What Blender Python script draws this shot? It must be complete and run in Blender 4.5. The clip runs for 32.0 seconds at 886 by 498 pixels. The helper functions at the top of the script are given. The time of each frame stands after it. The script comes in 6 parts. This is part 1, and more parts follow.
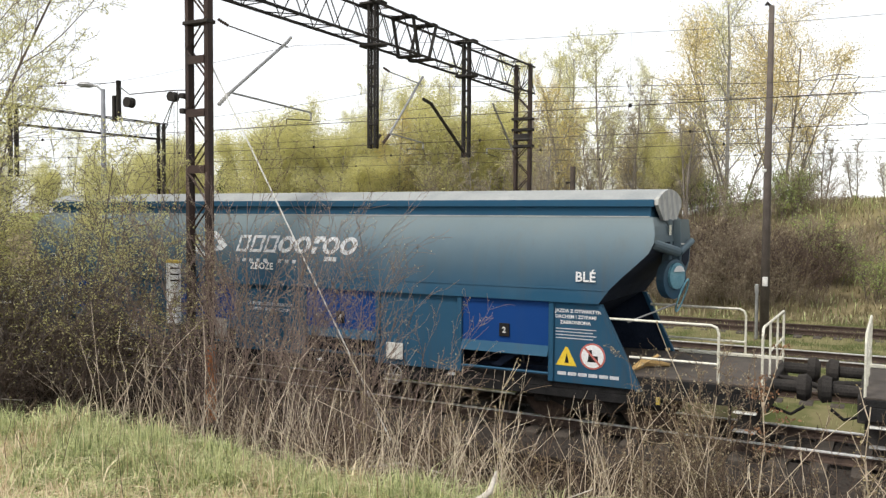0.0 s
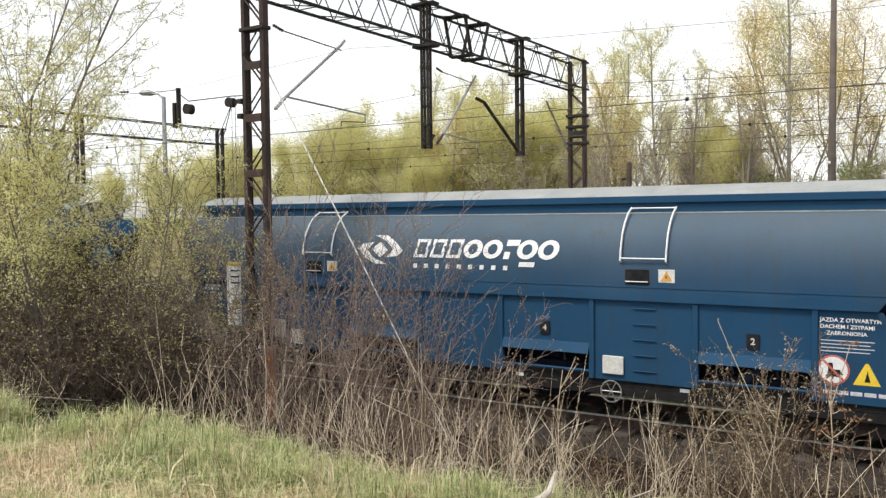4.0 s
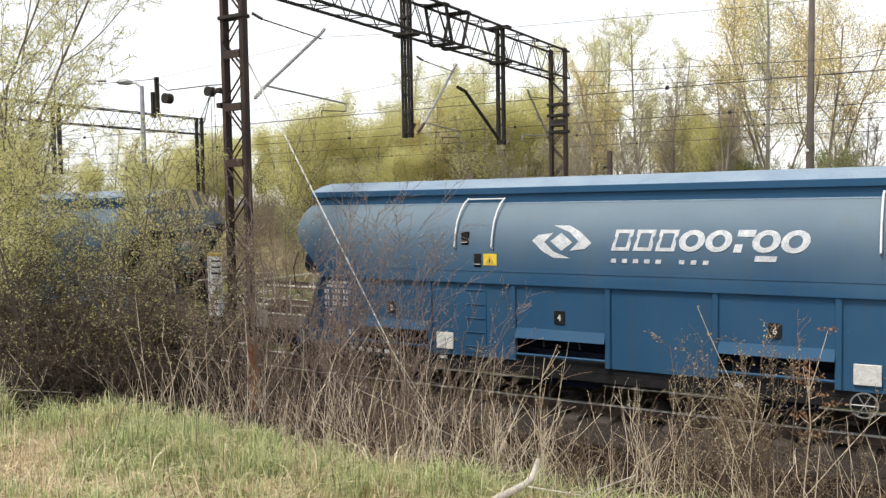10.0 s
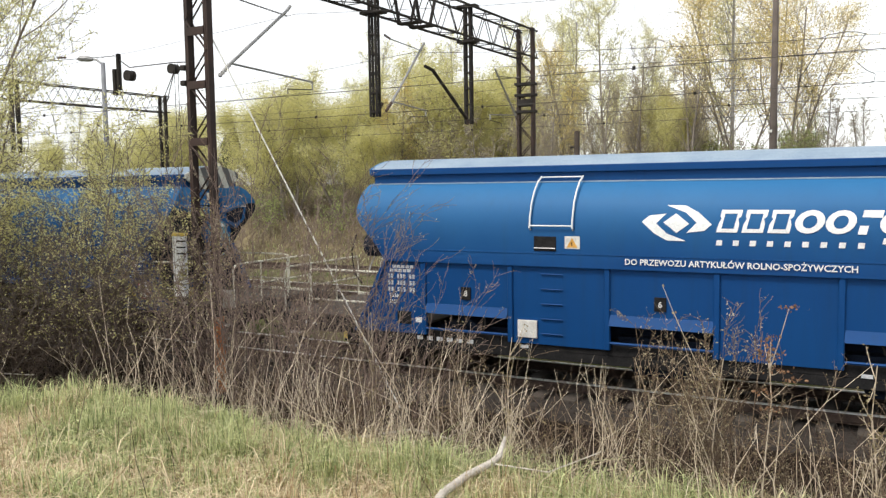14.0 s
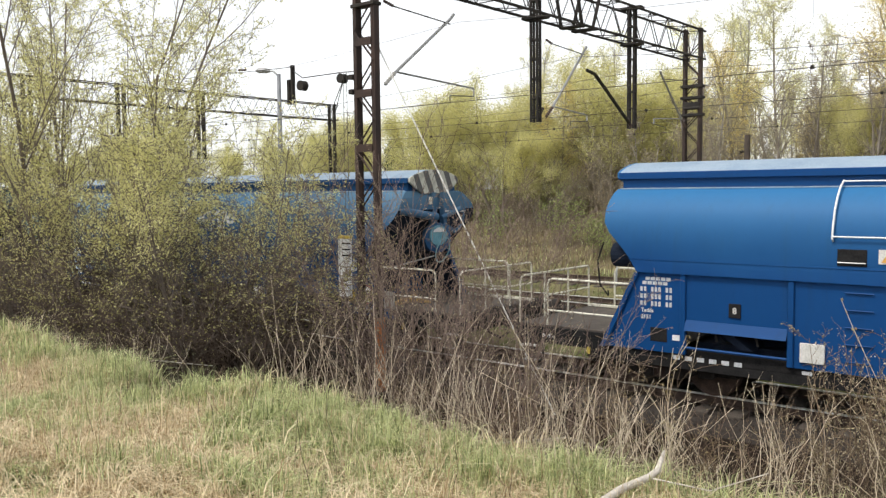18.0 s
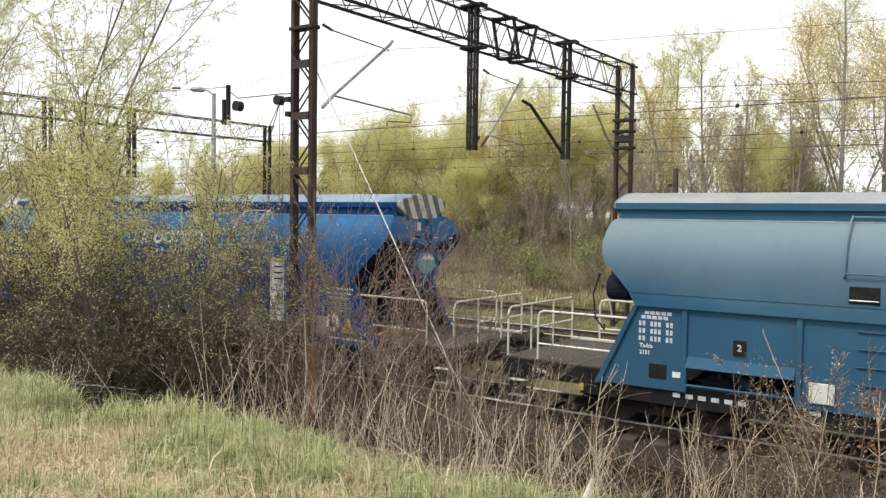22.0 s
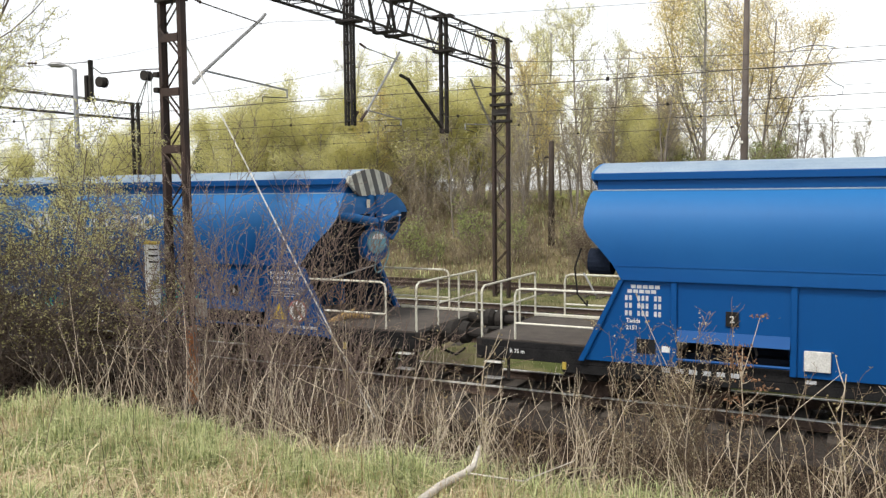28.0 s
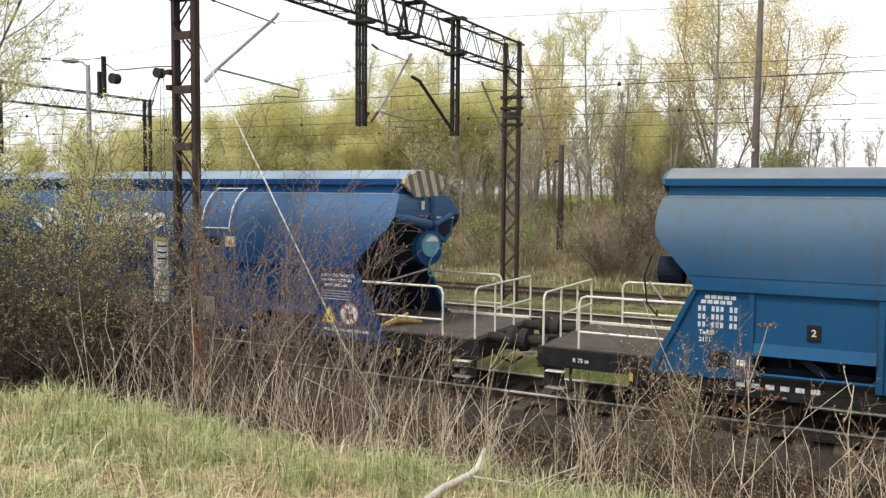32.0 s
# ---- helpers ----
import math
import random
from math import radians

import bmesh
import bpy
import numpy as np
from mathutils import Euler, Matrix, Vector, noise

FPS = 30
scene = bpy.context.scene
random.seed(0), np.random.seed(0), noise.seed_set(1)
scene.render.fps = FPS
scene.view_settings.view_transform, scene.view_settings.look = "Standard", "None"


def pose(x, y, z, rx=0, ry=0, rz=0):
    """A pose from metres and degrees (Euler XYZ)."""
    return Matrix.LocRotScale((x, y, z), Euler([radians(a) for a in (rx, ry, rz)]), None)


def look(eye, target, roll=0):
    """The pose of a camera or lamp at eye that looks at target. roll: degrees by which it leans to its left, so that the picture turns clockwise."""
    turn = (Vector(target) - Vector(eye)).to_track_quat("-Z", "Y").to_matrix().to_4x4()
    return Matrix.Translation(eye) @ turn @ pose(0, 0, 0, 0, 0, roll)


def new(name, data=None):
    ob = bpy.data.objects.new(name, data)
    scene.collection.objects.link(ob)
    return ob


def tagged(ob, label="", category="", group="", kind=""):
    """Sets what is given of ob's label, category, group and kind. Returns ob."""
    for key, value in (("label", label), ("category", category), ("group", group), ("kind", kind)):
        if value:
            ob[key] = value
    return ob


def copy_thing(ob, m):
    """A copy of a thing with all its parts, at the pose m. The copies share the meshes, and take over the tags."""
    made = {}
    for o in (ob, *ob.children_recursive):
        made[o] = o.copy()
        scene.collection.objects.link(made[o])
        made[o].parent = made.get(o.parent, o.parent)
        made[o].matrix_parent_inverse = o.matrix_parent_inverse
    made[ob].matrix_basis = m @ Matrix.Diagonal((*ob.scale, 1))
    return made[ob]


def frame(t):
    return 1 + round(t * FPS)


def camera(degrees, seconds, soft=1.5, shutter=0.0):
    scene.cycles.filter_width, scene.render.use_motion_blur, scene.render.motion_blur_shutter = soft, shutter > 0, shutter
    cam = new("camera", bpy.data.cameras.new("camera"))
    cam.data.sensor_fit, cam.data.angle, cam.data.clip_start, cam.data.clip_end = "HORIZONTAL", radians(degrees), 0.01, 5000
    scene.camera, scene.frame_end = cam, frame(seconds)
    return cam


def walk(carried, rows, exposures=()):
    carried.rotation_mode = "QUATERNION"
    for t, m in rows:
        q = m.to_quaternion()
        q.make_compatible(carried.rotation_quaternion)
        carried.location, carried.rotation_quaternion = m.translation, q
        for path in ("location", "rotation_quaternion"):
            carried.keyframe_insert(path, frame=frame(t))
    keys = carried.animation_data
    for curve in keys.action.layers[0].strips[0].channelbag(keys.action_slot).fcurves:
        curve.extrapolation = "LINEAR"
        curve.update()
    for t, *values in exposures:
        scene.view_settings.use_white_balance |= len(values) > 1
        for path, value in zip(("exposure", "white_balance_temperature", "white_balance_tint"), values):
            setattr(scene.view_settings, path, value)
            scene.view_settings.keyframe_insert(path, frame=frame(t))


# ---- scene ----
cam = camera(56.0, 32.0, soft=1.35)
PATH = [
    (0.0, 0.0, 0.0, 3.76, 87.65, -0.32, 28.59),
    (0.5, 0.0, 0.0, 3.76, 87.56, -0.00, 28.94),
    (1.0, 0.0, 0.0, 3.76, 87.43, 0.46, 29.75),
    (1.5, 0.0, 0.0, 3.76, 87.46, 0.54, 30.55),
    (2.0, 0.0, 0.0, 3.76, 87.59, 0.76, 31.33),
    (2.5, 0.0, 0.0, 3.76, 87.60, 0.74, 31.85),
    (3.0, 0.0, 0.0, 3.76, 87.64, 0.71, 32.20),
    (3.5, 0.0, 0.0, 3.76, 87.67, 0.65, 32.35),
    (5.5, 0.0, 0.0, 3.76, 87.31, 0.64, 32.27),
    (6.0, 0.0, 0.0, 3.76, 87.22, 0.39, 32.35),
    (6.5, 0.0, 0.0, 3.76, 87.21, 0.27, 32.45),
    (7.0, 0.0, 0.0, 3.76, 87.22, 0.36, 32.52),
    (7.5, 0.0, 0.0, 3.76, 87.16, 0.38, 32.47),
    (8.0, 0.0, 0.0, 3.76, 87.15, 0.56, 32.32),
    (8.5, 0.0, 0.0, 3.76, 87.05, 0.43, 32.02),
    (9.0, 0.0, 0.0, 3.76, 86.99, 0.58, 31.72),
    (9.5, 0.0, 0.0, 3.76, 86.96, 0.77, 31.38),
    (10.0, 0.0, 0.0, 3.76, 86.86, 0.91, 31.09),
    (10.5, 0.0, 0.0, 3.76, 86.80, 0.95, 30.81),
    (11.0, 0.0, 0.0, 3.76, 86.70, 1.11, 30.53),
    (11.5, 0.0, 0.0, 3.76, 86.49, 1.35, 30.28),
    (12.0, 0.0, 0.0, 3.76, 86.17, 1.16, 29.98),
    (12.5, 0.0, 0.0, 3.76, 85.96, 0.87, 29.76),
    (13.0, 0.0, 0.0, 3.76, 85.68, 0.86, 29.43),
    (13.5, 0.0, 0.0, 3.76, 85.55, 0.94, 29.14),
    (14.0, 0.0, 0.0, 3.76, 85.44, 0.84, 28.88),
    (14.5, 0.0, 0.0, 3.76, 85.44, 0.98, 28.75),
    (16.5, 0.0, 0.0, 3.76, 85.73, 0.64, 28.92),
    (17.0, 0.0, 0.0, 3.76, 85.78, 0.51, 29.10),
    (17.5, 0.0, 0.0, 3.76, 85.84, 0.57, 31.47),
    (18.0, 0.0, 0.0, 3.76, 85.94, 0.62, 39.75),
    (18.5, 0.0, 0.0, 3.76, 86.19, 0.38, 45.92),
    (19.0, 0.0, 0.0, 3.76, 86.32, -0.14, 48.09),
    (19.5, 0.0, 0.0, 3.76, 86.52, -0.28, 47.11),
    (20.0, 0.0, 0.0, 3.76, 86.70, -0.30, 45.75),
    (20.5, 0.0, 0.0, 3.76, 86.96, -0.60, 44.35),
    (21.0, 0.0, 0.0, 3.76, 87.24, -0.96, 42.07),
    (21.5, 0.0, 0.0, 3.76, 87.49, -1.23, 38.51),
    (22.0, 0.0, 0.0, 3.76, 87.71, -0.82, 35.30),
    (22.5, 0.0, 0.0, 3.76, 87.74, -0.41, 33.15),
    (23.0, 0.0, 0.0, 3.76, 87.78, -0.57, 31.52),
    (23.5, 0.0, 0.0, 3.76, 87.63, -0.92, 31.34),
    (24.0, 0.0, 0.0, 3.76, 87.40, -1.07, 31.09),
    (24.5, 0.0, 0.0, 3.76, 87.34, -0.70, 30.67),
    (26.5, 0.0, 0.0, 3.76, 86.89, 0.13, 28.38),
    (27.0, 0.0, 0.0, 3.76, 86.62, 0.19, 27.38),
    (27.5, 0.0, 0.0, 3.76, 86.29, 0.48, 26.99),
    (28.0, 0.0, 0.0, 3.76, 86.03, 0.58, 27.17),
    (28.5, 0.0, 0.0, 3.76, 85.95, 0.42, 27.59),
    (29.0, 0.0, 0.0, 3.76, 86.01, 0.19, 27.86),
    (29.5, 0.0, 0.0, 3.76, 86.10, 0.08, 28.01),
    (30.0, 0.0, 0.0, 3.76, 86.18, 0.09, 28.35),
    (30.5, 0.0, 0.0, 3.76, 86.20, -0.26, 28.36),
    (31.0, 0.0, 0.0, 3.76, 86.30, -0.46, 28.14),
    (31.5, 0.0, 0.0, 3.76, 86.31, -0.40, 27.79),
    (32.0, 0.0, 0.0, 3.76, 86.18, -0.49, 27.80),
]
walk(cam, [(t, pose(*p)) for t, *p in PATH])

# ---- light: bright thin overcast, soft sun from behind the viewer ----
SUN_EL, SUN_AZ = radians(58), radians(205)
world = bpy.data.worlds.new("sky")
scene.world = world
world.use_nodes = True
wn = world.node_tree
wn.nodes.clear()
sky = wn.nodes.new("ShaderNodeTexSky")
sky.sky_type = "NISHITA"
sky.sun_disc = False
sky.sun_elevation = SUN_EL
sky.sun_rotation = SUN_AZ
sky.air_density, sky.dust_density, sky.ozone_density = 1.0, 1.0, 1.0
cloud = wn.nodes.new("ShaderNodeHueSaturation")
cloud.inputs["Saturation"].default_value = 0.1
cloud.inputs["Value"].default_value = 1.75
back = wn.nodes.new("ShaderNodeBackground")
back.inputs["Strength"].default_value = 0.132
wout = wn.nodes.new("ShaderNodeOutputWorld")
wn.links.new(sky.outputs[0], cloud.inputs["Color"])
wn.links.new(cloud.outputs[0], back.inputs["Color"])
wn.links.new(back.outputs[0], wout.inputs["Surface"])
sun = new("sun", bpy.data.lights.new("sun", "SUN"))
sun.data.energy = 2.7
sun.data.angle = radians(12)
sun.data.color = (1.0, 0.95, 0.87)
sun_to = Vector((math.sin(SUN_AZ) * math.cos(SUN_EL), math.cos(SUN_AZ) * math.cos(SUN_EL), math.sin(SUN_EL)))
sun.matrix_world = look(sun_to * 100, (0, 0, 0))
scene.view_settings.exposure = 0.0


# ---- materials ----
def nodes_of(name):
    m = bpy.data.materials.new(name)
    m.use_nodes = True
    nt = m.node_tree
    return m, nt, nt.nodes["Principled BSDF"]


def mapping(nt, scale, space="Object"):
    tc = nt.nodes.new("ShaderNodeTexCoord")
    mp = nt.nodes.new("ShaderNodeMapping")
    mp.inputs["Scale"].default_value = scale
    nt.links.new(tc.outputs[space], mp.inputs["Vector"])
    return mp.outputs["Vector"]


def noise_tex(nt, vec, scale, detail=4, rough=0.55):
    n = nt.nodes.new("ShaderNodeTexNoise")
    n.inputs["Scale"].default_value = scale
    n.inputs["Detail"].default_value = detail
    n.inputs["Roughness"].default_value = rough
    nt.links.new(vec, n.inputs["Vector"])
    return n.outputs["Fac"]


def ramp(nt, fac, stops):
    r = nt.nodes.new("ShaderNodeValToRGB")
    el = r.color_ramp.elements
    while len(el) < len(stops):
        el.new(0.5)
    for e, (p, c) in zip(el, stops):
        e.position = p
        e.color = (*c, 1) if len(c) == 3 else c
    nt.links.new(fac, r.inputs["Fac"])
    return r.outputs["Color"]


def mix(nt, fac, a, b, mode="MIX"):
    m = nt.nodes.new("ShaderNodeMix")
    m.data_type = "RGBA"
    m.blend_type = mode
    for sock, v in ((m.inputs["Factor"], fac), (m.inputs["A"], a), (m.inputs["B"], b)):
        if isinstance(v, (int, float)):
            sock.default_value = v
        elif isinstance(v, tuple):
            sock.default_value = (*v, 1)
        else:
            nt.links.new(v, sock)
    return m.outputs["Result"]


def bump(nt, bsdf, height, strength, dist=0.01):
    b = nt.nodes.new("ShaderNodeBump")
    b.inputs["Strength"].default_value = strength
    b.inputs["Distance"].default_value = dist
    nt.links.new(height, b.inputs["Height"])
    nt.links.new(b.outputs["Normal"], bsdf.inputs["Normal"])


def plain(name, a, b, scale=3.0, rough=0.6, metal=0.0, stretch=(1, 1, 1), grain=40.0, bumpy=0.25, dist=0.004):
    """Two colours mixed by a coarse and a fine pattern, with fine relief."""
    m, nt, bs = nodes_of(name)
    v = mapping(nt, stretch)
    c = noise_tex(nt, v, scale, 5)
    g = noise_tex(nt, v, grain, 3)
    col = mix(nt, ramp(nt, c, [(0.35, (0, 0, 0)), (0.65, (1, 1, 1))]), a, b)
    col = mix(nt, 0.35, col, ramp(nt, g, [(0.3, tuple(x * 0.6 for x in a)), (0.7, tuple(min(1, x * 1.25) for x in b))]))
    nt.links.new(col, bs.inputs["Base Color"])
    bs.inputs["Roughness"].default_value = rough
    bs.inputs["Metallic"].default_value = metal
    bump(nt, bs, g, bumpy, dist)
    return m


def paint(name, base, fade, grime, amount=0.5, rough=0.42, streak=0.5, paled=0.3, dust_and_light=(0.2, 0.22, 0.23)):
    """Weathered wagon paint: faded patches, run-down streaks, dusting and painted light higher up."""
    m, nt, bs = nodes_of(name)
    v = mapping(nt, (1, 1, 1))
    coarse = noise_tex(nt, v, 0.55, 5)
    vs = mapping(nt, (3.2, 3.2, 0.22))
    st = noise_tex(nt, vs, 1.4, 6, 0.65)
    fine = noise_tex(nt, v, 28, 4, 0.7)
    col = mix(nt, ramp(nt, coarse, [(0.33, (0, 0, 0)), (0.68, (amount,) * 3)]), base, fade)
    col = mix(nt, ramp(nt, st, [(0.5, (0, 0, 0)), (0.78, (streak,) * 3)]), col, grime)
    # soot and rust runs that start at the roof edge
    run = noise_tex(nt, mapping(nt, (2.6, 2.6, 0.07)), 2.2, 6, 0.72)
    patch = noise_tex(nt, v, 0.3, 2)
    hz = nt.nodes.new("ShaderNodeSeparateXYZ")
    nt.links.new(v, hz.inputs[0])
    high = nt.nodes.new("ShaderNodeMapRange")
    high.inputs["From Min"].default_value = 2.5
    high.inputs["From Max"].default_value = 3.7
    nt.links.new(hz.outputs["Z"], high.inputs["Value"])
    spots = ramp(nt, patch, [(0.42, (0.15, 0.15, 0.15)), (0.6, (1, 1, 1))])
    runs = mix(nt, 1.0, ramp(nt, run, [(0.5, (0, 0, 0)), (0.66, (min(1.0, 1.5 * streak),) * 3)]), spots, "MULTIPLY")
    runs = mix(nt, 1.0, runs, high.outputs[0], "MULTIPLY")
    col = mix(nt, runs, col, tuple(0.55 * q for q in grime))
    # paler with height: dusting plus brighter light put into the flank's colour
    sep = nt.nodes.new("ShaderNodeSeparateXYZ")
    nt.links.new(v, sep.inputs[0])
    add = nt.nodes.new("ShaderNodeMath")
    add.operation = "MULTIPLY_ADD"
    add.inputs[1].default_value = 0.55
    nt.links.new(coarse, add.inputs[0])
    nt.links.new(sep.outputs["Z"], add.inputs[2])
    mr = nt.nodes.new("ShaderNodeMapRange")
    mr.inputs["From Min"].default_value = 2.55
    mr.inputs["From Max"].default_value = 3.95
    mr.inputs["To Max"].default_value = paled
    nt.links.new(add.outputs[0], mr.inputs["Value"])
    col = mix(nt, mr.outputs[0], col, dust_and_light)
    col = mix(nt, ramp(nt, fine, [(0.58, (0, 0, 0)), (0.75, (0.3 * streak + 0.08,) * 3)]), col, grime)
    nt.links.new(col, bs.inputs["Base Color"])
    bs.inputs["Roughness"].default_value = rough + 0.2
    bs.inputs["Specular IOR Level"].default_value = 0.2
    bump(nt, bs, coarse, 0.12, 0.03)
    return m


def leaf_mat(name, a, b, glow=0.45):
    m, nt, bs = nodes_of(name)
    geo = nt.nodes.new("ShaderNodeNewGeometry")
    col = ramp(nt, geo.outputs["Random Per Island"], [(0.0, a), (1.0, b)])
    nt.links.new(col, bs.inputs["Base Color"])
    bs.inputs["Roughness"].default_value = 0.6
    bs.inputs["Specular IOR Level"].default_value = 0.25
    tr = nt.nodes.new("ShaderNodeBsdfTranslucent")
    nt.links.new(col, tr.inputs["Color"])
    mx = nt.nodes.new("ShaderNodeMixShader")
    mx.inputs[0].default_value = glow
    nt.links.new(bs.outputs[0], mx.inputs[1])
    nt.links.new(tr.outputs[0], mx.inputs[2])
    nt.links.new(mx.outputs[0], nt.nodes["Material Output"].inputs["Surface"])
    return m


RUST_STEEL = plain("rusty_steel", (0.028, 0.022, 0.02), (0.07, 0.042, 0.034), 2.0, 0.8, 0.2)
DARK_STEEL = plain("dark_steel", (0.023, 0.022, 0.021), (0.06, 0.053, 0.048), 2.5, 0.7, 0.2)
ORANGE_RUST = plain("orange_primer", (0.48, 0.16, 0.05), (0.6, 0.25, 0.1), 4.0, 0.8)
GALV = plain("galvanised", (0.3, 0.3, 0.3), (0.42, 0.42, 0.41), 5.0, 0.5, 0.6)
WIRE = plain("wire", (0.06, 0.055, 0.05), (0.1, 0.09, 0.08), 3.0, 0.6, 0.5)
CERAMIC = plain("ceramic", (0.05, 0.03, 0.025), (0.1, 0.06, 0.045), 6.0, 0.3)
PORCELAIN = plain("pale_porcelain", (0.5, 0.48, 0.45), (0.68, 0.66, 0.62), 6.0, 0.3)
CONCRETE = plain("concrete", (0.33, 0.31, 0.28), (0.48, 0.46, 0.42), 3.0, 0.9, bumpy=0.5)
WEATHERED_WHITE = plain("weathered_white", (0.55, 0.54, 0.5), (0.75, 0.74, 0.7), 6.0, 0.7)
WHITE = plain("white_paint", (0.72, 0.73, 0.72), (0.85, 0.85, 0.84), 4.0, 0.5)
CREAM = plain("cream_paint", (0.62, 0.59, 0.47), (0.8, 0.78, 0.68), 7.0, 0.55)
YELLOW = plain("yellow_paint", (0.75, 0.5, 0.02), (0.85, 0.62, 0.06), 6.0, 0.5)
AMBER = plain("amber_paint", (0.62, 0.3, 0.05), (0.75, 0.42, 0.1), 6.0, 0.5)
OCHRE = plain("ochre_paint", (0.5, 0.36, 0.05), (0.6, 0.45, 0.1), 6.0, 0.5)
RED = plain("red_paint", (0.42, 0.1, 0.08), (0.55, 0.17, 0.14), 6.0, 0.5)
BLACK = plain("black_paint", (0.010, 0.010, 0.011), (0.026, 0.025, 0.025), 5.0, 0.55)
TEAL_DISC = plain("teal_cap", (0.1, 0.3, 0.4), (0.2, 0.42, 0.5), 5.0, 0.45)
# soot and the shade beneath the tank share this near-black colour
DARK_END = plain("shaded_sooty_blue_black", (0.008, 0.013, 0.026), (0.022, 0.03, 0.05), 1.5, 0.5)
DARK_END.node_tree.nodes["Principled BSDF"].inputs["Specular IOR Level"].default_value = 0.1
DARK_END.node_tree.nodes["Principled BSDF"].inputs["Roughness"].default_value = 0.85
for dull in (BLACK, DARK_STEEL):
    dull.node_tree.nodes["Principled BSDF"].inputs["Specular IOR Level"].default_value = 0.15
    dull.node_tree.nodes["Principled BSDF"].inputs["Roughness"].default_value = 0.8
DECK = plain("deck_plate", (0.05, 0.042, 0.036), (0.1, 0.083, 0.07), 4.0, 0.85, grain=60)
STRAW_GRAIN = plain("spilt_grain", (0.45, 0.28, 0.1), (0.62, 0.42, 0.18), 9.0, 0.9)
# worn steel made near white, the sky's reflection put into its colour
RAIL_TOP = plain("worn_rail_glint", (0.78, 0.77, 0.76), (0.9, 0.9, 0.89), 8.0, 0.32, 0.4, bumpy=0.03)
RAIL_SIDE = plain("rusty_rail", (0.045, 0.03, 0.024), (0.1, 0.066, 0.05), 6.0, 0.85)
# ballast kept near black, shade beside the wagons put into its colour
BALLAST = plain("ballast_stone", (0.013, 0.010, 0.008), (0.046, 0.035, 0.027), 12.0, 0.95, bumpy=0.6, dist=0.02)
GREEN_GRAFF = plain("green_spray", (0.02, 0.42, 0.3), (0.05, 0.55, 0.4), 6.0, 0.5)
PALE_GRAFF = plain("pale_spray", (0.4, 0.55, 0.75), (0.55, 0.68, 0.82), 6.0, 0.5)
BARK = plain("grey_bark", (0.1, 0.08, 0.062), (0.22, 0.18, 0.15), 5.0, 0.9, stretch=(1, 1, 0.3), bumpy=0.6)
BIRCH = plain("birch_bark", (0.16, 0.14, 0.12), (0.5, 0.48, 0.45), 4.0, 0.85, stretch=(1, 1, 2.5))
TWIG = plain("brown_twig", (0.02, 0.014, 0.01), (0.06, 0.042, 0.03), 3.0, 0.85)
THORNTWIG = plain("thorn_twig", (0.06, 0.042, 0.031), (0.19, 0.14, 0.105), 2.0, 0.85)
SLEEPER = plain("dark_sleeper", (0.035, 0.028, 0.022), (0.09, 0.074, 0.06), 3.0, 0.9, bumpy=0.5)
REDTWIG = plain("red_brown_twig", (0.03, 0.017, 0.012), (0.1, 0.058, 0.04), 2.0, 0.8)
GREYTWIG = plain("grey_beige_twig", (0.075, 0.05, 0.032), (0.28, 0.2, 0.13), 1.5, 0.85)
BROWNTWIG = plain("dark_brown_twig", (0.06, 0.04, 0.03), (0.16, 0.11, 0.082), 2.0, 0.85)
PALETWIG = plain("pale_grey_twig", (0.1, 0.068, 0.055), (0.3, 0.22, 0.18), 1.5, 0.85)
LEAF_GREEN = leaf_mat("fresh_leaf", (0.26, 0.33, 0.1), (0.46, 0.52, 0.2), 0.4)
# twig brown lightened for the slope, distance haze put into the colour
HAZE_TWIG = plain("hazed_brown_twig", (0.18, 0.14, 0.1), (0.32, 0.26, 0.19), 3.0, 0.85)
DRY = plain("dry_stalk", (0.34, 0.25, 0.17), (0.82, 0.71, 0.55), 1.2, 0.9)
PALE_WOOD = plain("bleached_wood", (0.42, 0.37, 0.32), (0.62, 0.58, 0.52), 5.0, 0.9, bumpy=0.5)
SEEDHEAD = plain("seed_heads", (0.14, 0.07, 0.035), (0.27, 0.15, 0.08), 8.0, 0.9)
LEAF_WILLOW = leaf_mat("willow_leaf", (0.56, 0.54, 0.22), (0.86, 0.82, 0.44), 0.53)
LEAF_BUSH = leaf_mat("bush_leaf", (0.34, 0.32, 0.12), (0.6, 0.56, 0.28), 0.45)
LEAF_BIRCH = leaf_mat("birch_leaf", (0.66, 0.63, 0.28), (0.9, 0.87, 0.48), 0.55)
LEAF_GOLD = leaf_mat("catkin_leaf", (0.72, 0.58, 0.21), (0.92, 0.8, 0.38), 0.55)
# bark paled for far trees, haze and sky glow put into the colour
BARK_FAR = plain("hazed_far_bark", (0.2, 0.17, 0.14), (0.36, 0.32, 0.28), 5.0, 0.9, stretch=(1, 1, 0.3))
LEAF_PINE = leaf_mat("needle", (0.025, 0.045, 0.018), (0.05, 0.08, 0.03), 0.2)
BUD = leaf_mat("bud", (0.2, 0.15, 0.07), (0.46, 0.39, 0.22), 0.35)
VERGE = leaf_mat("verge_blade", (0.12, 0.13, 0.05), (0.4, 0.38, 0.2), 0.35)
PALE_BUD = leaf_mat("pale_bud", (0.27, 0.22, 0.13), (0.6, 0.53, 0.36), 0.35)
GRASS_G = leaf_mat("green_blade", (0.13, 0.18, 0.06), (0.82, 0.84, 0.46), 0.42)
GRASS_D = leaf_mat("straw_blade", (0.32, 0.22, 0.11), (1.0, 0.87, 0.62), 0.36)


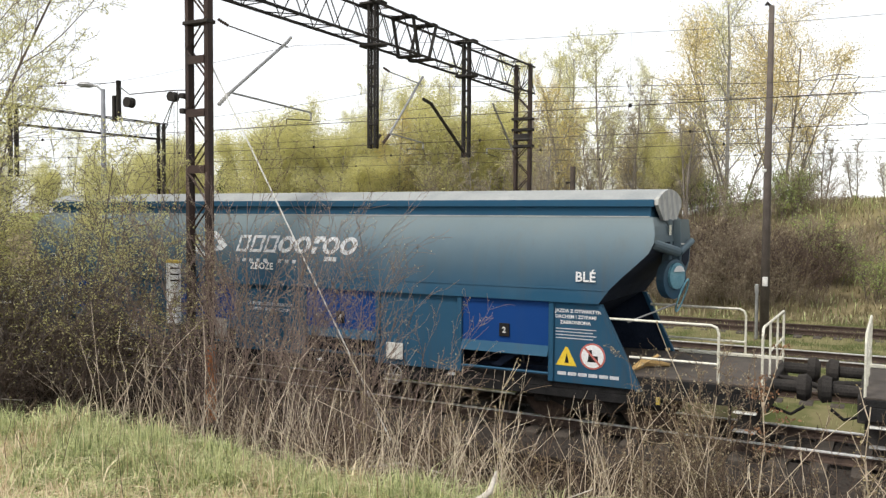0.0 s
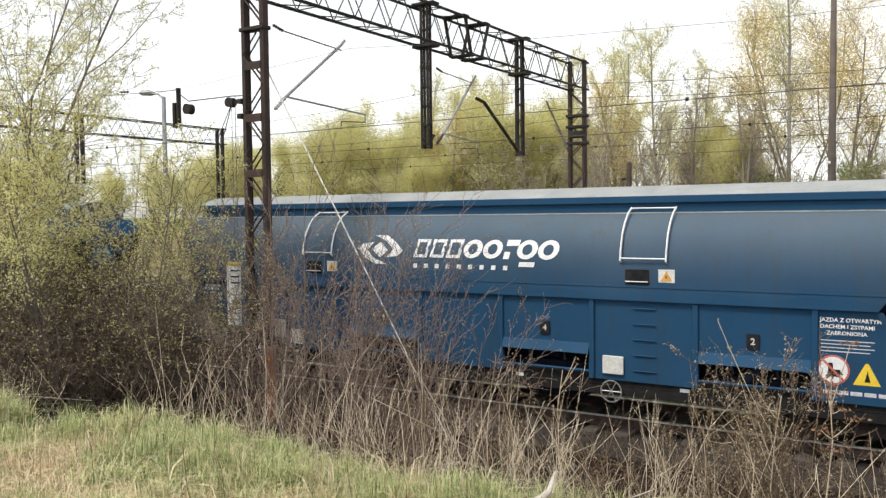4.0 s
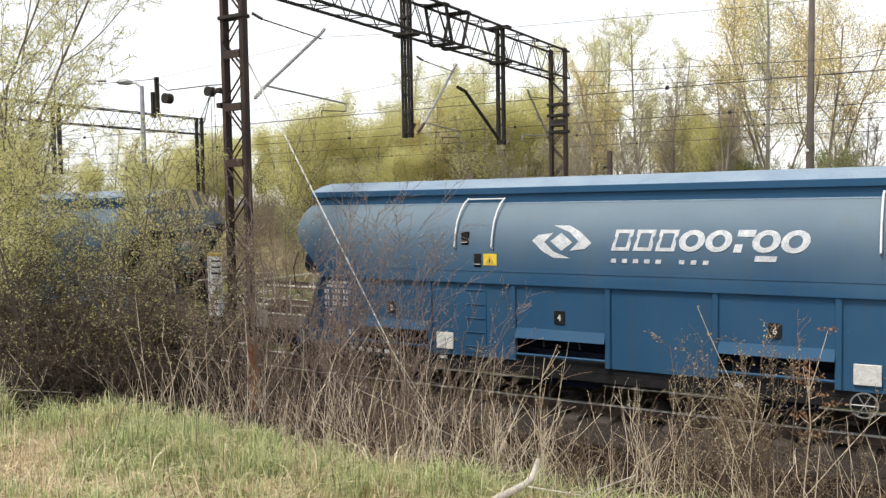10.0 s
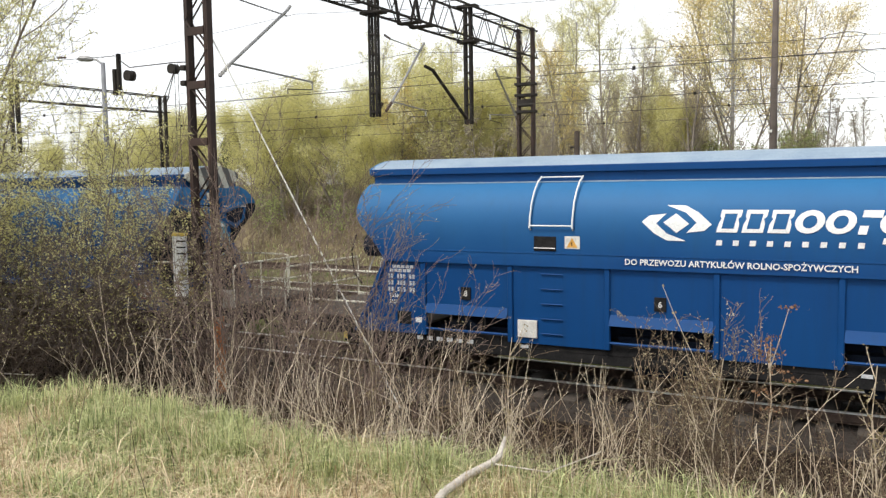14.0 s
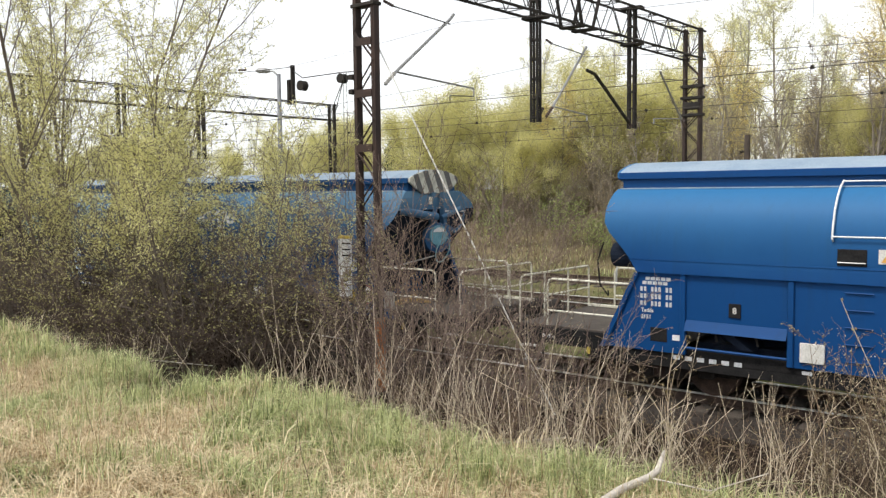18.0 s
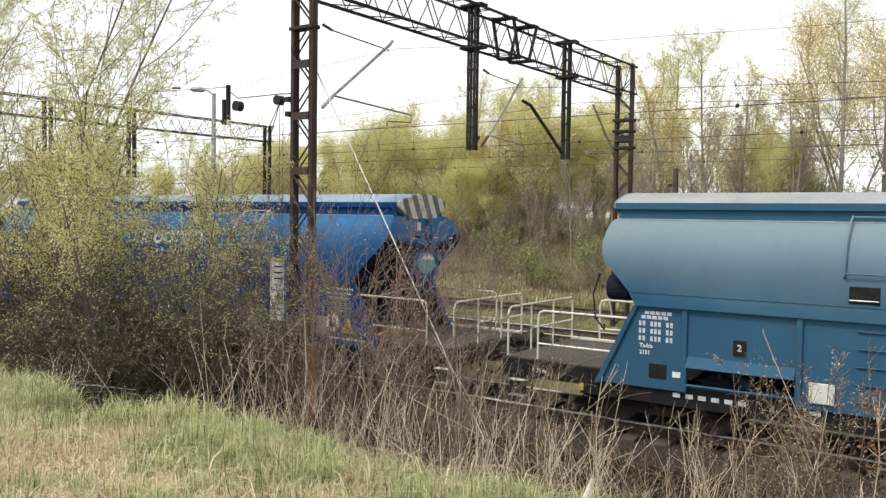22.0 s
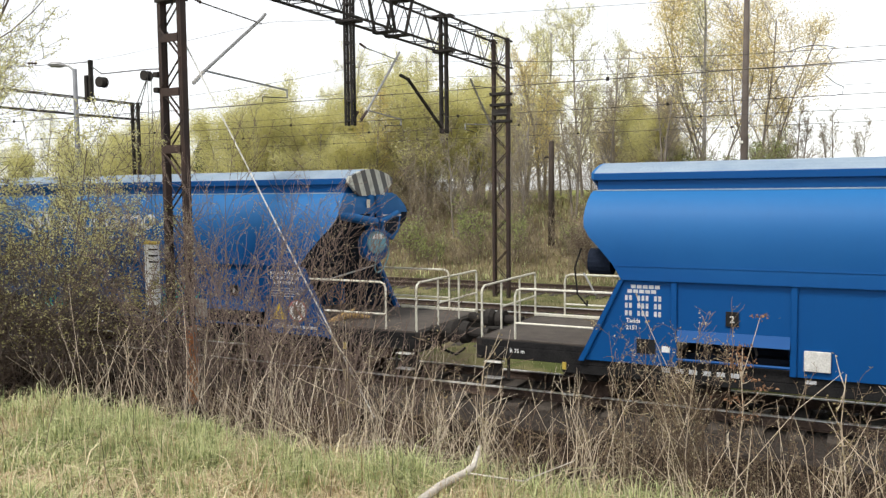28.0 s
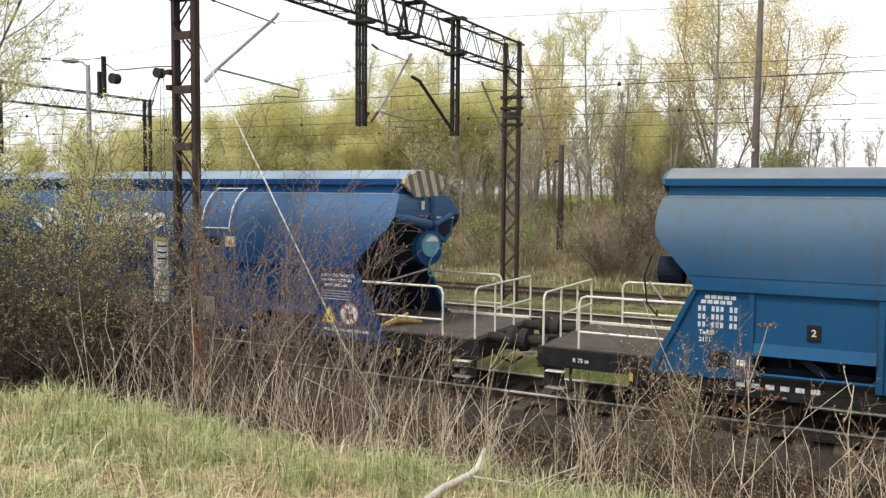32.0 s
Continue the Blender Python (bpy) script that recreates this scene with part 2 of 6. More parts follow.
# ---- mesh helpers ----
class Geo:
    """Collects vertices and faces of one mesh."""

    def __init__(self):
        self.v, self.f, self.n = [], [], 0

    def add(self, verts, faces):
        self.v.extend(verts)
        self.f.extend([tuple(i + self.n for i in f) for f in faces])
        self.n += len(verts)
        return self

    def box(self, x0, x1, y0, y1, z0, z1, c=0.0):
        """A box with its edges chamfered by c."""
        if c <= 0:
            vs = [(x, y, z) for x in (x0, x1) for y in (y0, y1) for z in (z0, z1)]
            return self.add(vs, [(0, 1, 3, 2), (4, 6, 7, 5), (0, 4, 5, 1), (2, 3, 7, 6), (0, 2, 6, 4), (1, 5, 7, 3)])
        lo, hi = (x0, y0, z0), (x1, y1, z1)
        idx, vs = {}, []
        for sx in (0, 1):
            for sy in (0, 1):
                for sz in (0, 1):
                    s = (sx, sy, sz)
                    for a in range(3):
                        p = []
                        for k in range(3):
                            base = hi[k] if s[k] else lo[k]
                            p.append(base if k == a else base + (-c if s[k] else c))
                        idx[s, a] = len(vs)
                        vs.append(tuple(p))
        fs = []
        for a in range(3):
            b, d = (a + 1) % 3, (a + 2) % 3
            for side in (0, 1):
                loop = []
                for q in ((0, 0), (1, 0), (1, 1), (0, 1)):
                    s = [0, 0, 0]
                    s[a], s[b], s[d] = side, q[0], q[1]
                    loop.append(idx[tuple(s), a])
                fs.append(tuple(loop if side else loop[::-1]))
            for sb in (0, 1):
                for sd in (0, 1):
                    ends = []
                    for e in (0, 1):
                        s = [0, 0, 0]
                        s[a], s[b], s[d] = e, sb, sd
                        ends.append((idx[tuple(s), b], idx[tuple(s), d]))
                    loop = [ends[0][0], ends[1][0], ends[1][1], ends[0][1]]
                    fs.append(tuple(loop if sb == sd else loop[::-1]))
        for sx in (0, 1):
            for sy in (0, 1):
                for sz in (0, 1):
                    s = (sx, sy, sz)
                    loop = [idx[s, 0], idx[s, 1], idx[s, 2]]
                    fs.append(tuple(loop if (sx + sy + sz) % 2 else loop[::-1]))
        return self.add(vs, fs)

    def tube(self, pts, r, sides=6, caps=True):
        """A tube along points; r is one radius or one for each point."""
        pts = [Vector(p) for p in pts]
        rs = r if isinstance(r, (list, tuple)) else [r] * len(pts)
        vs, fs = [], []
        n = len(pts)
        d0 = (pts[1] - pts[0]).normalized()
        up = Vector((0, 0, 1)) if abs(d0.z) < 0.9 else Vector((1, 0, 0))
        for i, p in enumerate(pts):
            d = (pts[min(i + 1, n - 1)] - pts[max(i - 1, 0)]).normalized()
            a = d.cross(up).normalized()
            b = a.cross(d).normalized()
            up = b
            for k in range(sides):
                w = 2 * math.pi * k / sides
                vs.append(tuple(p + (a * math.cos(w) + b * math.sin(w)) * rs[i]))
        for i in range(n - 1):
            for k in range(sides):
                k2 = (k + 1) % sides
                fs.append((i * sides + k, i * sides + k2, (i + 1) * sides + k2, (i + 1) * sides + k))
        if caps:
            fs.append(tuple(range(sides))[::-1])
            fs.append(tuple((n - 1) * sides + k for k in range(sides)))
        return self.add(vs, fs)

    def bar(self, a, b, w, h=None):
        """A square bar between two points."""
        return self.tube([a, b], (w if h is None else (w + h) / 2) * 0.62, 4)

    def prism_y(self, poly, y0, y1):
        """A polygon in x and z, drawn out from y0 to y1."""
        n = len(poly)
        vs = [(x, y0, z) for x, z in poly] + [(x, y1, z) for x, z in poly]
        fs = [tuple(range(n)), tuple(range(2 * n - 1, n - 1, -1))]
        fs += [(i, n + i, n + (i + 1) % n, (i + 1) % n) for i in range(n)]
        return self.add(vs, fs)

    def prism_x(self, poly, x0, x1):
        """A polygon in y and z, drawn out from x0 to x1."""
        n = len(poly)
        vs = [(x0, y, z) for y, z in poly] + [(x1, y, z) for y, z in poly]
        fs = [tuple(range(n)), tuple(range(2 * n - 1, n - 1, -1))]
        fs += [(i, n + i, n + (i + 1) % n, (i + 1) % n) for i in range(n)]
        return self.add(vs, fs)

    def disc(self, c, r, axis, t, sides=20):
        p = Vector(c)
        a = Vector(axis) * t / 2
        return self.tube([p - a, p + a], r, sides)

    def mesh(self, name, smooth=False):
        me = bpy.data.meshes.new(name)
        me.from_pydata(self.v, [], self.f)
        bm = bmesh.new()
        bm.from_mesh(me)
        if len(bm.faces) < 3000:
            bmesh.ops.recalc_face_normals(bm, faces=bm.faces)
        bm.to_mesh(me)
        bm.free()
        if smooth:
            me.shade_smooth()
        return me


def part(name, geo, material, parent=None, label="", smooth=False):
    me = geo.mesh(name, smooth) if isinstance(geo, Geo) else geo
    if len(me.materials) == 0:
        me.materials.append(material)
    ob = new(name, me)
    if parent is not None:
        ob.parent = parent
    if label:
        tagged(ob, label)
    return ob


def arc(cx, cz, r, a0, a1, n):
    return [(cx + r * math.cos(radians(a0 + (a1 - a0) * i / n)), cz + r * math.sin(radians(a0 + (a1 - a0) * i / n))) for i in range(n + 1)]


def text_mesh(words, size, bold=0.0):
    cu = bpy.data.curves.new("lettering", "FONT")
    cu.body = words
    cu.size = size
    cu.resolution_u = 2
    cu.offset = bold
    cu.extrude = 0.002
    cu.align_x = "LEFT"
    ob = bpy.data.objects.new("lettering", cu)
    me = bpy.data.meshes.new_from_object(ob)
    bpy.data.objects.remove(ob)
    return me


# ---- ground: bank, ditch, track bed, far slope ----
def smooth(a, b, v):
    t = min(1.0, max(0.0, (v - a) / (b - a)))
    return t * t * (3 - 2 * t)


def crest(x):
    notch = 1.0 * math.exp(-((x + 7.15) / 0.5) ** 4)
    return 4.82 - 0.22 * smooth(6.5, 9.0, -x) - notch + 0.14 * min(60.0, max(0.0, -x - 11.4)) - 0.05 * min(20.0, max(0.0, x + 2))


def ground_z(x, y):
    c = crest(x)
    bank = 2.1 - 0.28 * smooth(1.5, c, y)
    low = -0.55 + 0.22 * smooth(11.0, 13.0, y)
    fall = min(1.0, max(0.0, (y - c) / 4.2))
    z = bank + (low - bank) * (1 - (1 - fall) ** 1.7)
    if y > 13:
        z = -0.42 + 0.22 * smooth(17.4, 18.8, y)
        if y < 33:
            z += 0.04 * math.sin(y * 1.7)
        right = smooth(-16, -4, x)
        z += (3.1 + 1.6 * right) * smooth(34.5, 47, y) + 0.5 * smooth(47, 70, y)
    n = noise.noise(Vector((x * 0.35, y * 0.35, 3.0))) * 0.10 + noise.noise(Vector((x * 1.3, y * 1.3, 9.0))) * 0.045
    if 12.5 < y < 33:
        n *= 0.5
    if y > 38:
        n *= 3.5
    return z + n


def grid_lines(stops):
    out = []
    for a, b, s in stops:
        k = max(1, int(round((b - a) / s)))
        out += [a + (b - a) * i / k for i in range(k)]
    return out + [stops[-1][1]]


GX = grid_lines([(-2500, -300, 550), (-300, -70, 23), (-70, -24, 1.6), (-24, 9, 0.4), (9, 40, 2.5), (40, 300, 26), (300, 2500, 550)])
GY = grid_lines([(-2500, -300, 550), (-300, -20, 40), (-20, -1, 1.6), (-1, 13, 0.3), (13, 36, 0.8), (36, 70, 1.6), (70, 300, 23), (300, 3000, 450)])


def build_ground():
    vs = [(x, y, ground_z(x, y)) for y in GY for x in GX]
    w = len(GX)
    fs = [(j * w + i, j * w + i + 1, (j + 1) * w + i + 1, (j + 1) * w + i) for j in range(len(GY) - 1) for i in range(w - 1)]
    me = bpy.data.meshes.new("ground")
    me.from_pydata(vs, [], fs)
    me.shade_smooth()
    m, nt, bs = nodes_of("earth_and_turf")
    v = mapping(nt, (1, 1, 1))
    c = noise_tex(nt, v, 0.9, 6)
    g = noise_tex(nt, v, 14, 5, 0.7)
    turf = mix(nt, ramp(nt, c, [(0.38, (0, 0, 0)), (0.62, (1, 1, 1))]), (0.09, 0.1, 0.04), (0.3, 0.24, 0.14))
    # ditch earth taken almost to black, so the colour carries the shade
    shaded_soil = mix(nt, ramp(nt, g, [(0.35, (0, 0, 0)), (0.65, (1, 1, 1))]), (0.010, 0.007, 0.005), (0.032, 0.022, 0.015))
    verge = mix(nt, ramp(nt, c, [(0.42, (0, 0, 0)), (0.58, (1, 1, 1))]), (0.085, 0.1, 0.034), (0.2, 0.18, 0.09))
    brush = mix(nt, ramp(nt, c, [(0.35, (0, 0, 0)), (0.7, (1, 1, 1))]), (0.135, 0.11, 0.065), (0.29, 0.24, 0.135))
    crown = mix(nt, ramp(nt, c, [(0.35, (0, 0, 0)), (0.65, (1, 1, 1))]), (0.16, 0.2, 0.05), (0.24, 0.22, 0.09))
    sep = nt.nodes.new("ShaderNodeSeparateXYZ")
    nt.links.new(v, sep.inputs[0])
    wob = nt.nodes.new("ShaderNodeMath")
    wob.operation = "MULTIPLY_ADD"
    wob.inputs[1].default_value = 1.6
    nt.links.new(c, wob.inputs[0])
    nt.links.new(sep.outputs["Y"], wob.inputs[2])
    # how far past the sloping edge of the bank
    skew = nt.nodes.new("ShaderNodeMath")
    skew.operation = "MULTIPLY_ADD"
    skew.inputs[1].default_value = -0.14
    beyond = nt.nodes.new("ShaderNodeMath")
    beyond.operation = "MULTIPLY_ADD"
    beyond.inputs[1].default_value = -1.0
    beyond.inputs[2].default_value = -11.4
    nt.links.new(sep.outputs["X"], beyond.inputs[0])
    far_left = nt.nodes.new("ShaderNodeMath")
    far_left.operation = "MAXIMUM"
    far_left.inputs[1].default_value = 0.0
    nt.links.new(beyond.outputs[0], far_left.inputs[0])
    nt.links.new(far_left.outputs[0], skew.inputs[0])
    nt.links.new(wob.outputs[0], skew.inputs[2])

    def step(a, b, value):
        mr = nt.nodes.new("ShaderNodeMapRange")
        mr.inputs["From Min"].default_value = a
        mr.inputs["From Max"].default_value = b
        nt.links.new(value, mr.inputs["Value"])
        return mr.outputs[0]
    col = mix(nt, step(5.5, 5.9, skew.outputs[0]), turf, shaded_soil)
    col = mix(nt, step(17.5, 18.6, wob.outputs[0]), col, verge)
    col = mix(nt, step(34, 38, wob.outputs[0]), col, brush)
    col = mix(nt, step(44, 48, wob.outputs[0]), col, crown)
    nt.links.new(col, bs.inputs["Base Color"])
    bs.inputs["Roughness"].default_value = 1.0
    bs.inputs["Specular IOR Level"].default_value = 0.1
    bump(nt, bs, g, 0.6, 0.05)
    me.materials.append(m)
    ob = new("ground", me)
    tagged(ob, "grassy bank falling to a dark ditch and railway land", "ground", kind="structure")


build_ground()

# ---- tracks ----
TRACKS = (15.3, 20.2, 24.6, 30.8)


def rail_geo(x0, x1, y):
    head = [(-0.036, 0.0), (0.036, 0.0), (0.036, -0.04), (0.009, -0.055), (0.009, -0.145), (0.07, -0.158), (0.07, -0.172),
            (-0.07, -0.172), (-0.07, -0.158), (-0.009, -0.145), (-0.009, -0.055), (-0.036, -0.04)]
    return Geo().prism_x([(y + a, b) for a, b in head], x0, x1)


def build_track(yc, x0, x1, sleeper_range, shine, label):
    track = tagged(new("railway_track"), label, "track", "parallel railway tracks", "structure")
    track.location = (0, yc, 0)
    for s in (-1, 1):
        part("rail", rail_geo(x0, x1, s * 0.7535), RAIL_SIDE, track)
        if shine:
            # pale strip laps over the head's edge to widen the painted glint
            part("running_surface", Geo().box(x0, x1, s * 0.7535 - 0.038, s * 0.7535 + 0.038, -0.016, 0.005), RAIL_TOP, track, "worn steel running surface with painted sky glint")
    sl = Geo().prism_x([(-1.3, -0.37), (-1.3, -0.2), (-1.22, -0.165), (-0.45, -0.175), (0.45, -0.175), (1.22, -0.165), (1.3, -0.2), (1.3, -0.37)], -0.13, 0.13).mesh("sleeper")
    sl.materials.append(SLEEPER)
    x = sleeper_range[0]
    while x < sleeper_range[1]:
        o = part("sleeper", sl, CONCRETE, track)
        o.location = (x, 0, 0.0)
        x += 0.6
    return track


build_track(TRACKS[0], -140, 60, (-34, 6), True, "track with worn steel rails on concrete sleepers and dark ballast")
build_track(TRACKS[1], -140, 60, (-16, 6), False, "rusty track half sunk in green weeds")
build_track(TRACKS[2], -140, 60, (-16, 6), True, "track with worn rails in green weeds")
build_track(TRACKS[3], -140, 60, (-22, 6), False, "rusty far track in grass along the foot of the slope")


def build_ballast():
    """Stones strewn along the track bed: many small rough blocks on a low shoulder."""
    rnd = random.Random(5)
    for yc, x0, x1, cnt in ((15.3, -30, 5, 5200),):
        bed = Geo().prism_x([(yc - 2.3, -0.5), (yc - 1.75, -0.24), (yc + 1.75, -0.24), (yc + 2.3, -0.5)], -140, 60)
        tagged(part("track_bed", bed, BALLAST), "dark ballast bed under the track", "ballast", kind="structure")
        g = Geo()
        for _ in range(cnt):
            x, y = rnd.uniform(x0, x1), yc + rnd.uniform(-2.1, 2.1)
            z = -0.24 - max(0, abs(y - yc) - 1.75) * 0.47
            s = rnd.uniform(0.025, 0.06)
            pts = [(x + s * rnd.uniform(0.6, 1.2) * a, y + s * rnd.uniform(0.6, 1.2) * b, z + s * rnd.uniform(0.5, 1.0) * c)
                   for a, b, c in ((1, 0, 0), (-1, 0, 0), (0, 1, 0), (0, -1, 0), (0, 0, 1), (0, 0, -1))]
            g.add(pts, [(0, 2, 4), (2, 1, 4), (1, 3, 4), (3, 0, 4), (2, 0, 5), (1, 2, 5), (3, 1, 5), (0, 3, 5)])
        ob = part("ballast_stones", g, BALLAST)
        tagged(ob, "loose grey-brown ballast stones", "ballast", kind="stuff")


build_ballast()


# ---- overhead line portals ----
def lattice_post(parent, x, y, z0, z1, wx, wy, name="post", mat=None):
    """Two legs side by side in x, joined by zigzag bracing on both faces."""
    mat = mat or RUST_STEEL
    for sx in (-1, 1):
        xx = x + sx * wx / 2
        g = Geo().box(xx - 0.04, xx + 0.04, y - wy / 2, y + wy / 2, z0, z1, 0.006)
        for sy in (-1, 1):
            g.box(min(xx, xx - sx * 0.06), max(xx, xx - sx * 0.06), y + sy * wy / 2 - 0.007, y + sy * wy / 2 + 0.007, z0, z1)
        part(name + "_leg", g, mat, parent)
    for sy in (-1, 1):
        z, up = z0 + 0.3, True
        step = 0.6
        while z < z1 - step:
            a, b = (x - wx / 2, x + wx / 2) if up else (x + wx / 2, x - wx / 2)
            part("brace", Geo().bar((a, y + sy * wy / 2, z), (b, y + sy * wy / 2, z + step), 0.036 if y < 20 else 0.032), mat, parent)
            z, up = z + step, not up


def truss(parent, x, y0, y1, z0, z1, w, mat):
    for sx in (-1, 1):
        for z in (z0, z1):
            part("chord", Geo().box(x + sx * w / 2 - 0.03, x + sx * w / 2 + 0.03, y0, y1, z - 0.03, z + 0.03, 0.006), mat, parent)
    step = (y1 - y0) / round((y1 - y0) / 0.62)
    n = int(round((y1 - y0) / step))
    for i in range(n):
        a, b = y0 + i * step, y0 + (i + 1) * step
        for sx in (-1, 1):
            xx = x + sx * w / 2
            p, q = ((xx, a, z0), (xx, b, z1)) if i % 2 else ((xx, a, z1), (xx, b, z0))
            part("diagonal", Geo().bar(p, q, 0.027), mat, parent)
        for z in (z0, z1):
            part("lacing", Geo().bar((x - w / 2, a, z), (x + w / 2, a if i % 2 else b, z), 0.02), mat, parent)
            if i % 2 == 0:
                part("lacing", Geo().bar((x - w / 2, a, z), (x + w / 2, b, z), 0.02), mat, parent)


def insulator(g, a, b, r=0.055, ribs=5):
    a, b = Vector(a), Vector(b)
    n = ribs * 2 + 1
    pts = [a.lerp(b, i / (n - 1)) for i in range(n)]
    g.tube(pts, [r if i % 2 else r * 0.5 for i in range(n)], 8)


def cantilever(parent, x, yp, side, z_base, z_top, reach, yt):
    """A registration bracket: stay insulator, diagonal tube, messenger clip, pull-off arm and steady arm."""
    y0 = yp + side * 0.3
    yb = yp + side * 0.62
    yt_ = yp + side * reach
    for a, b, r in (((x, y0, z_base - 0.28), (x, yb, z_base), 0.05), ((x, y0, z_top - 0.05), (x, yp + side * 0.6, z_top - 0.12), 0.036)):
        g = Geo()
        insulator(g, a, b, r)
        part("insulator", g, PORCELAIN if r > 0.04 and yp < 15 else CERAMIC, parent, "ribbed ceramic insulator")
    part("bracket_tube", Geo().tube([(x, yb, z_base), (x, yt_, z_top - 0.1), (x, yt_ + side * 0.12, z_top + 0.02)], 0.034, 8), GALV, parent, "grey galvanised tube")
    part("stay_rod", Geo().tube([(x, yp + side * 0.6, z_top - 0.12), (x, yt_, z_top - 0.22)], 0.014, 5), WIRE, parent)
    part("pull_off_arm", Geo().tube([(x, yb, z_base + 0.02), (x, yt + side * 0.55, z_base - 0.1), (x, yt + side * 0.55, z_base - 0.28)], 0.022, 6), GALV, parent)
    part("steady_arm", Geo().tube([(x, yt + side * 0.55, z_base - 0.28), (x, yt - side * 0.35, z_base - 0.34), (x, yt - side * 0.35, z_base - 0.45)], 0.014, 5), WIRE, parent)


def build_portal_near():
    x = -12.2
    p = tagged(new("overhead_line_portal"), "rust-brown lattice steel portal spanning the tracks with hanging posts", "portal", "overhead line portals")
    lattice_post(p, x, 12.27, -0.5, 9.3, 0.54, 0.15)
    part("post_foot", Geo().box(x + 0.21, x + 0.33, 12.17, 12.37, -0.5, 1.15, 0.01), ORANGE_RUST, p, "bare orange primer at the post foot")
    part("foundation", Geo().box(x - 0.45, x + 0.45, 11.9, 12.65, -0.9, -0.4, 0.05), SLEEPER, p)
    lattice_post(p, x, 28.5, -0.5, 9.3, 0.58, 0.2)
    part("foundation", Geo().box(x - 0.45, x + 0.45, 28.0, 29.0, -0.9, -0.3, 0.05), CONCRETE, p)
    truss(p, x, 12.0, 28.85, 8.25, 9.22, 0.62, DARK_STEEL)
    for yh, zb in ((18.5, 5.5), (23.9, 5.6)):
        g = Geo()
        for sx in (-1, 1):
            for sy in (-1, 1):
                g.box(x + sx * 0.095 - 0.035, x + sx * 0.095 + 0.035, yh + sy * 0.07 - 0.02, yh + sy * 0.07 + 0.02, zb, 9.35, 0.005)
        part("hanging_post", g, DARK_STEEL, p)
        for i in range(7):
            z = zb + 0.1 + i * 0.5
            part("batten", Geo().box(x - 0.12, x + 0.12, yh - 0.1, yh + 0.1, z, z + 0.05, 0.004), DARK_STEEL, p)
        part("clamp", Geo().box(x - 0.34, x + 0.34, yh - 0.16, yh + 0.16, 8.15, 8.21, 0.01), DARK_STEEL, p)
        part("clamp", Geo().box(x - 0.34, x + 0.34, yh - 0.16, yh + 0.16, 9.26, 9.32, 0.01), DARK_STEEL, p)
    # joint frame of the beam
    g = Geo()
    for sx in (-1, 1):
        g.bar((x + sx * 0.33, 20.3, 8.25), (x + sx * 0.33, 20.0, 9.22), 0.09).bar((x + sx * 0.33, 20.9, 8.25), (x + sx * 0.33, 21.3, 9.22), 0.09)
    g.box(x - 0.35, x + 0.35, 20.2, 20.45, 8.18, 8.24, 0.01).box(x - 0.35, x + 0.35, 20.85, 21.1, 8.18, 8.24, 0.01).box(x - 0.35, x + 0.35, 19.9, 20.2, 9.24, 9.28, 0.01).box(x - 0.35, x + 0.35, 21.1, 21.4, 9.24, 9.28, 0.01)
    part("beam_joint", g, DARK_STEEL, p)
    # collars and plates of the near post
    for z in (8.42, 7.52):
        part("collar", Geo().box(x - 0.33, x + 0.33, 12.15, 12.39, z - 0.035, z + 0.035, 0.008), DARK_STEEL, p)
    for z in (6.7, 5.66, 4.55):
        part("gusset_plate", Geo().box(x - 0.23, x + 0.23, 12.16, 12.18, z, z + 0.16, 0.004), RUST_STEEL, p)
    for z in (6.05, 5.75):
        part("clamp", Geo().box(x - 0.42, x - 0.3, 12.14, 12.4, z, z + 0.1, 0.01), DARK_STEEL, p)
    for z in (6.3, 6.9, 7.3):
        part("collar", Geo().box(x - 0.4, x + 0.4, 28.35, 28.65, z - 0.05, z + 0.05, 0.01), DARK_STEEL, p)
    part("switch_box", Geo().box(x - 0.3, x + 0.3, 28.36, 28.64, 6.5, 6.75, 0.02), DARK_STEEL, p)
    cantilever(p, x, 12.5, 1, 6.25, 7.75, 2.5, 15.3)
    cantilever(p, x, 18.7, 1, 5.95, 7.75, 2.3, 20.6)
    g = Geo()
    g.tube([(x, 23.75, 5.75), (x, 21.6, 7.05), (x, 21.15, 7.12)], 0.05, 8)
    part("bracket_tube", g, DARK_STEEL, p, "dark rusty bracket tube")
    for a, b in (((x, 23.85, 5.62), (x, 23.6, 5.9)), ((x, 18.62, 5.65), (x, 18.85, 5.9))):
        g = Geo()
        insulator(g, a, b)
        part("insulator", g, CERAMIC, p)
    cantilever(p, x, 28.2, -1, 6.1, 7.55, 2.2, 26.0)
    # rod that props the bank side: long pale guy from the post to the ground
    return p


PORTAL = build_portal_near()

guy = tagged(new("guy_wire"), "pale steel guy rod slanting from the post to the bank", "guy wire")
guy.location = (-7.7, 12.3, -0.35)
part("rod", Geo().tube([(-4.5, 0.12, 7.35), (0.0, 0.0, 0.1)], 0.014, 6), WEATHERED_WHITE, guy)
part("anchor", Geo().box(-0.1, 0.1, -0.1, 0.1, -0.1, 0.14, 0.02), SLEEPER, guy)


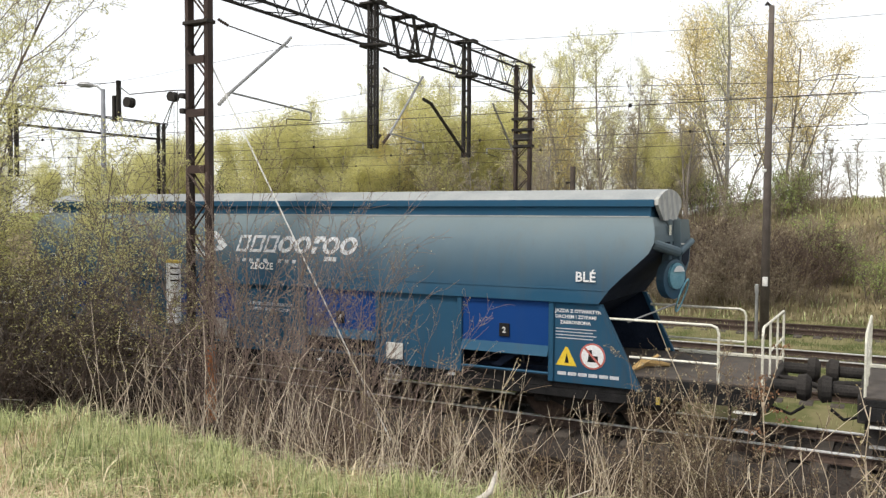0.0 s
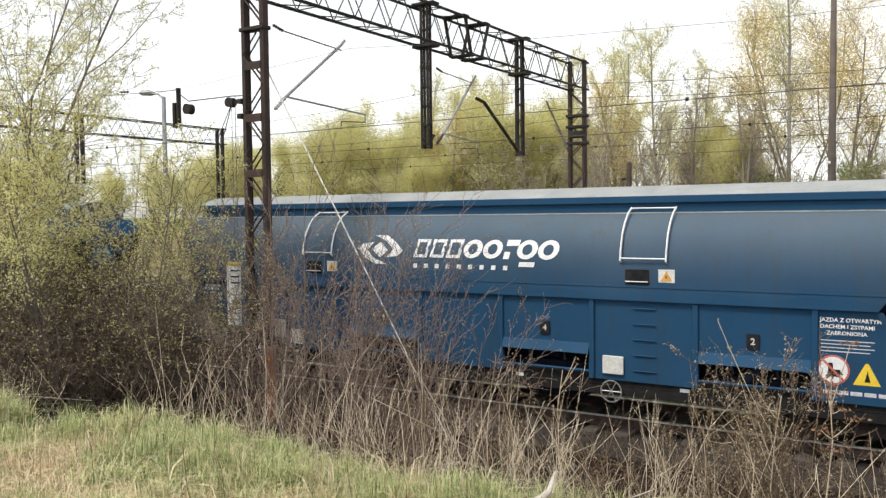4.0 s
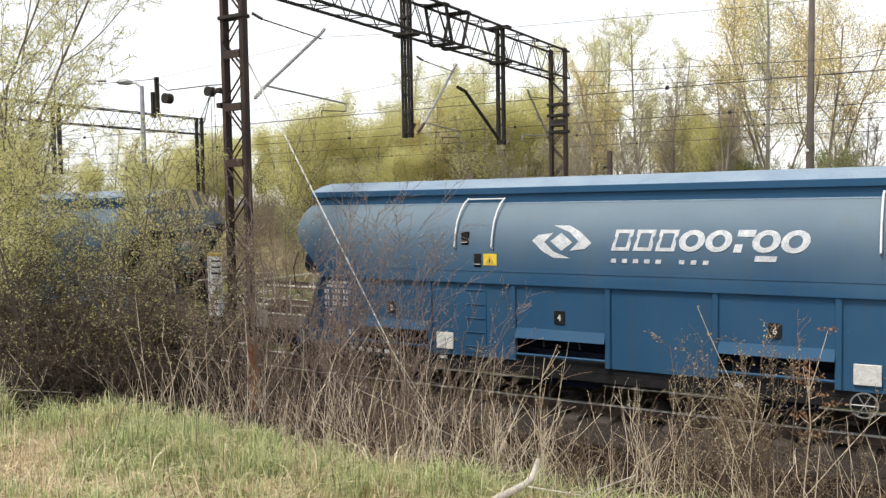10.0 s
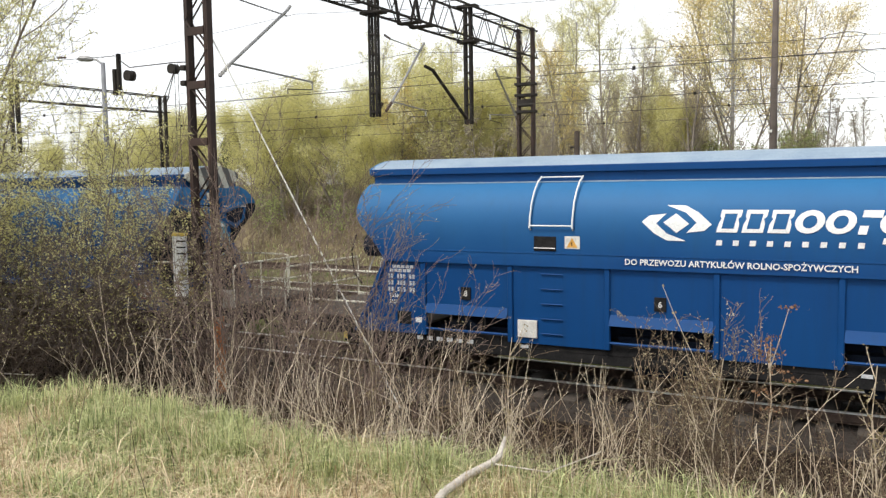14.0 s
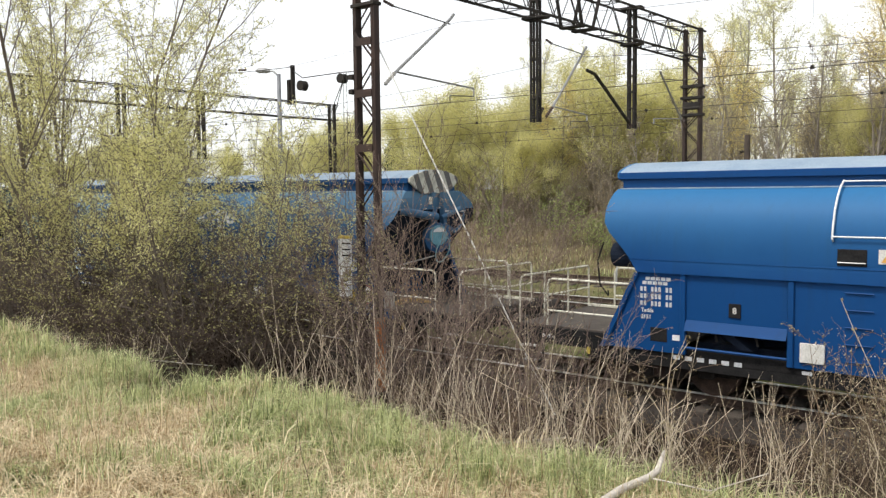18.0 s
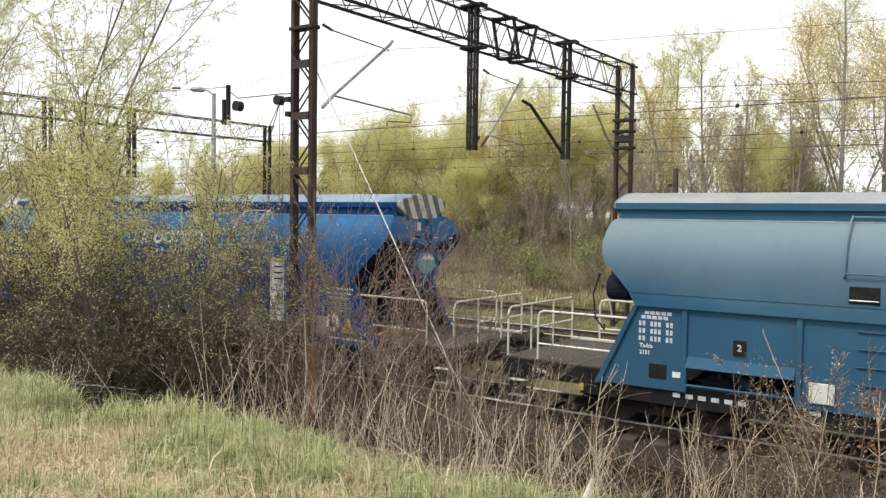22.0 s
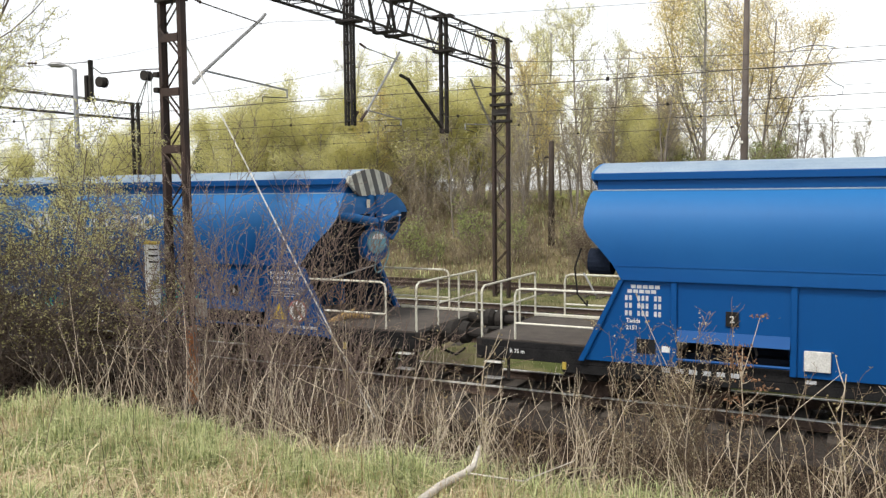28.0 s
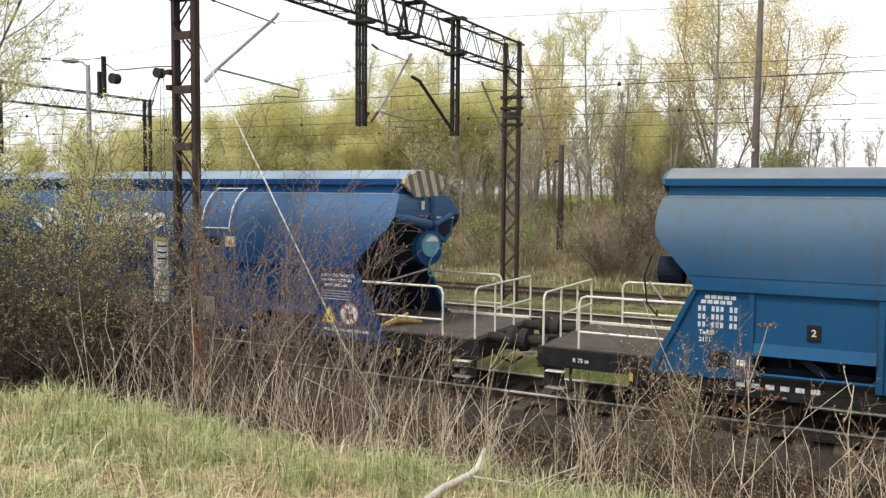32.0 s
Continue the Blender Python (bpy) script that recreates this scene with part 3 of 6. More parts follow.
def build_portal_far():
    x = -40.0
    p = tagged(new("overhead_line_portal"), "distant dark lattice steel portal over the tracks", "portal", "overhead line portals")
    lattice_post(p, x, 11.3, -0.5, 9.4, 0.4, 0.3, mat=DARK_STEEL)
    lattice_post(p, x, 37.0, 0.5, 9.3, 0.5, 0.2, mat=DARK_STEEL)
    truss(p, x, 11.0, 37.3, 8.3, 9.25, 0.6, DARK_STEEL)
    for yh, zb in ((12.7, 5.6), (17.8, 5.5), (27.2, 5.6), (22.5, 5.6)):
        g = Geo()
        for sy in (-1, 1):
            g.box(x - 0.14, x + 0.14, yh + sy * 0.17 - 0.05, yh + sy * 0.17 + 0.05, zb, 9.35, 0.005)
        part("hanging_post", g, DARK_STEEL, p)
    return p


build_portal_far()


# ---- grain hopper wagons ----
HALF = 7.27          # half length of the tank at its lower ledge
PL = 6.40           # inner edge of the end plates
BAY = 2 * PL / 7
SIDE = [(3.74, 0.96, 7.93), (3.68, 1.08, 7.97), (3.58, 1.2, 8.02), (3.44, 1.32, 8.06), (3.3, 1.4, 8.07), (3.12, 1.46, 7.99), (2.95, 1.49, 7.84),
        (2.75, 1.5, 7.65), (2.5, 1.5, 7.43), (2.24, 1.512, HALF)]


def tank_geo():
    g = Geo()
    ring = []
    for z, y, xe in SIDE:
        xf = xe + 0.11 * min(1.0, max(0.0, (z - 2.3) / 0.8))
        xb = min(xe, 7.93 + 0.25 * (xe - 7.93))
        ring.append([(-xb, -y, z), (-xe * 0.5, -y, z), (0, -y, z), (xe * 0.5, -y, z), (xf, -y, z),
                     (xf - 0.02, -y * 0.5, z), (xf - 0.02, y * 0.5, z),
                     (xf, y, z), (xe * 0.5, y, z), (0, y, z), (-xe * 0.5, y, z), (-xb, y, z), (-xb + 0.02, y * 0.5, z), (-xb + 0.02, -y * 0.5, z)])
    n = len(ring[0])
    vs = [p for r in ring for p in r]
    side, end = [], []
    for i in range(len(ring) - 1):
        for k in range(n):
            q = (i * n + k, i * n + (k + 1) % n, (i + 1) * n + (k + 1) % n, (i + 1) * n + k)
            (end if k in (4, 5, 6, 11, 12, 13) else side).append(q)
    return vs, side, end, n


def half_mesh(name, vs, faces, extra=()):
    used = sorted({i for f in faces for i in f})
    at = {i: k for k, i in enumerate(used)}
    return Geo().add([vs[i] for i in used], [tuple(at[i] for i in f) for f in faces])


WAGON_PAINTED = ("side_sheet", "shoulder_band", "end_plate", "bay_panel", "rib", "hood_panel", "roof_beam", "lip", "filler_bracket", "flap", "end_column", "tube", "edge_strip", "end_head")


def hatch_set(w, xs, closed, mat):
    for x0 in xs:
        g = Geo()
        for xx in (x0, x0 + 0.8):
            g.tube([(xx, -0.95, 3.84), (xx, -1.14, 3.74), (xx, -1.3, 3.58), (xx, -1.43, 3.38), (xx, -1.52, 3.1), (xx, -1.545, 2.93), (xx, -1.5, 2.9)], 0.017, 6)
        g.tube([(x0, -0.96, 3.83), (x0 + 0.8, -0.96, 3.83)], 0.014, 6)
        if closed:
            g.tube([(x0, -1.545, 2.97), (x0 + 0.8, -1.545, 2.97)], 0.014, 6)
        part("grab_rail", g, mat, w, "bent grab rail")


def recess_set(w, xs, sign, side):
    for i, x0 in enumerate(xs):
        # recesses are thin raised black plates, their inner shade given as colour
        if sign.startswith("pair"):
            for xa, za in ((x0 + 0.1, 2.96), (x0 + 0.38, 2.55)):
                part("footstep_recess", Geo().box(xa, xa + 0.15, -flank(za + 0.02) - 0.012, -flank(za + 0.24) + 0.02, za, za + 0.25, 0.003), BLACK, w, "small black square standing in for a shaded footstep recess")
                part("footstep_bar", Geo().tube([(xa + 0.01, -flank(za) - 0.025, za + 0.05), (xa + 0.14, -flank(za) - 0.025, za + 0.05)], 0.01, 5), GALV, w)
            part("ladder_panel", Geo().box(x0 + 0.12, x0 + 0.6, -1.458, -1.444, 0.9, 2.2, 0.004), MID, w)
            xw, zw = (x0 + 0.58, 2.58) if sign == "pair_yellow" else (x0 + 0.78, 2.8)
        else:
            part("footstep_recess", Geo().box(x0 + 0.04, x0 + 0.46, -1.513, -1.49, 2.52, 2.78, 0.003), BLACK, w, "black plate standing in for a shaded footstep recess")
            part("footstep_bar", Geo().tube([(x0 + 0.05, -1.53, 2.57), (x0 + 0.45, -1.53, 2.57)], 0.012, 5), GALV, w)
            at_left = side == "left" or (side == "split" and i == 0)
            xw, zw = x0 - 0.42 if at_left else x0 + 0.62, 2.57
        yw = flank(zw) + 0.008
        amber = sign.endswith("yellow")
        sgn = part("warning_plate", Geo().box(xw, xw + 0.28, -yw, -yw + 0.02, zw, zw + 0.22, 0.002), YELLOW if amber else WEATHERED_WHITE, w, "warning plate with a high-voltage triangle")
        part("triangle", Geo().prism_y([(xw + 0.04, zw + 0.025), (xw + 0.24, zw + 0.025), (xw + 0.14, zw + 0.195)], -yw - 0.006, -yw - 0.002), OCHRE if amber else AMBER, sgn)
        part("bolt_mark", Geo().prism_y([(xw + 0.13, zw + 0.12), (xw + 0.145, zw + 0.12), (xw + 0.14, zw + 0.09), (xw + 0.155, zw + 0.09), (xw + 0.13, zw + 0.045), (xw + 0.135, zw + 0.08), (xw + 0.12, zw + 0.08)], -yw - 0.009, -yw - 0.007), BLACK, sgn)
        for q in range(5):
            z = 2.1 - q * 0.27
            part("rung", Geo().tube([(x0 + 0.16, -1.468, z), (x0 + 0.56, -1.468, z)], 0.011, 5), MID, w)


def brand_marks(w, ex, wx, zc, small, mat):
    """The operator's emblem and word mark as plain white shapes: emblem from ex, word from wx, centred at height zc."""

    def curved(poly):
        # laid on the curved flank, a few millimetres thick
        n = len(poly)
        vs = [(px, -flank(pz) - off, pz) for off in (0.012, 0.006) for px, pz in poly]
        return Geo().add(vs, [tuple(range(n)), tuple(range(2 * n - 1, n - 1, -1))] + [(i, n + i, n + (i + 1) % n, (i + 1) % n) for i in range(n)])
    c = ex + 0.56
    leaf = [(-0.57, 0.02), (-0.45, 0.14), (-0.17, 0.18), (-0.33, -0.01), (-0.15, -0.2), (0.17, -0.34), (-0.14, -0.335), (-0.36, -0.2)]
    em = part("emblem", curved([(c + u, zc + v * 0.86) for u, v in leaf]), mat, w, "white eye-shaped emblem")
    part("emblem_half", curved([(c - u, zc - v * 0.86) for u, v in leaf]), mat, em)
    part("emblem_core", curved([(c - 0.21, zc + 0.01), (c - 0.01, zc + 0.16), (c + 0.21, zc - 0.01), (c + 0.01, zc - 0.16)]), mat, em)
    wm = tagged(new("word_mark"), "white slanted word mark")
    wm.parent = w
    zb, h, sl = zc - 0.14, 0.36, 0.08

    def slant(xa, xb, za, zt):
        return [(xa + sl * (za - zb) / h, za), (xb + sl * (za - zb) / h, za), (xb + sl * (zt - zb) / h, zt), (xa + sl * (zt - zb) / h, zt)]

    def frame_shape(xa, xb, za, zt):
        o, i = slant(xa, xb, za, zt), slant(xa + 0.065, xb - 0.065, za + 0.06, zt - 0.06)
        vs = [(px, -flank(pz) - 0.012, pz) for px, pz in o + i]
        return Geo().add(vs, [(k, (k + 1) % 4, 4 + (k + 1) % 4, 4 + k) for k in range(4)])

    def ring(xc, zr, rx, rz, t):
        n = 16
        vs = []
        for i in range(n):
            a = 2 * math.pi * i / n
            for k in (1.0, 1.0 - t):
                pz = zr + rz * (k if k == 1 else 1 - t * 0.85) * math.sin(a)
                vs.append((xc + rx * k * math.cos(a) + sl * (pz - zr) / h, -flank(pz) - 0.012, pz))
        return Geo().add(vs, [(2 * i, 2 * ((i + 1) % n), 2 * ((i + 1) % n) + 1, 2 * i + 1) for i in range(n)])
    x = wx
    for k in range(3):
        part("slanted_frame", frame_shape(x, x + 0.32, zb, zb + h), mat, wm)
        x += 0.385
    x += 0.02
    for k in range(5):
        if k == 2:
            part("slanted_block", curved(slant(x, x + 0.12, zb, zb + h)), mat, wm)
            part("slanted_block", curved(slant(x + 0.12, x + 0.27, zb + h - 0.11, zb + h)), mat, wm)
        else:
            part("oval", ring(x + 0.205, zb + h / 2, 0.21, h / 2, 0.52), mat, wm)
        if k == 3:
            part("slanted_block", curved(slant(x + 0.06, x + 0.38, zb - 0.14, zb - 0.05)), mat, wm)
        x += 0.3 if k == 2 else 0.43
    bx = wx
    g = Geo()
    steps, pitch, hb = ((0, 1, 2, 3, 4, 5, 6, 7, 8), 0.255, 0.085) if small == "long" else ((0, 1, 2, 3, 4, 6, 7, 8), 0.195, 0.07)
    for k in steps:
        bar = curved([(bx + k * pitch, zb - 0.21), (bx + k * pitch + 0.09, zb - 0.21), (bx + k * pitch + 0.1, zb - 0.21 + hb), (bx + k * pitch + 0.01, zb - 0.21 + hb)])
        g.add(bar.v, bar.f)
    tagged(part("small_blocks", g, mat, wm), kind="stuff")


def flank(z):
    """Half width of the tank at a height."""
    for (za, ya, _), (zb, yb, _) in zip(SIDE, SIDE[1:]):
        if zb <= z <= za:
            return ya + (yb - ya) * (za - z) / (za - zb)
    return 1.515 if z < 3 else 1.14


def lettering(w, words, x, z, size, y=-1.458, mat=None, name="lettering", label=""):
    ob = part(name, text_mesh(words, size, size * 0.02), mat or WHITE, w, label)
    ob.matrix_basis = pose(x, y, z, 90, 0, 0)
    if len(words) > 1:
        tagged(ob, label, kind="stuff")
    return ob


def build_wagon(style):
    w = new("grain_hopper_wagon")
    pm = MID
    vs, side, end, n = tank_geo()
    low, up = [f for f in side if f[0] >= 8 * n], [f for f in side if f[0] < 8 * n]
    for s in (0, 1):
        keep = [f for f in up if (f[0] % n) < 5] if s == 0 else [f for f in up if (f[0] % n) >= 5]
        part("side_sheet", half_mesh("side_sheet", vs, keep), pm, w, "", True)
        keep = [f for f in low if (f[0] % n) < 5] if s == 0 else [f for f in low if (f[0] % n) >= 5]
        part("shoulder_band", half_mesh("shoulder_band", vs, keep), pm, w)
    for s in (0, 1):
        keep = [f for f in end if (f[0] % n) < 8] if s == 0 else [f for f in end if (f[0] % n) >= 8]
        # upper rows keep the body paint, lower rows carry shade in their colour
        top = [f for f in keep if f[0] < 4 * n]
        part("end_head", half_mesh("end_head", vs, top), pm, w)
        part("end_sheet", half_mesh("end_sheet", vs, [f for f in keep if f[0] >= 4 * n]), DARK_END, w, "sooty end sheet with painted shade, sloping under the tank")
    # roof: side beam, curved hatch cover, drip lip, painted end cap
    part("roof_beam", Geo().box(-7.87, 7.99, -0.885, 0.885, 3.7, 3.97, 0.01), BEAM, w)
    top = [(-0.9, 3.955), (-0.91, 4.03)] + [(y, 4.03 + 0.22 * math.cos(y / 0.92 * math.pi / 2) ** 0.8) for y in (-0.87, -0.78, -0.62, -0.4, -0.15, 0.15, 0.4, 0.62, 0.78, 0.87)] + [(0.91, 4.03), (0.9, 3.955)]
    part("roof_cover", Geo().prism_x(top, -7.93, 8.06), ROOF, w, "pale worn roof cover")
    part("lip", Geo().box(-7.93, 8.05, -0.94, -0.912, 3.92, 4.045, 0.006), BEAM, w)
    cap = [(-0.92, 3.95), (-0.9, 4.05)] + top[3:-3] + [(0.84, 4.05), (0.84, 3.95), (0.45, 3.68), (-0.5, 3.68)]
    part("roof_end_cap", Geo().prism_x(cap, 8.06, 8.12), STRIPES[style["cap"]], w, "striped roof end cap")
    part("roof_end_cap", Geo().prism_x([(-0.9, 3.95), (-0.9, 4.05)] + top[2:-2] + [(0.9, 4.05), (0.9, 3.95), (0.5, 3.8), (-0.5, 3.8)], -7.98, -7.93), pm, w)
    part("seam", Geo().box(-7.87, 7.99, -0.985, -0.965, 3.733, 3.757, 0.003), ROOF, w, "pale welded seam along the shoulder")
    for s in (-1, 1):
        part("weld_seam", Geo().box(-7.42, 7.42, s * 1.506 - 0.006, s * 1.506 + 0.006, 2.47, 2.478), pm, w)
    # lower sides
    for s in (-1, 1):
        y = s * 1.44
        ya, yb = (y - 0.006, y + 0.006)
        for e in (-1, 1):
            poly = [(e * PL, 0.82), (e * PL, 2.24), (e * (HALF - 0.02), 2.24), (e * (HALF + 0.7), 0.82)]
            # the far plate is darkened in colour for the shade inside
            part("end_plate", Geo().prism_y(poly, ya, yb), pm if s < 0 else DARK_END, w)
            part("edge_strip", Geo().prism_y([(e * (HALF - 0.03), 2.23), (e * (HALF + 0.05), 2.23), (e * (HALF + 0.76), 0.8), (e * (HALF + 0.66), 0.8)], y - 0.05, y + 0.05), pm, w)
        if s > 0:
            part("bay_panel", Geo().box(-PL, PL, ya, yb, 0.86, 2.24, 0.002), pm, w)
            continue
        for b in range(7):
            x0, x1 = -PL + b * BAY, -PL + (b + 1) * BAY
            open_bay = b % 2 == 0
            if open_bay:
                part("bay_panel", Geo().box(x0 + 0.004, x1 - 0.004, ya, yb, 1.4, 2.24, 0.002), BAYBLUE if style["bays"] else pm, w)
                part("flap", Geo().prism_x([(y, 1.44), (y - 0.012, 1.44), (y - 0.1, 1.26), (y - 0.085, 1.26)], x0 + 0.05, x1 - 0.05), pm, w)
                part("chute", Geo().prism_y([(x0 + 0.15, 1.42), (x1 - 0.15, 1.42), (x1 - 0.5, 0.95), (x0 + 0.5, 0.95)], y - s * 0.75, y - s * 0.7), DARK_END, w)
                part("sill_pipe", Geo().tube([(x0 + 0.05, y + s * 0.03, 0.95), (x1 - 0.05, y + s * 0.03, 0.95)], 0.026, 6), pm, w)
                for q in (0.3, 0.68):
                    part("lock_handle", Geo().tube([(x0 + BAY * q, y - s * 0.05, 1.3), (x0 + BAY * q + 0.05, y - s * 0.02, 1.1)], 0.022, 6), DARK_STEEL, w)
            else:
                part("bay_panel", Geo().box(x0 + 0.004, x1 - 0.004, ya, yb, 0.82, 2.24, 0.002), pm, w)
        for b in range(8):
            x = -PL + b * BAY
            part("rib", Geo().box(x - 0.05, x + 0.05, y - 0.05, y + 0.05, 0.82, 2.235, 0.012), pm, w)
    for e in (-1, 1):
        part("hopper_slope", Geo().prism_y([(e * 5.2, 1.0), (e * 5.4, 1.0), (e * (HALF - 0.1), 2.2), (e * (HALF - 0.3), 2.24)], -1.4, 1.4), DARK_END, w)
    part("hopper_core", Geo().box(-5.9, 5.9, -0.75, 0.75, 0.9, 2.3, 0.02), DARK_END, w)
    # ends: column, cylinder, round filler with teal cap, hoses
    for e in (1, -1):
        xe = e * (8. if e > 0 else 7.87)
        part("end_column", Geo().box(min(xe, xe + e * 0.16), max(xe, xe + e * 0.16), -0.16, 0.02, 2.75, 3.7, 0.02), pm, w)
        if e > 0:
            part("tube", Geo().tube([(8.09, -1.3, 3.3), (8.27, -0.15, 3.12)], 0.095, 12), pm, w)
            part("far_tube", Geo().tube([(8.29, 0.0, 3.1), (8.37, 0.62, 3.3)], 0.06, 10), pm, w)
            part("label_plate", Geo().box(8.17, 8.185, -0.32, -0.2, 3.42, 3.6, 0.002), CREAM, w)
            part("filler_bracket", Geo().prism_x([(0.1, 3.7), (0.76, 3.7), (0.94, 3.34), (0.86, 2.92), (0.56, 2.7), (0.1, 2.9)], 8.15, 8.28), pm, w)
            d = part("drum", Geo().disc((8.16, -0.05, 2.62), 0.36, (0.94, -0.34, 0), 0.16, 24), pm, w)
            part("drum_cap", Geo().disc((8.26, -0.09, 2.68), 0.24, (0.94, -0.34, 0), 0.05, 20), TEAL_DISC, d, "teal cap")
            # upper half of the cap in white, a shine made as a part
            half = [(0.19 * math.cos(a), 0.19 * math.sin(a)) for a in [radians(25 + 13 * i) for i in range(11)]]
            vs2 = [(8.26 + 0.94 * o + 0.34 * u, -0.09 - 0.34 * o + 0.94 * u, 2.68 + h) for o in (0.055, 0.062) for u, h in half]
            m2 = len(half)
            g = Geo().add(vs2, [tuple(range(m2)), tuple(range(2 * m2 - 1, m2 - 1, -1))] + [(i, m2 + i, m2 + (i + 1) % m2, (i + 1) % m2) for i in range(m2)])
            part("white_mark", g, WHITE, d, "white half-round shine painted on the cap")
            # flat dark polygon, the hole's shade put into its colour
            part("bracket_recess", Geo().prism_x([(0.18, 3.22), (0.84, 3.2), (0.74, 2.92), (0.5, 2.82), (0.22, 2.94)], 8.283, 8.29), DARK_END, w)
            part("bracket_rim", Geo().prism_x([(0.14, 3.27), (0.9, 3.25), (0.88, 3.22), (0.14, 3.24)], 8.283, 8.31), WEATHERED_WHITE, w)
            hoop = [(8.36 + 0.1 * math.sin(a), -0.05 + 0.24 * math.cos(a), 2.33 + 0.3 * math.sin(a)) for a in [i * math.pi / 8 for i in range(17)]]
            part("hose", Geo().tube(hoop, 0.016, 5, False), TEAL_DISC, w, "teal looped hose")
            part("spilt_grain", Geo().tube([(7.7, -1.15, 1.05), (7.87, -0.7, 1.18), (8.22, -0.35, 1.1)], [0.03, 0.09, 0.03], 7), STRAW_GRAIN, w, "pile of spilt golden grain")
            part("plank", Geo().bar((7.75, -1.3, 1.09), (8.12, -0.75, 1.32), 0.05), STRAW_GRAIN, w)
        else:
            part("drum", Geo().disc((-7.75, -1.0, 2.5), 0.23, (1, 0, 0), 0.4, 18), DARK_END, w, "dark round end of a pipe")
            part("hose", Geo().tube([(-8.02, -1.35, 2.75), (-8.12, -1.4, 2.4), (-8.07, -1.4, 1.95), (-7.89, -1.4, 1.75), (-7.9, -1.4, 1.85)], 0.016, 5), BLACK, w)
    for e in (-1, 1):
        part("prop", Geo().tube([(e * 7.75, -1.38, 1.95), (e * 8.3, -0.3, 2.2)], 0.018, 5), GALV, w)
    # underframe
    for s in (-1, 1):
        g = Geo().box(-10.0, 10.0, s * 1.36 - 0.045, s * 1.36 + 0.045, 0.7, 0.92, 0.012)
        part("sole_bar", g, BLACK, w, "black sole bar")
        if s < 0:
            part("sole_bar_web", Geo().box(-8.35, 8.35, -1.4, -1.3, 0.54, 0.705, 0.012), BLACK, w, "deep black web under the sole bar")
    for e in (-1, 1):
        part("headstock", Geo().box(min(e * 9.9, e * 10.02), max(e * 9.9, e * 10.02), -1.4, 1.4, 0.66, 1.05, 0.015), DARK_STEEL, w)
        part("deck", Geo().box(min(e * 6.3, e * 9.92), max(e * 6.3, e * 9.92), -1.4, 1.4, 1.03, 1.07, 0.008), DECK, w, "dusty brown-grey end platform")
        for s in (-1, 1):
            part("platform_beam", Geo().box(min(e * 7.9, e * 9.9), max(e * 7.9, e * 9.9), s * 1.36 - 0.045, s * 1.36 + 0.045, 0.92, 1.028, 0.01), BLACK, w)
        part("deck_edge", Geo().box(min(e * 8.0, e * 9.92), max(e * 8.0, e * 9.92), 1.34, 1.4, 1.075, 1.14, 0.01), CREAM, w)
        for s in (-1, 1):
            b = part("buffer", Geo().tube([(e * 10.0, s * 0.875, 1.03), (e * 10.4, s * 0.875, 1.03)], 0.1, 12), DARK_STEEL, w)
            part("buffer_head", Geo().tube([(e * 10.4, s * 0.875, 1.03), (e * 10.53, s * 0.875, 1.03), (e * 10.6, s * 0.875, 1.03)], [0.2, 0.225, 0.15], 16), DARK_STEEL, b)
        part("coupling", Geo().tube([(e * 10.0, 0, 1.0), (e * 10.35, 0, 0.98), (e * 10.63, 0, 0.9)], 0.05, 8), DARK_STEEL, w)
        part("brake_hose", Geo().tube([(e * 9.75, -0.35, 0.85), (e * 9.95, -0.35, 0.55), (e * 10.25, -0.32, 0.45), (e * 10.45, -0.3, 0.6)], 0.028, 6), BLACK, w)
        # rails
        for s in (-1, 1):
            x1, x2 = e * (HALF + 0.15), e * 9.25
            y = s * 1.38
            rr = [(x1, y, 1.99), (x2 - e * 0.12, y, 1.99), (x2 - e * 0.035, y, 1.955), (x2, y, 1.86), (x2, y, 1.05)]
            part("side_handrail", Geo().tube(rr, 0.022, 7), CREAM, w, "cream-white tubular handrail")
            part("mid_rail", Geo().tube([(e * (HALF + 0.52), y, 1.36), (x2, y, 1.36)], 0.022, 6), CREAM, w)
        y1, y2 = -1.36, 1.4
        rr = [(e * 9.92, y1, 1.05), (e * 9.92, y1, 1.88), (e * 9.92, y1 + 0.04, 1.96), (e * 9.92, y1 + 0.12, 2.0), (e * 9.92, y2 - 0.05, 2.0), (e * 9.92, y2, 1.94), (e * 9.92, y2, 1.05)]
        part("end_handrail", Geo().tube(rr, 0.022, 7), CREAM, w, "cream-white tubular handrail")
        for yy in (-0.45, 0.5):
            part("rail_post", Geo().tube([(e * 9.92, yy, 1.05), (e * 9.92, yy, 2.0)], 0.02, 6), CREAM, w)
        part("mid_rail", Geo().tube([(e * 9.92, -0.45, 1.5), (e * 9.92, y2, 1.5)], 0.02, 6), CREAM, w)
        for z in (0.62, 0.32):
            part("footstep", Geo().box(min(e * 9.5, e * 9.85), max(e * 9.5, e * 9.85), -1.46, -1.27, z - 0.012, z + 0.012, 0.005), WEATHERED_WHITE if z > 0.5 else GALV, w, "pale worn footstep")
        part("step_hanger", Geo().box(min(e * 9.4, e * 9.45), max(e * 9.4, e * 9.45), -1.3, -1.26, 0.3, 0.8, 0.004), DARK_STEEL, w)
        part("step_hanger", Geo().box(min(e * 9.55, e * 9.92), max(e * 9.55, e * 9.92), -1.3, -1.26, 0.3, 0.8, 0.004), DARK_STEEL, w)
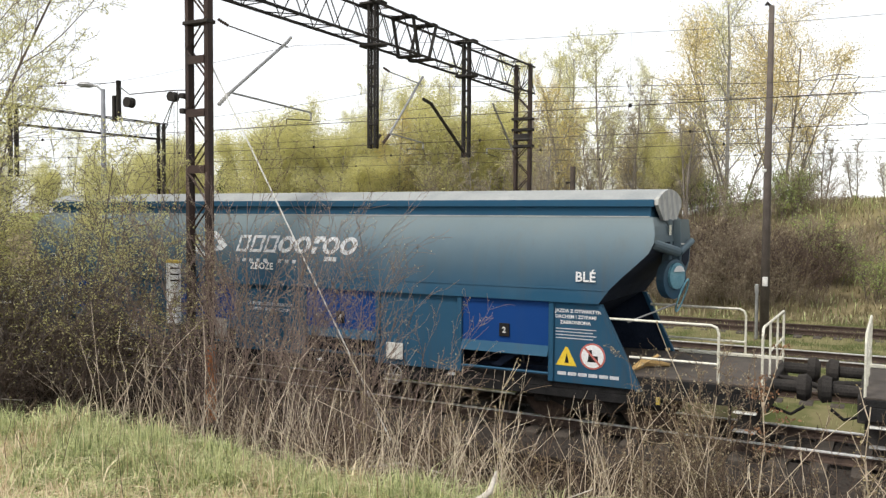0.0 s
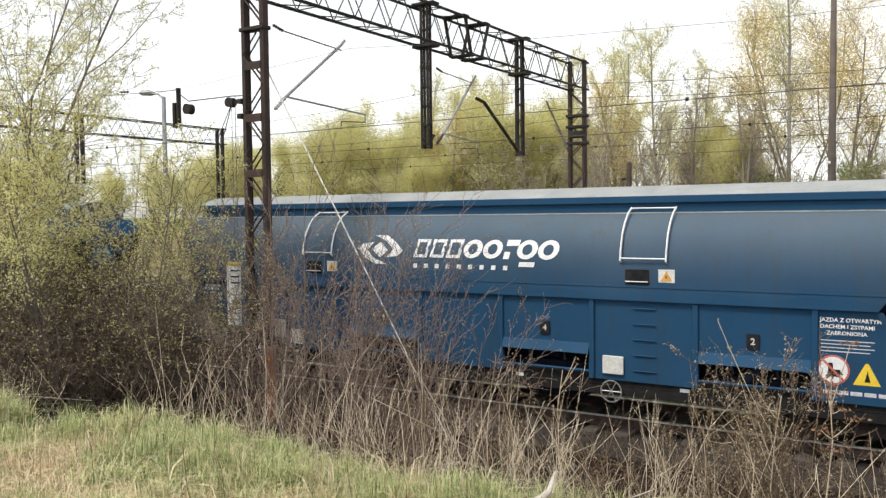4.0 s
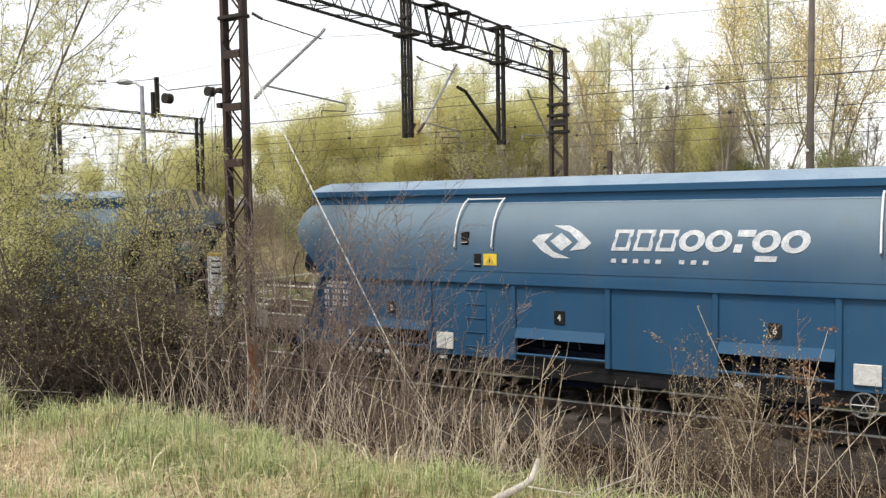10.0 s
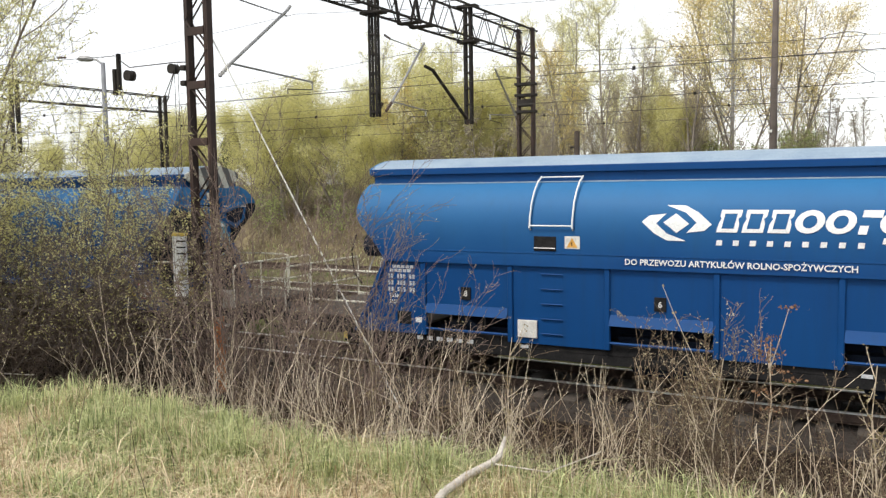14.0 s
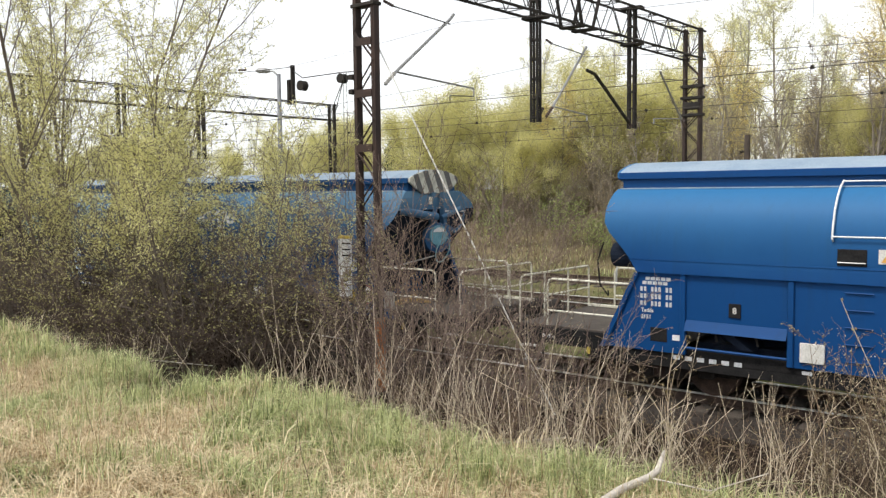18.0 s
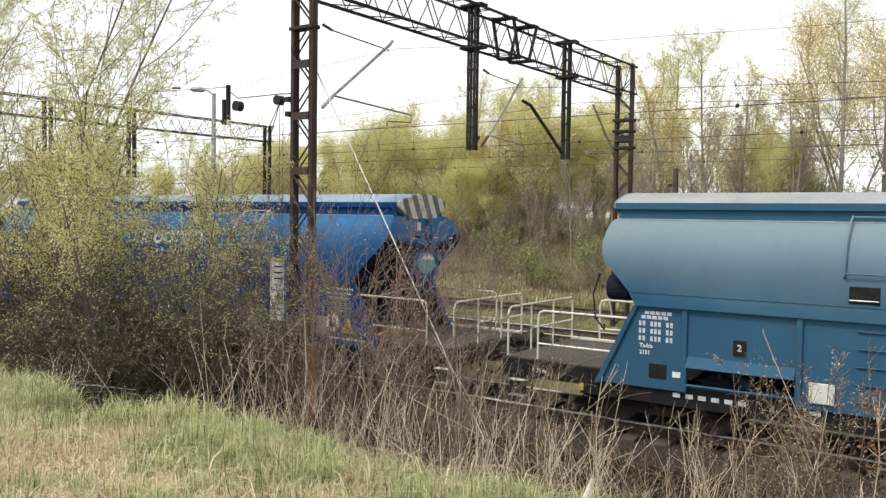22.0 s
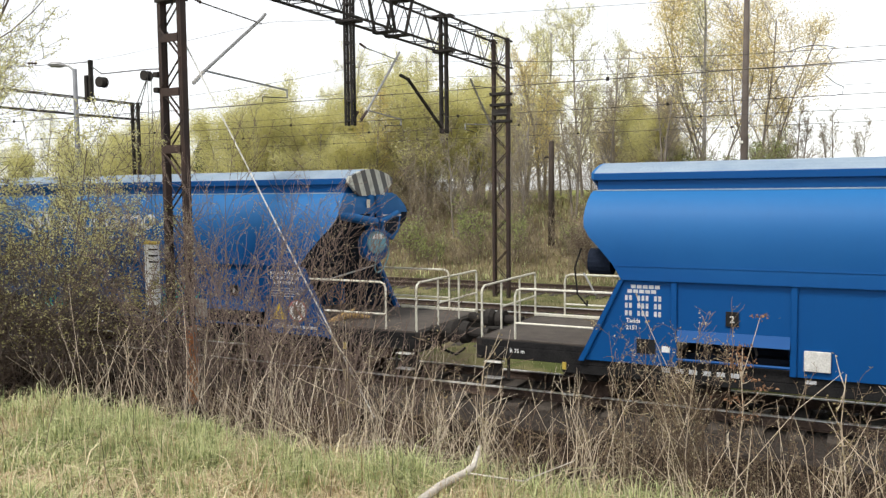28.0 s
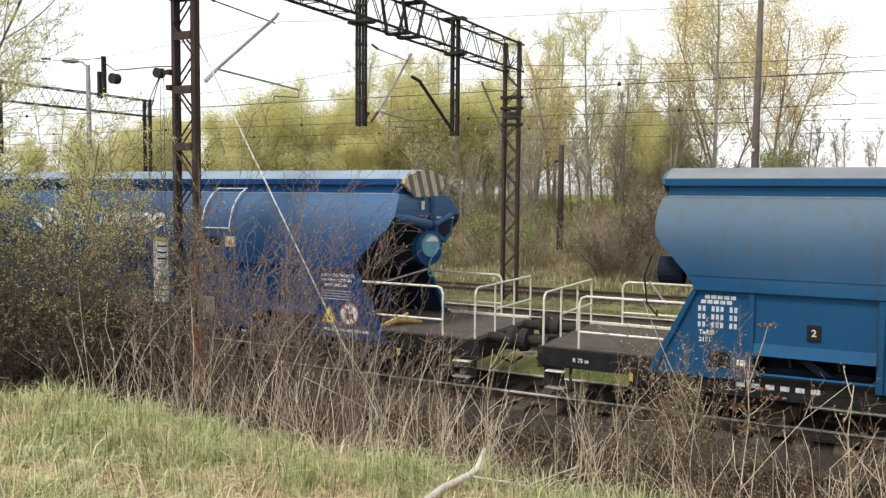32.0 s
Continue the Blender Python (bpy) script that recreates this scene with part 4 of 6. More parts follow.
        part("lifting_mark", Geo().box(e * 8.3 - 0.04, e * 8.3 + 0.03, -1.43, -1.405, 0.6, 0.73, 0.004), OCHRE, w, "yellow bracket")
        # bogie
        bo = new("bogie")
        bo.parent = w
        bo.location = (e * 7.0, 0, 0)
        for s in (-1, 1):
            part("side_frame", Geo().prism_y([(-1.45, 0.42), (-1.3, 0.62), (-0.5, 0.7), (0.5, 0.7), (1.3, 0.62), (1.45, 0.42), (0.75, 0.42), (0.4, 0.28), (-0.4, 0.28), (-0.75, 0.42)], s * 1.05 - 0.07, s * 1.05 + 0.07), DARK_STEEL, bo)
            part("spring_nest", Geo().tube([(0, s * 1.05, 0.3), (0, s * 1.05, 0.66)], 0.14, 10), RUST_STEEL, bo)
            for a in (-0.9, 0.9):
                wh = Geo().disc((a, s * 0.75, 0.46), 0.46, (0, 1, 0), 0.13, 28)
                wh.disc((a, s * 0.67, 0.46), 0.49, (0, 1, 0), 0.03, 28)
                part("wheel", wh, RAIL_SIDE, bo)
                part("axle_box", Geo().box(a - 0.14, a + 0.14, s * 1.05 - 0.12, s * 1.05 + 0.12, 0.36, 0.58, 0.03), DARK_STEEL, bo)
        for a in (-0.9, 0.9):
            part("axle", Geo().tube([(a, -0.75, 0.46), (a, 0.75, 0.46)], 0.08, 10), DARK_STEEL, bo)
        part("bolster", Geo().box(-0.2, 0.2, -1.0, 1.0, 0.5, 0.75, 0.03), DARK_STEEL, bo)
    # hopper outlets also close the view underneath, shade put into their colour
    for b in (0, 2, 4, 6):
        x = -PL + (b + 0.5) * BAY
        lo = 0.62 if b in (0, 6) else 0.34
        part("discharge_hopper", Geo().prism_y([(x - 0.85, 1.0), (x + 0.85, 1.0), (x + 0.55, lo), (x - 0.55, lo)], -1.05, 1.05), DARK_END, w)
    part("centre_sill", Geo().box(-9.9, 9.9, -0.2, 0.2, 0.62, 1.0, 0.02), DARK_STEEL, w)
    # added box that fills the see-through gap with painted shade
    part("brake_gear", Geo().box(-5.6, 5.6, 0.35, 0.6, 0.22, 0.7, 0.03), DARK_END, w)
    part("brake_reservoir", Geo().tube([(-1.4, -0.7, 0.55), (-0.2, -0.7, 0.55)], 0.2, 14), DARK_STEEL, w)
    part("brake_beam", Geo().box(-3.5, 4.0, -1.05, -0.95, 0.5, 0.62, 0.01), DARK_STEEL, w)
    hw = [(3.1 + 0.19 * math.cos(a), -1.46, 0.62 + 0.19 * math.sin(a)) for a in [i * math.pi / 9 for i in range(19)]]
    hwp = part("brake_wheel", Geo().tube(hw, 0.014, 5, False), GALV, w, "thin brake handwheel")
    for a in (0, 1, 2):
        ang = a * math.pi / 3
        part("spoke", Geo().tube([(3.1 - 0.19 * math.cos(ang), -1.46, 0.62 - 0.19 * math.sin(ang)), (3.1 + 0.19 * math.cos(ang), -1.46, 0.62 + 0.19 * math.sin(ang))], 0.01, 5), GALV, hwp)
    for x in (-4.4, 1.2, 4.3):
        part("data_plate", Geo().box(x, x + 0.16, -1.413, -1.407, 0.72, 0.78, 0.001), MARK, w)
    # white paper holders
    for x in (2.95, -4.42):
        part("document_box", Geo().box(x, x + 0.38, -1.49, -1.455, 0.93, 1.25, 0.008), WEATHERED_WHITE, w, "weathered white document board")
    # markings
    for b, d in ((0, "2"), (2, "4"), (4, "6"), (6, "8")) if style["rising"] else ((0, "8"), (2, "6"), (4, "4"), (6, "2")):
        x = -PL + (b + 0.5) * BAY
        pl = part("number_plate", Geo().box(x - 0.1, x + 0.1, -1.472, -1.45, 1.55, 1.79, 0.004), BLACK, w, "black plate with a white digit")
        lettering(pl, d, x - 0.036, 1.62, 0.15, -1.474, WEATHERED_WHITE, "digit")
    lettering(w, "JAZDA Z OTWARTYM", PL + 0.07, 2.06, 0.085)
    lettering(w, "DACHEM I ZSYPAMI", PL + 0.07, 1.96, 0.085)
    lettering(w, "ZABRONIONA", PL + 0.16, 1.86, 0.085)
    g = Geo()
    for i in range(4):
        g.box(PL + 0.08, PL + 0.82 - 0.06 * (i % 2), -1.452, -1.448, 1.764 - 0.055 * i, 1.779 - 0.055 * i)
    tagged(part("small_print", g, MARK, w), kind="stuff")
    g = Geo()
    for i in range(6):
        g.box(PL + 0.12 + i * 0.19, PL + 0.28 + i * 0.19, -1.452, -1.448, 0.95, 1.01)
    tagged(part("small_print", g, MARK, w), kind="stuff")
    xa, xb = (PL + 0.72, PL + 0.26) if style["swap"] else (PL + 0.28, PL + 0.76)
    z0 = 1.12
    part("danger_triangle", Geo().prism_y([(xa - 0.19, z0), (xa + 0.19, z0), (xa + 0.02, z0 + 0.33), (xa - 0.02, z0 + 0.33)], -1.453, -1.448), YELLOW, w, "yellow warning triangle")
    part("pictogram_mark", Geo().prism_y([(xa - 0.03, z0 + 0.05), (xa + 0.05, z0 + 0.05), (xa + 0.01, z0 + 0.22)], -1.456, -1.454), BLACK, w)
    sg = part("prohibition_sign", Geo().disc((xb, -1.452, z0 + 0.2), 0.23, (0, 1, 0), 0.006, 28), RED, w, "round white prohibition sign with a red rim")
    part("sign_face", Geo().disc((xb, -1.457, z0 + 0.2), 0.2, (0, 1, 0), 0.006, 28), WHITE, sg)
    part("pictogram_mark", Geo().prism_y([(xb - 0.09, z0 + 0.1), (xb + 0.1, z0 + 0.1), (xb + 0.1, z0 + 0.21), (xb, z0 + 0.21), (xb - 0.01, z0 + 0.31), (xb - 0.07, z0 + 0.31), (xb - 0.07, z0 + 0.2)], -1.464, -1.461), BLACK, sg)
    part("slash", Geo().prism_y([(xb - 0.15, z0 + 0.33), (xb - 0.125, z0 + 0.355), (xb + 0.15, z0 + 0.07), (xb + 0.125, z0 + 0.045)], -1.468, -1.4645), RED, sg)
    # rear plate: number block as bars
    for z in (1.98, 1.85, 1.72):
        g = Geo()
        for i in range(9):
            if i not in (2, 6):
                g.box(-PL - 0.82 + i * 0.07, -PL - 0.775 + i * 0.07, -1.452, -1.448, z - 0.085, z)
        tagged(part("number_bar", g, MARK, w), kind="stuff")
    g = Geo()
    for i in range(5):
        g.box(-PL - 0.72 + i * 0.1, -PL - 0.64 + i * 0.1, -1.451, -1.448, 2.1, 2.16).box(-PL - 0.78 + i * 0.1, -PL - 0.7 + i * 0.1, -1.451, -1.448, 2.02, 2.08)
    tagged(part("number_grid", g, MARK, w), kind="stuff")
    lettering(w, "Tadds", -PL - 0.8, 1.52, 0.1)
    lettering(w, "2151", -PL - 0.8, 1.4, 0.1)
    part("chalk_board", Geo().box(-PL - 0.62, -PL - 0.3, -1.455, -1.446, 1.0, 1.25, 0.003), BLACK, w)
    part("chalk_note", Geo().box(-PL - 0.2, -PL - 0.06, -1.455, -1.446, 1.05, 1.15, 0.003), WHITE, w)
    g = Geo()
    for i in range(6):
        g.box(-6.6 + i * 0.22, -6.47 + i * 0.22, -1.413, -1.407, 0.71, 0.785)
    tagged(part("number_bar", g, MARK, w), kind="stuff")
    lettering(w, "R 75 m", -9.35, 0.82, 0.1, -1.409)
    if style["hatches"]:
        hatch_set(w, (3.3 + style["offset"], -3.95 + style["offset"]), not style["recess"].startswith("pair"), MID if style["hatches"] == "painted" else WHITE)
    if style["recess"]:
        recess_set(w, (3.34 + style["offset"], -3.92 + style["offset"]), style["recess"], style["plate"])
    if style["words"] == "grain":
        lettering(w, "GETREIDE", -7.05, 2.62, 0.17, -1.525)
        lettering(w, "ZBOŻE", -0.5, 2.58, 0.2, -1.525)
        lettering(w, "DO PRZEWOZU PRODUKTÓW", -0.65, 1.8, 0.09, -1.455, MARK)
        lettering(w, "ROLNYCH I SPOŻYWCZYCH", -0.65, 1.69, 0.09, -1.455, MARK)
        lettering(w, "BLÉ", 6.85, 2.62, 0.24, -1.525)
    if style["words"] == "produce":
        lettering(w, "DO PRZEWOZU ARTYKUŁÓW ROLNO-SPOŻYWCZYCH", -2.42, 2.33, 0.14, -1.525)
    return w


def stripe_mat(name, a, b, dirt):
    m, nt, bs = nodes_of(name)
    v = mapping(nt, (1, 1, 1))
    sep = nt.nodes.new("ShaderNodeSeparateXYZ")
    nt.links.new(v, sep.inputs[0])
    t = nt.nodes.new("ShaderNodeMath")
    t.operation = "MULTIPLY_ADD"
    t.inputs[1].default_value = 0.45
    nt.links.new(sep.outputs["Z"], t.inputs[0])
    nt.links.new(sep.outputs["Y"], t.inputs[2])
    s = nt.nodes.new("ShaderNodeMath")
    s.operation = "PINGPONG"
    s.inputs[1].default_value = 0.19
    nt.links.new(t.outputs[0], s.inputs[0])
    col = ramp(nt, s.outputs[0], [(0.09, a), (0.1, b)])
    col = mix(nt, ramp(nt, noise_tex(nt, v, 7, 4), [(0.45, (0, 0, 0)), (0.8, (dirt,) * 3)]), col, (0.12, 0.11, 0.1))
    nt.links.new(col, bs.inputs["Base Color"])
    bs.inputs["Roughness"].default_value = 0.6
    return m


BEAMS = {}


def weathered(name, base, fade, grime, amount, rough, streak, paled, dust_and_light):
    """Flank paint, and the same paint kept clean, without the upper paling, under the roof's edge."""
    m = paint(name, base, fade, grime, amount, rough, streak, paled, dust_and_light)
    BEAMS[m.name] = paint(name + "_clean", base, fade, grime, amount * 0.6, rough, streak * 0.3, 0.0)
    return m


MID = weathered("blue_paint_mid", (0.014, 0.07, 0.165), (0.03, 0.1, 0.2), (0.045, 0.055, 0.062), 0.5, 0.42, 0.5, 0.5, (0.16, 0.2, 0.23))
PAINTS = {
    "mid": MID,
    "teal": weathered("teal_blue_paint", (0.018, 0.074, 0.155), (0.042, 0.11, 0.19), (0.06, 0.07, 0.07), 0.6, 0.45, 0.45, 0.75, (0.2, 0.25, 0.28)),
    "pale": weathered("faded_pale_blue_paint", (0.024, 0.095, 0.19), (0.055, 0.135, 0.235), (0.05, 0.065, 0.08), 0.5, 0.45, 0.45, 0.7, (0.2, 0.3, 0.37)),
    # the clean blues turn lighter blue higher up, light put into the colour
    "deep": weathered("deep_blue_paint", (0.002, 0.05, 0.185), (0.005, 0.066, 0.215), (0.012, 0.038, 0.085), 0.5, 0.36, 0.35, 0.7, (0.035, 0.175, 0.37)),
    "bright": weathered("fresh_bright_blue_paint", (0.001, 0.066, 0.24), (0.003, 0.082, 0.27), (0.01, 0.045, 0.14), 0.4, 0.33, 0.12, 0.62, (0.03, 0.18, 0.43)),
    "paled": weathered("dusty_blue_paint", (0.006, 0.054, 0.165), (0.014, 0.075, 0.195), (0.03, 0.045, 0.08), 0.5, 0.42, 0.4, 0.8, (0.1, 0.2, 0.29)),
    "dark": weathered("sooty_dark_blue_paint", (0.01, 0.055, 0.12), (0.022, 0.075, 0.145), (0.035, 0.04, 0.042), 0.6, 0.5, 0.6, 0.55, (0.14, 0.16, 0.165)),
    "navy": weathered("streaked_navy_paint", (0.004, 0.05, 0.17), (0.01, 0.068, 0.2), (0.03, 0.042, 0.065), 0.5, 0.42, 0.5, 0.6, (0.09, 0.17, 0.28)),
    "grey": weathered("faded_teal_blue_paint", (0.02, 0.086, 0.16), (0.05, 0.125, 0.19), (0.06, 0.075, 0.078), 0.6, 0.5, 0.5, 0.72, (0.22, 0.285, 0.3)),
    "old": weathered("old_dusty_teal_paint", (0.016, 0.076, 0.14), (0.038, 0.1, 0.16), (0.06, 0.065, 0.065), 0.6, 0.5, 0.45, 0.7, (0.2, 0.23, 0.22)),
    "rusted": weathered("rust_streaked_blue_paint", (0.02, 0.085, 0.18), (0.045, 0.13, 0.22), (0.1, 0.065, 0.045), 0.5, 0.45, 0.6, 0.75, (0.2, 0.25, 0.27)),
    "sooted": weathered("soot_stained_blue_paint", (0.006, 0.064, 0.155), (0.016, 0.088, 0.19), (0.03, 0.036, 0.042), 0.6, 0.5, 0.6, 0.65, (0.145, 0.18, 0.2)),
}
BEAM = BEAMS[MID.name]
ROOF = plain("roof_pale_blue", (0.19, 0.27, 0.37), (0.3, 0.38, 0.46), 1.5, 0.6)
ROOF_GREY = plain("roof_grey", (0.24, 0.26, 0.26), (0.36, 0.37, 0.36), 1.5, 0.65)
ROOF_DARK = plain("roof_sooty", (0.16, 0.175, 0.19), (0.24, 0.255, 0.27), 1.5, 0.65)
BAYBLUE = paint("bay_dark_blue", (0.004, 0.045, 0.19), (0.01, 0.06, 0.22), (0.03, 0.05, 0.1), 0.4, 0.4, 0.2, 0.0)
MARK = plain("worn_white_mark", (0.4, 0.43, 0.46), (0.68, 0.69, 0.7), 9.0, 0.6)
STRIPES = {"white": stripe_mat("white_grey_stripes", (0.1, 0.1, 0.1), (0.6, 0.6, 0.52), 0.5),
           "yellow": stripe_mat("yellow_black_stripes", (0.13, 0.12, 0.13), (0.6, 0.5, 0.3), 0.5),
           "grey": stripe_mat("faded_grey_stripes", (0.36, 0.37, 0.36), (0.5, 0.5, 0.46), 0.5)}


def style(**k):
    d = dict(bays=False, worn=False, swap=False, hatches=False, recess="", words="", cap="white", rising=False, plate="right", offset=0.0)
    d.update(k)
    return d


STYLES = {
    "grain": style(bays=True, worn=True, words="grain", cap="grey"),
    "paired": style(hatches=True, recess="pair", cap="white", rising=True),
    "paired_rusty": style(hatches=True, recess="pair", cap="yellow"),
    "hatched": style(hatches=True, recess="white", cap="white", swap=True),
    "hatched_left": style(hatches=True, recess="white", cap="white", swap=True, plate="left"),
    "hatched_yellow": style(rising=True, hatches=True, recess="yellow", worn=True, swap=True, cap="yellow"),
    "paired_yellow": style(rising=True, hatches=True, recess="pair_yellow", worn=True, swap=True, cap="yellow"),
    "plainside": style(rising=True, worn=True, cap="white"),
    "produce": style(hatches=True, recess="white", words="produce", cap="yellow", plate="split", offset=-0.2),
    "logistic": style(hatches=True, recess="white", cap="yellow"),
    "recessed": style(recess="yellow", hatches="painted", rising=True, worn=True, cap="yellow"),
}
PITCH = 21.3
# one row a wagon: style, paint, roof, label
TRAIN = [
    (1, "plainside", "teal", ROOF_GREY, "weathered teal-blue grain hopper wagon on the track"),
    (0, "grain", "old", ROOF_GREY, "faded teal grain hopper wagon with dark blue bay panels"),
    (-1, "paired", "sooted", ROOF_GREY, "weathered mid-blue grain hopper wagon with white grab rails"),
    (-2, "hatched", "dark", ROOF_GREY, "sooty dark blue grain hopper wagon with grab rails"),
    (-3, "hatched", "deep", ROOF, "clean deep-blue grain hopper wagon with white grab rails"),
    (-4, "plainside", "pale", ROOF, "faded pale blue grain hopper wagon with dark stains"),
    (-5, "paired_yellow", "teal", ROOF, "weathered teal-blue grain hopper wagon with yellow warning plates"),
    (-6, "paired_rusty", "rusted", ROOF, "faded blue grain hopper wagon with rust streaks and grab rails"),
    (-7, "produce", "deep", ROOF, "deep-blue grain hopper wagon with a long line of white lettering"),
    (-8, "plainside", "deep", ROOF, "deep-blue grain hopper wagon with plain flanks"),
    (-9, "hatched", "deep", ROOF, "clean deep-blue grain hopper wagon with grab rails"),
    (-10, "plainside", "paled", ROOF, "dusty blue grain hopper wagon with pale spray paint"),
    (-11, "recessed", "grey", ROOF_GREY, "faded teal-blue grain hopper wagon with yellow warning plates"),
    (-12, "hatched_left", "deep", ROOF, "deep-blue grain hopper wagon with white grab rails"),
    (-13, "logistic", "navy", ROOF_GREY, "mid-blue grain hopper wagon with yellow striped roof end"),
    (-14, "plainside", "bright", ROOF, "fresh bright blue grain hopper wagon with plain flanks"),
    (-15, "plainside", "bright", ROOF, "bright blue grain hopper wagon with green spray paint"),
    (-16, "hatched_yellow", "sooted", ROOF_DARK, "soot-stained mid-blue grain hopper wagon with grab rails and yellow plates"),
    (-17, "logistic", "navy", ROOF, "mid-blue streaked grain hopper wagon with yellow striped roof end"),
    (-18, "plainside", "pale", ROOF_GREY, "faded pale blue grain hopper wagon"),
    (-19, "hatched", "deep", ROOF, "deep-blue grain hopper wagon with grab rails"),
    (-20, "plainside", "teal", ROOF_GREY, "weathered teal-blue grain hopper wagon"),
]
# emblem's and word's start along the wagon, height, length of the small line below
LOGOS = {0: (-2.33, -0.93, 3.08, "short"), -1: (-1.82, -0.45, 2.98, "short"), -3: (-2.34, -1.05, 3.05, "long"), -4: (-2.61, -1.17, 3.0, "short"), -5: (-2.33, -0.84, 3.04, "short"),
         -6: (-2.20, -0.92, 3.06, "long"), -7: (-2.13, -0.93, 3.04, "long"), -9: (-2.33, -0.75, 3.02, "long"), -10: (-2.36, -0.94, 3.03, "long"), -11: (-2.65, -0.98, 3.06, "short"),
         -12: (-2.42, -1.01, 3.05, "long"), -14: (-2.30, -0.97, 3.1, "long"), -15: (-1.28, 0.04, 3.08, "long"), -16: (-2.51, -1.06, 2.95, "short")}
TEMPLATES = {}
WAGONS = []


def repaint(ob, old, mat):
    for o in (ob, *ob.children_recursive):
        if o.type == "MESH" and o.material_slots and o.material_slots[0].material in old:
            o.material_slots[0].link = "OBJECT"
            o.material_slots[0].material = mat


def build_train():
    for k, sty, col, roof, label in TRAIN:
        if sty not in TEMPLATES:
            w = TEMPLATES[sty] = build_wagon(STYLES[sty])
        else:
            w = copy_thing(TEMPLATES[sty], pose(0, 0, 0))
        WAGONS.append((k, w, col, roof))
        tagged(w, label, "freight wagon", "wagons of the passing train")
    for k, w, col, roof in WAGONS:
        worn = STYLES[TRAIN[1 - k][1]]["worn"]
        brand_marks(w, *LOGOS.get(k, (-2.45, -1.05, 3.05, "long")), MARK if worn else WHITE)
    for k, w, col, roof in WAGONS:
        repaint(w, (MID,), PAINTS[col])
        repaint(w, (BEAM,), BEAMS[PAINTS[col].name])
        repaint(w, (ROOF,), roof)


build_train()


def spray(k, mat, strokes, label):
    """Spray-painted scrawl: flat bands that wander over a wagon's panels."""
    w = [q[1] for q in WAGONS if q[0] == k][0]
    rnd = random.Random(k)
    for x0, x1, z0, z1, turns in strokes:
        pts = []
        n = 12 * turns
        zm, hz = (z0 + z1) / 2, (z1 - z0) / 2
        for i in range(n + 1):
            u = i / n
            a = 2 * math.pi * turns * u
            lobe = 0.6 + 0.4 * math.sin(a * 0.5 + k)
            pts.append((x0 + (x1 - x0) * u + 0.16 * math.cos(a) + rnd.uniform(-0.02, 0.02), -1.462, zm + hz * lobe * math.sin(a) + rnd.uniform(-0.02, 0.02)))
        part("spray_paint", Geo().tube(pts, 0.02, 4), mat, w, label)


spray(-15, GREEN_GRAFF, ((3.0, 3.9, 0.92, 1.5, 5), (3.4, 4.35, 1.3, 1.95, 4), (-1.2, 0.4, 0.9, 1.4, 6)), "green spray-painted scrawl")
spray(-10, PALE_GRAFF, ((-7.5, -6.6, 1.0, 1.5, 5), (-7.1, -6.5, 1.4, 1.95, 4)), "pale spray-painted scrawl")
spray(-11, GREEN_GRAFF, ((3.1, 3.6, 1.3, 1.55, 4),), "small teal spray-painted scrawl")
# distance run by the train: seconds, metres
RUN = [(0, -11.74), (2, 11.26), (4, 34.19), (6, 57.04), (8, 79.79), (10, 102.44), (12, 124.98), (14, 147.41), (16, 169.73), (18, 191.93), (20, 214.04), (22, 236.07), (24, 258.01), (26, 279.9), (28, 301.75), (30, 323.58), (32, 345.43)]
# slack in the couplings: metres by which a wagon stands off its even spacing
SLACK = {-5: -0.05, -6: 0.05, -9: 0.11, -11: -0.12, -12: 0.05, -15: 0.07, -17: 0.1}


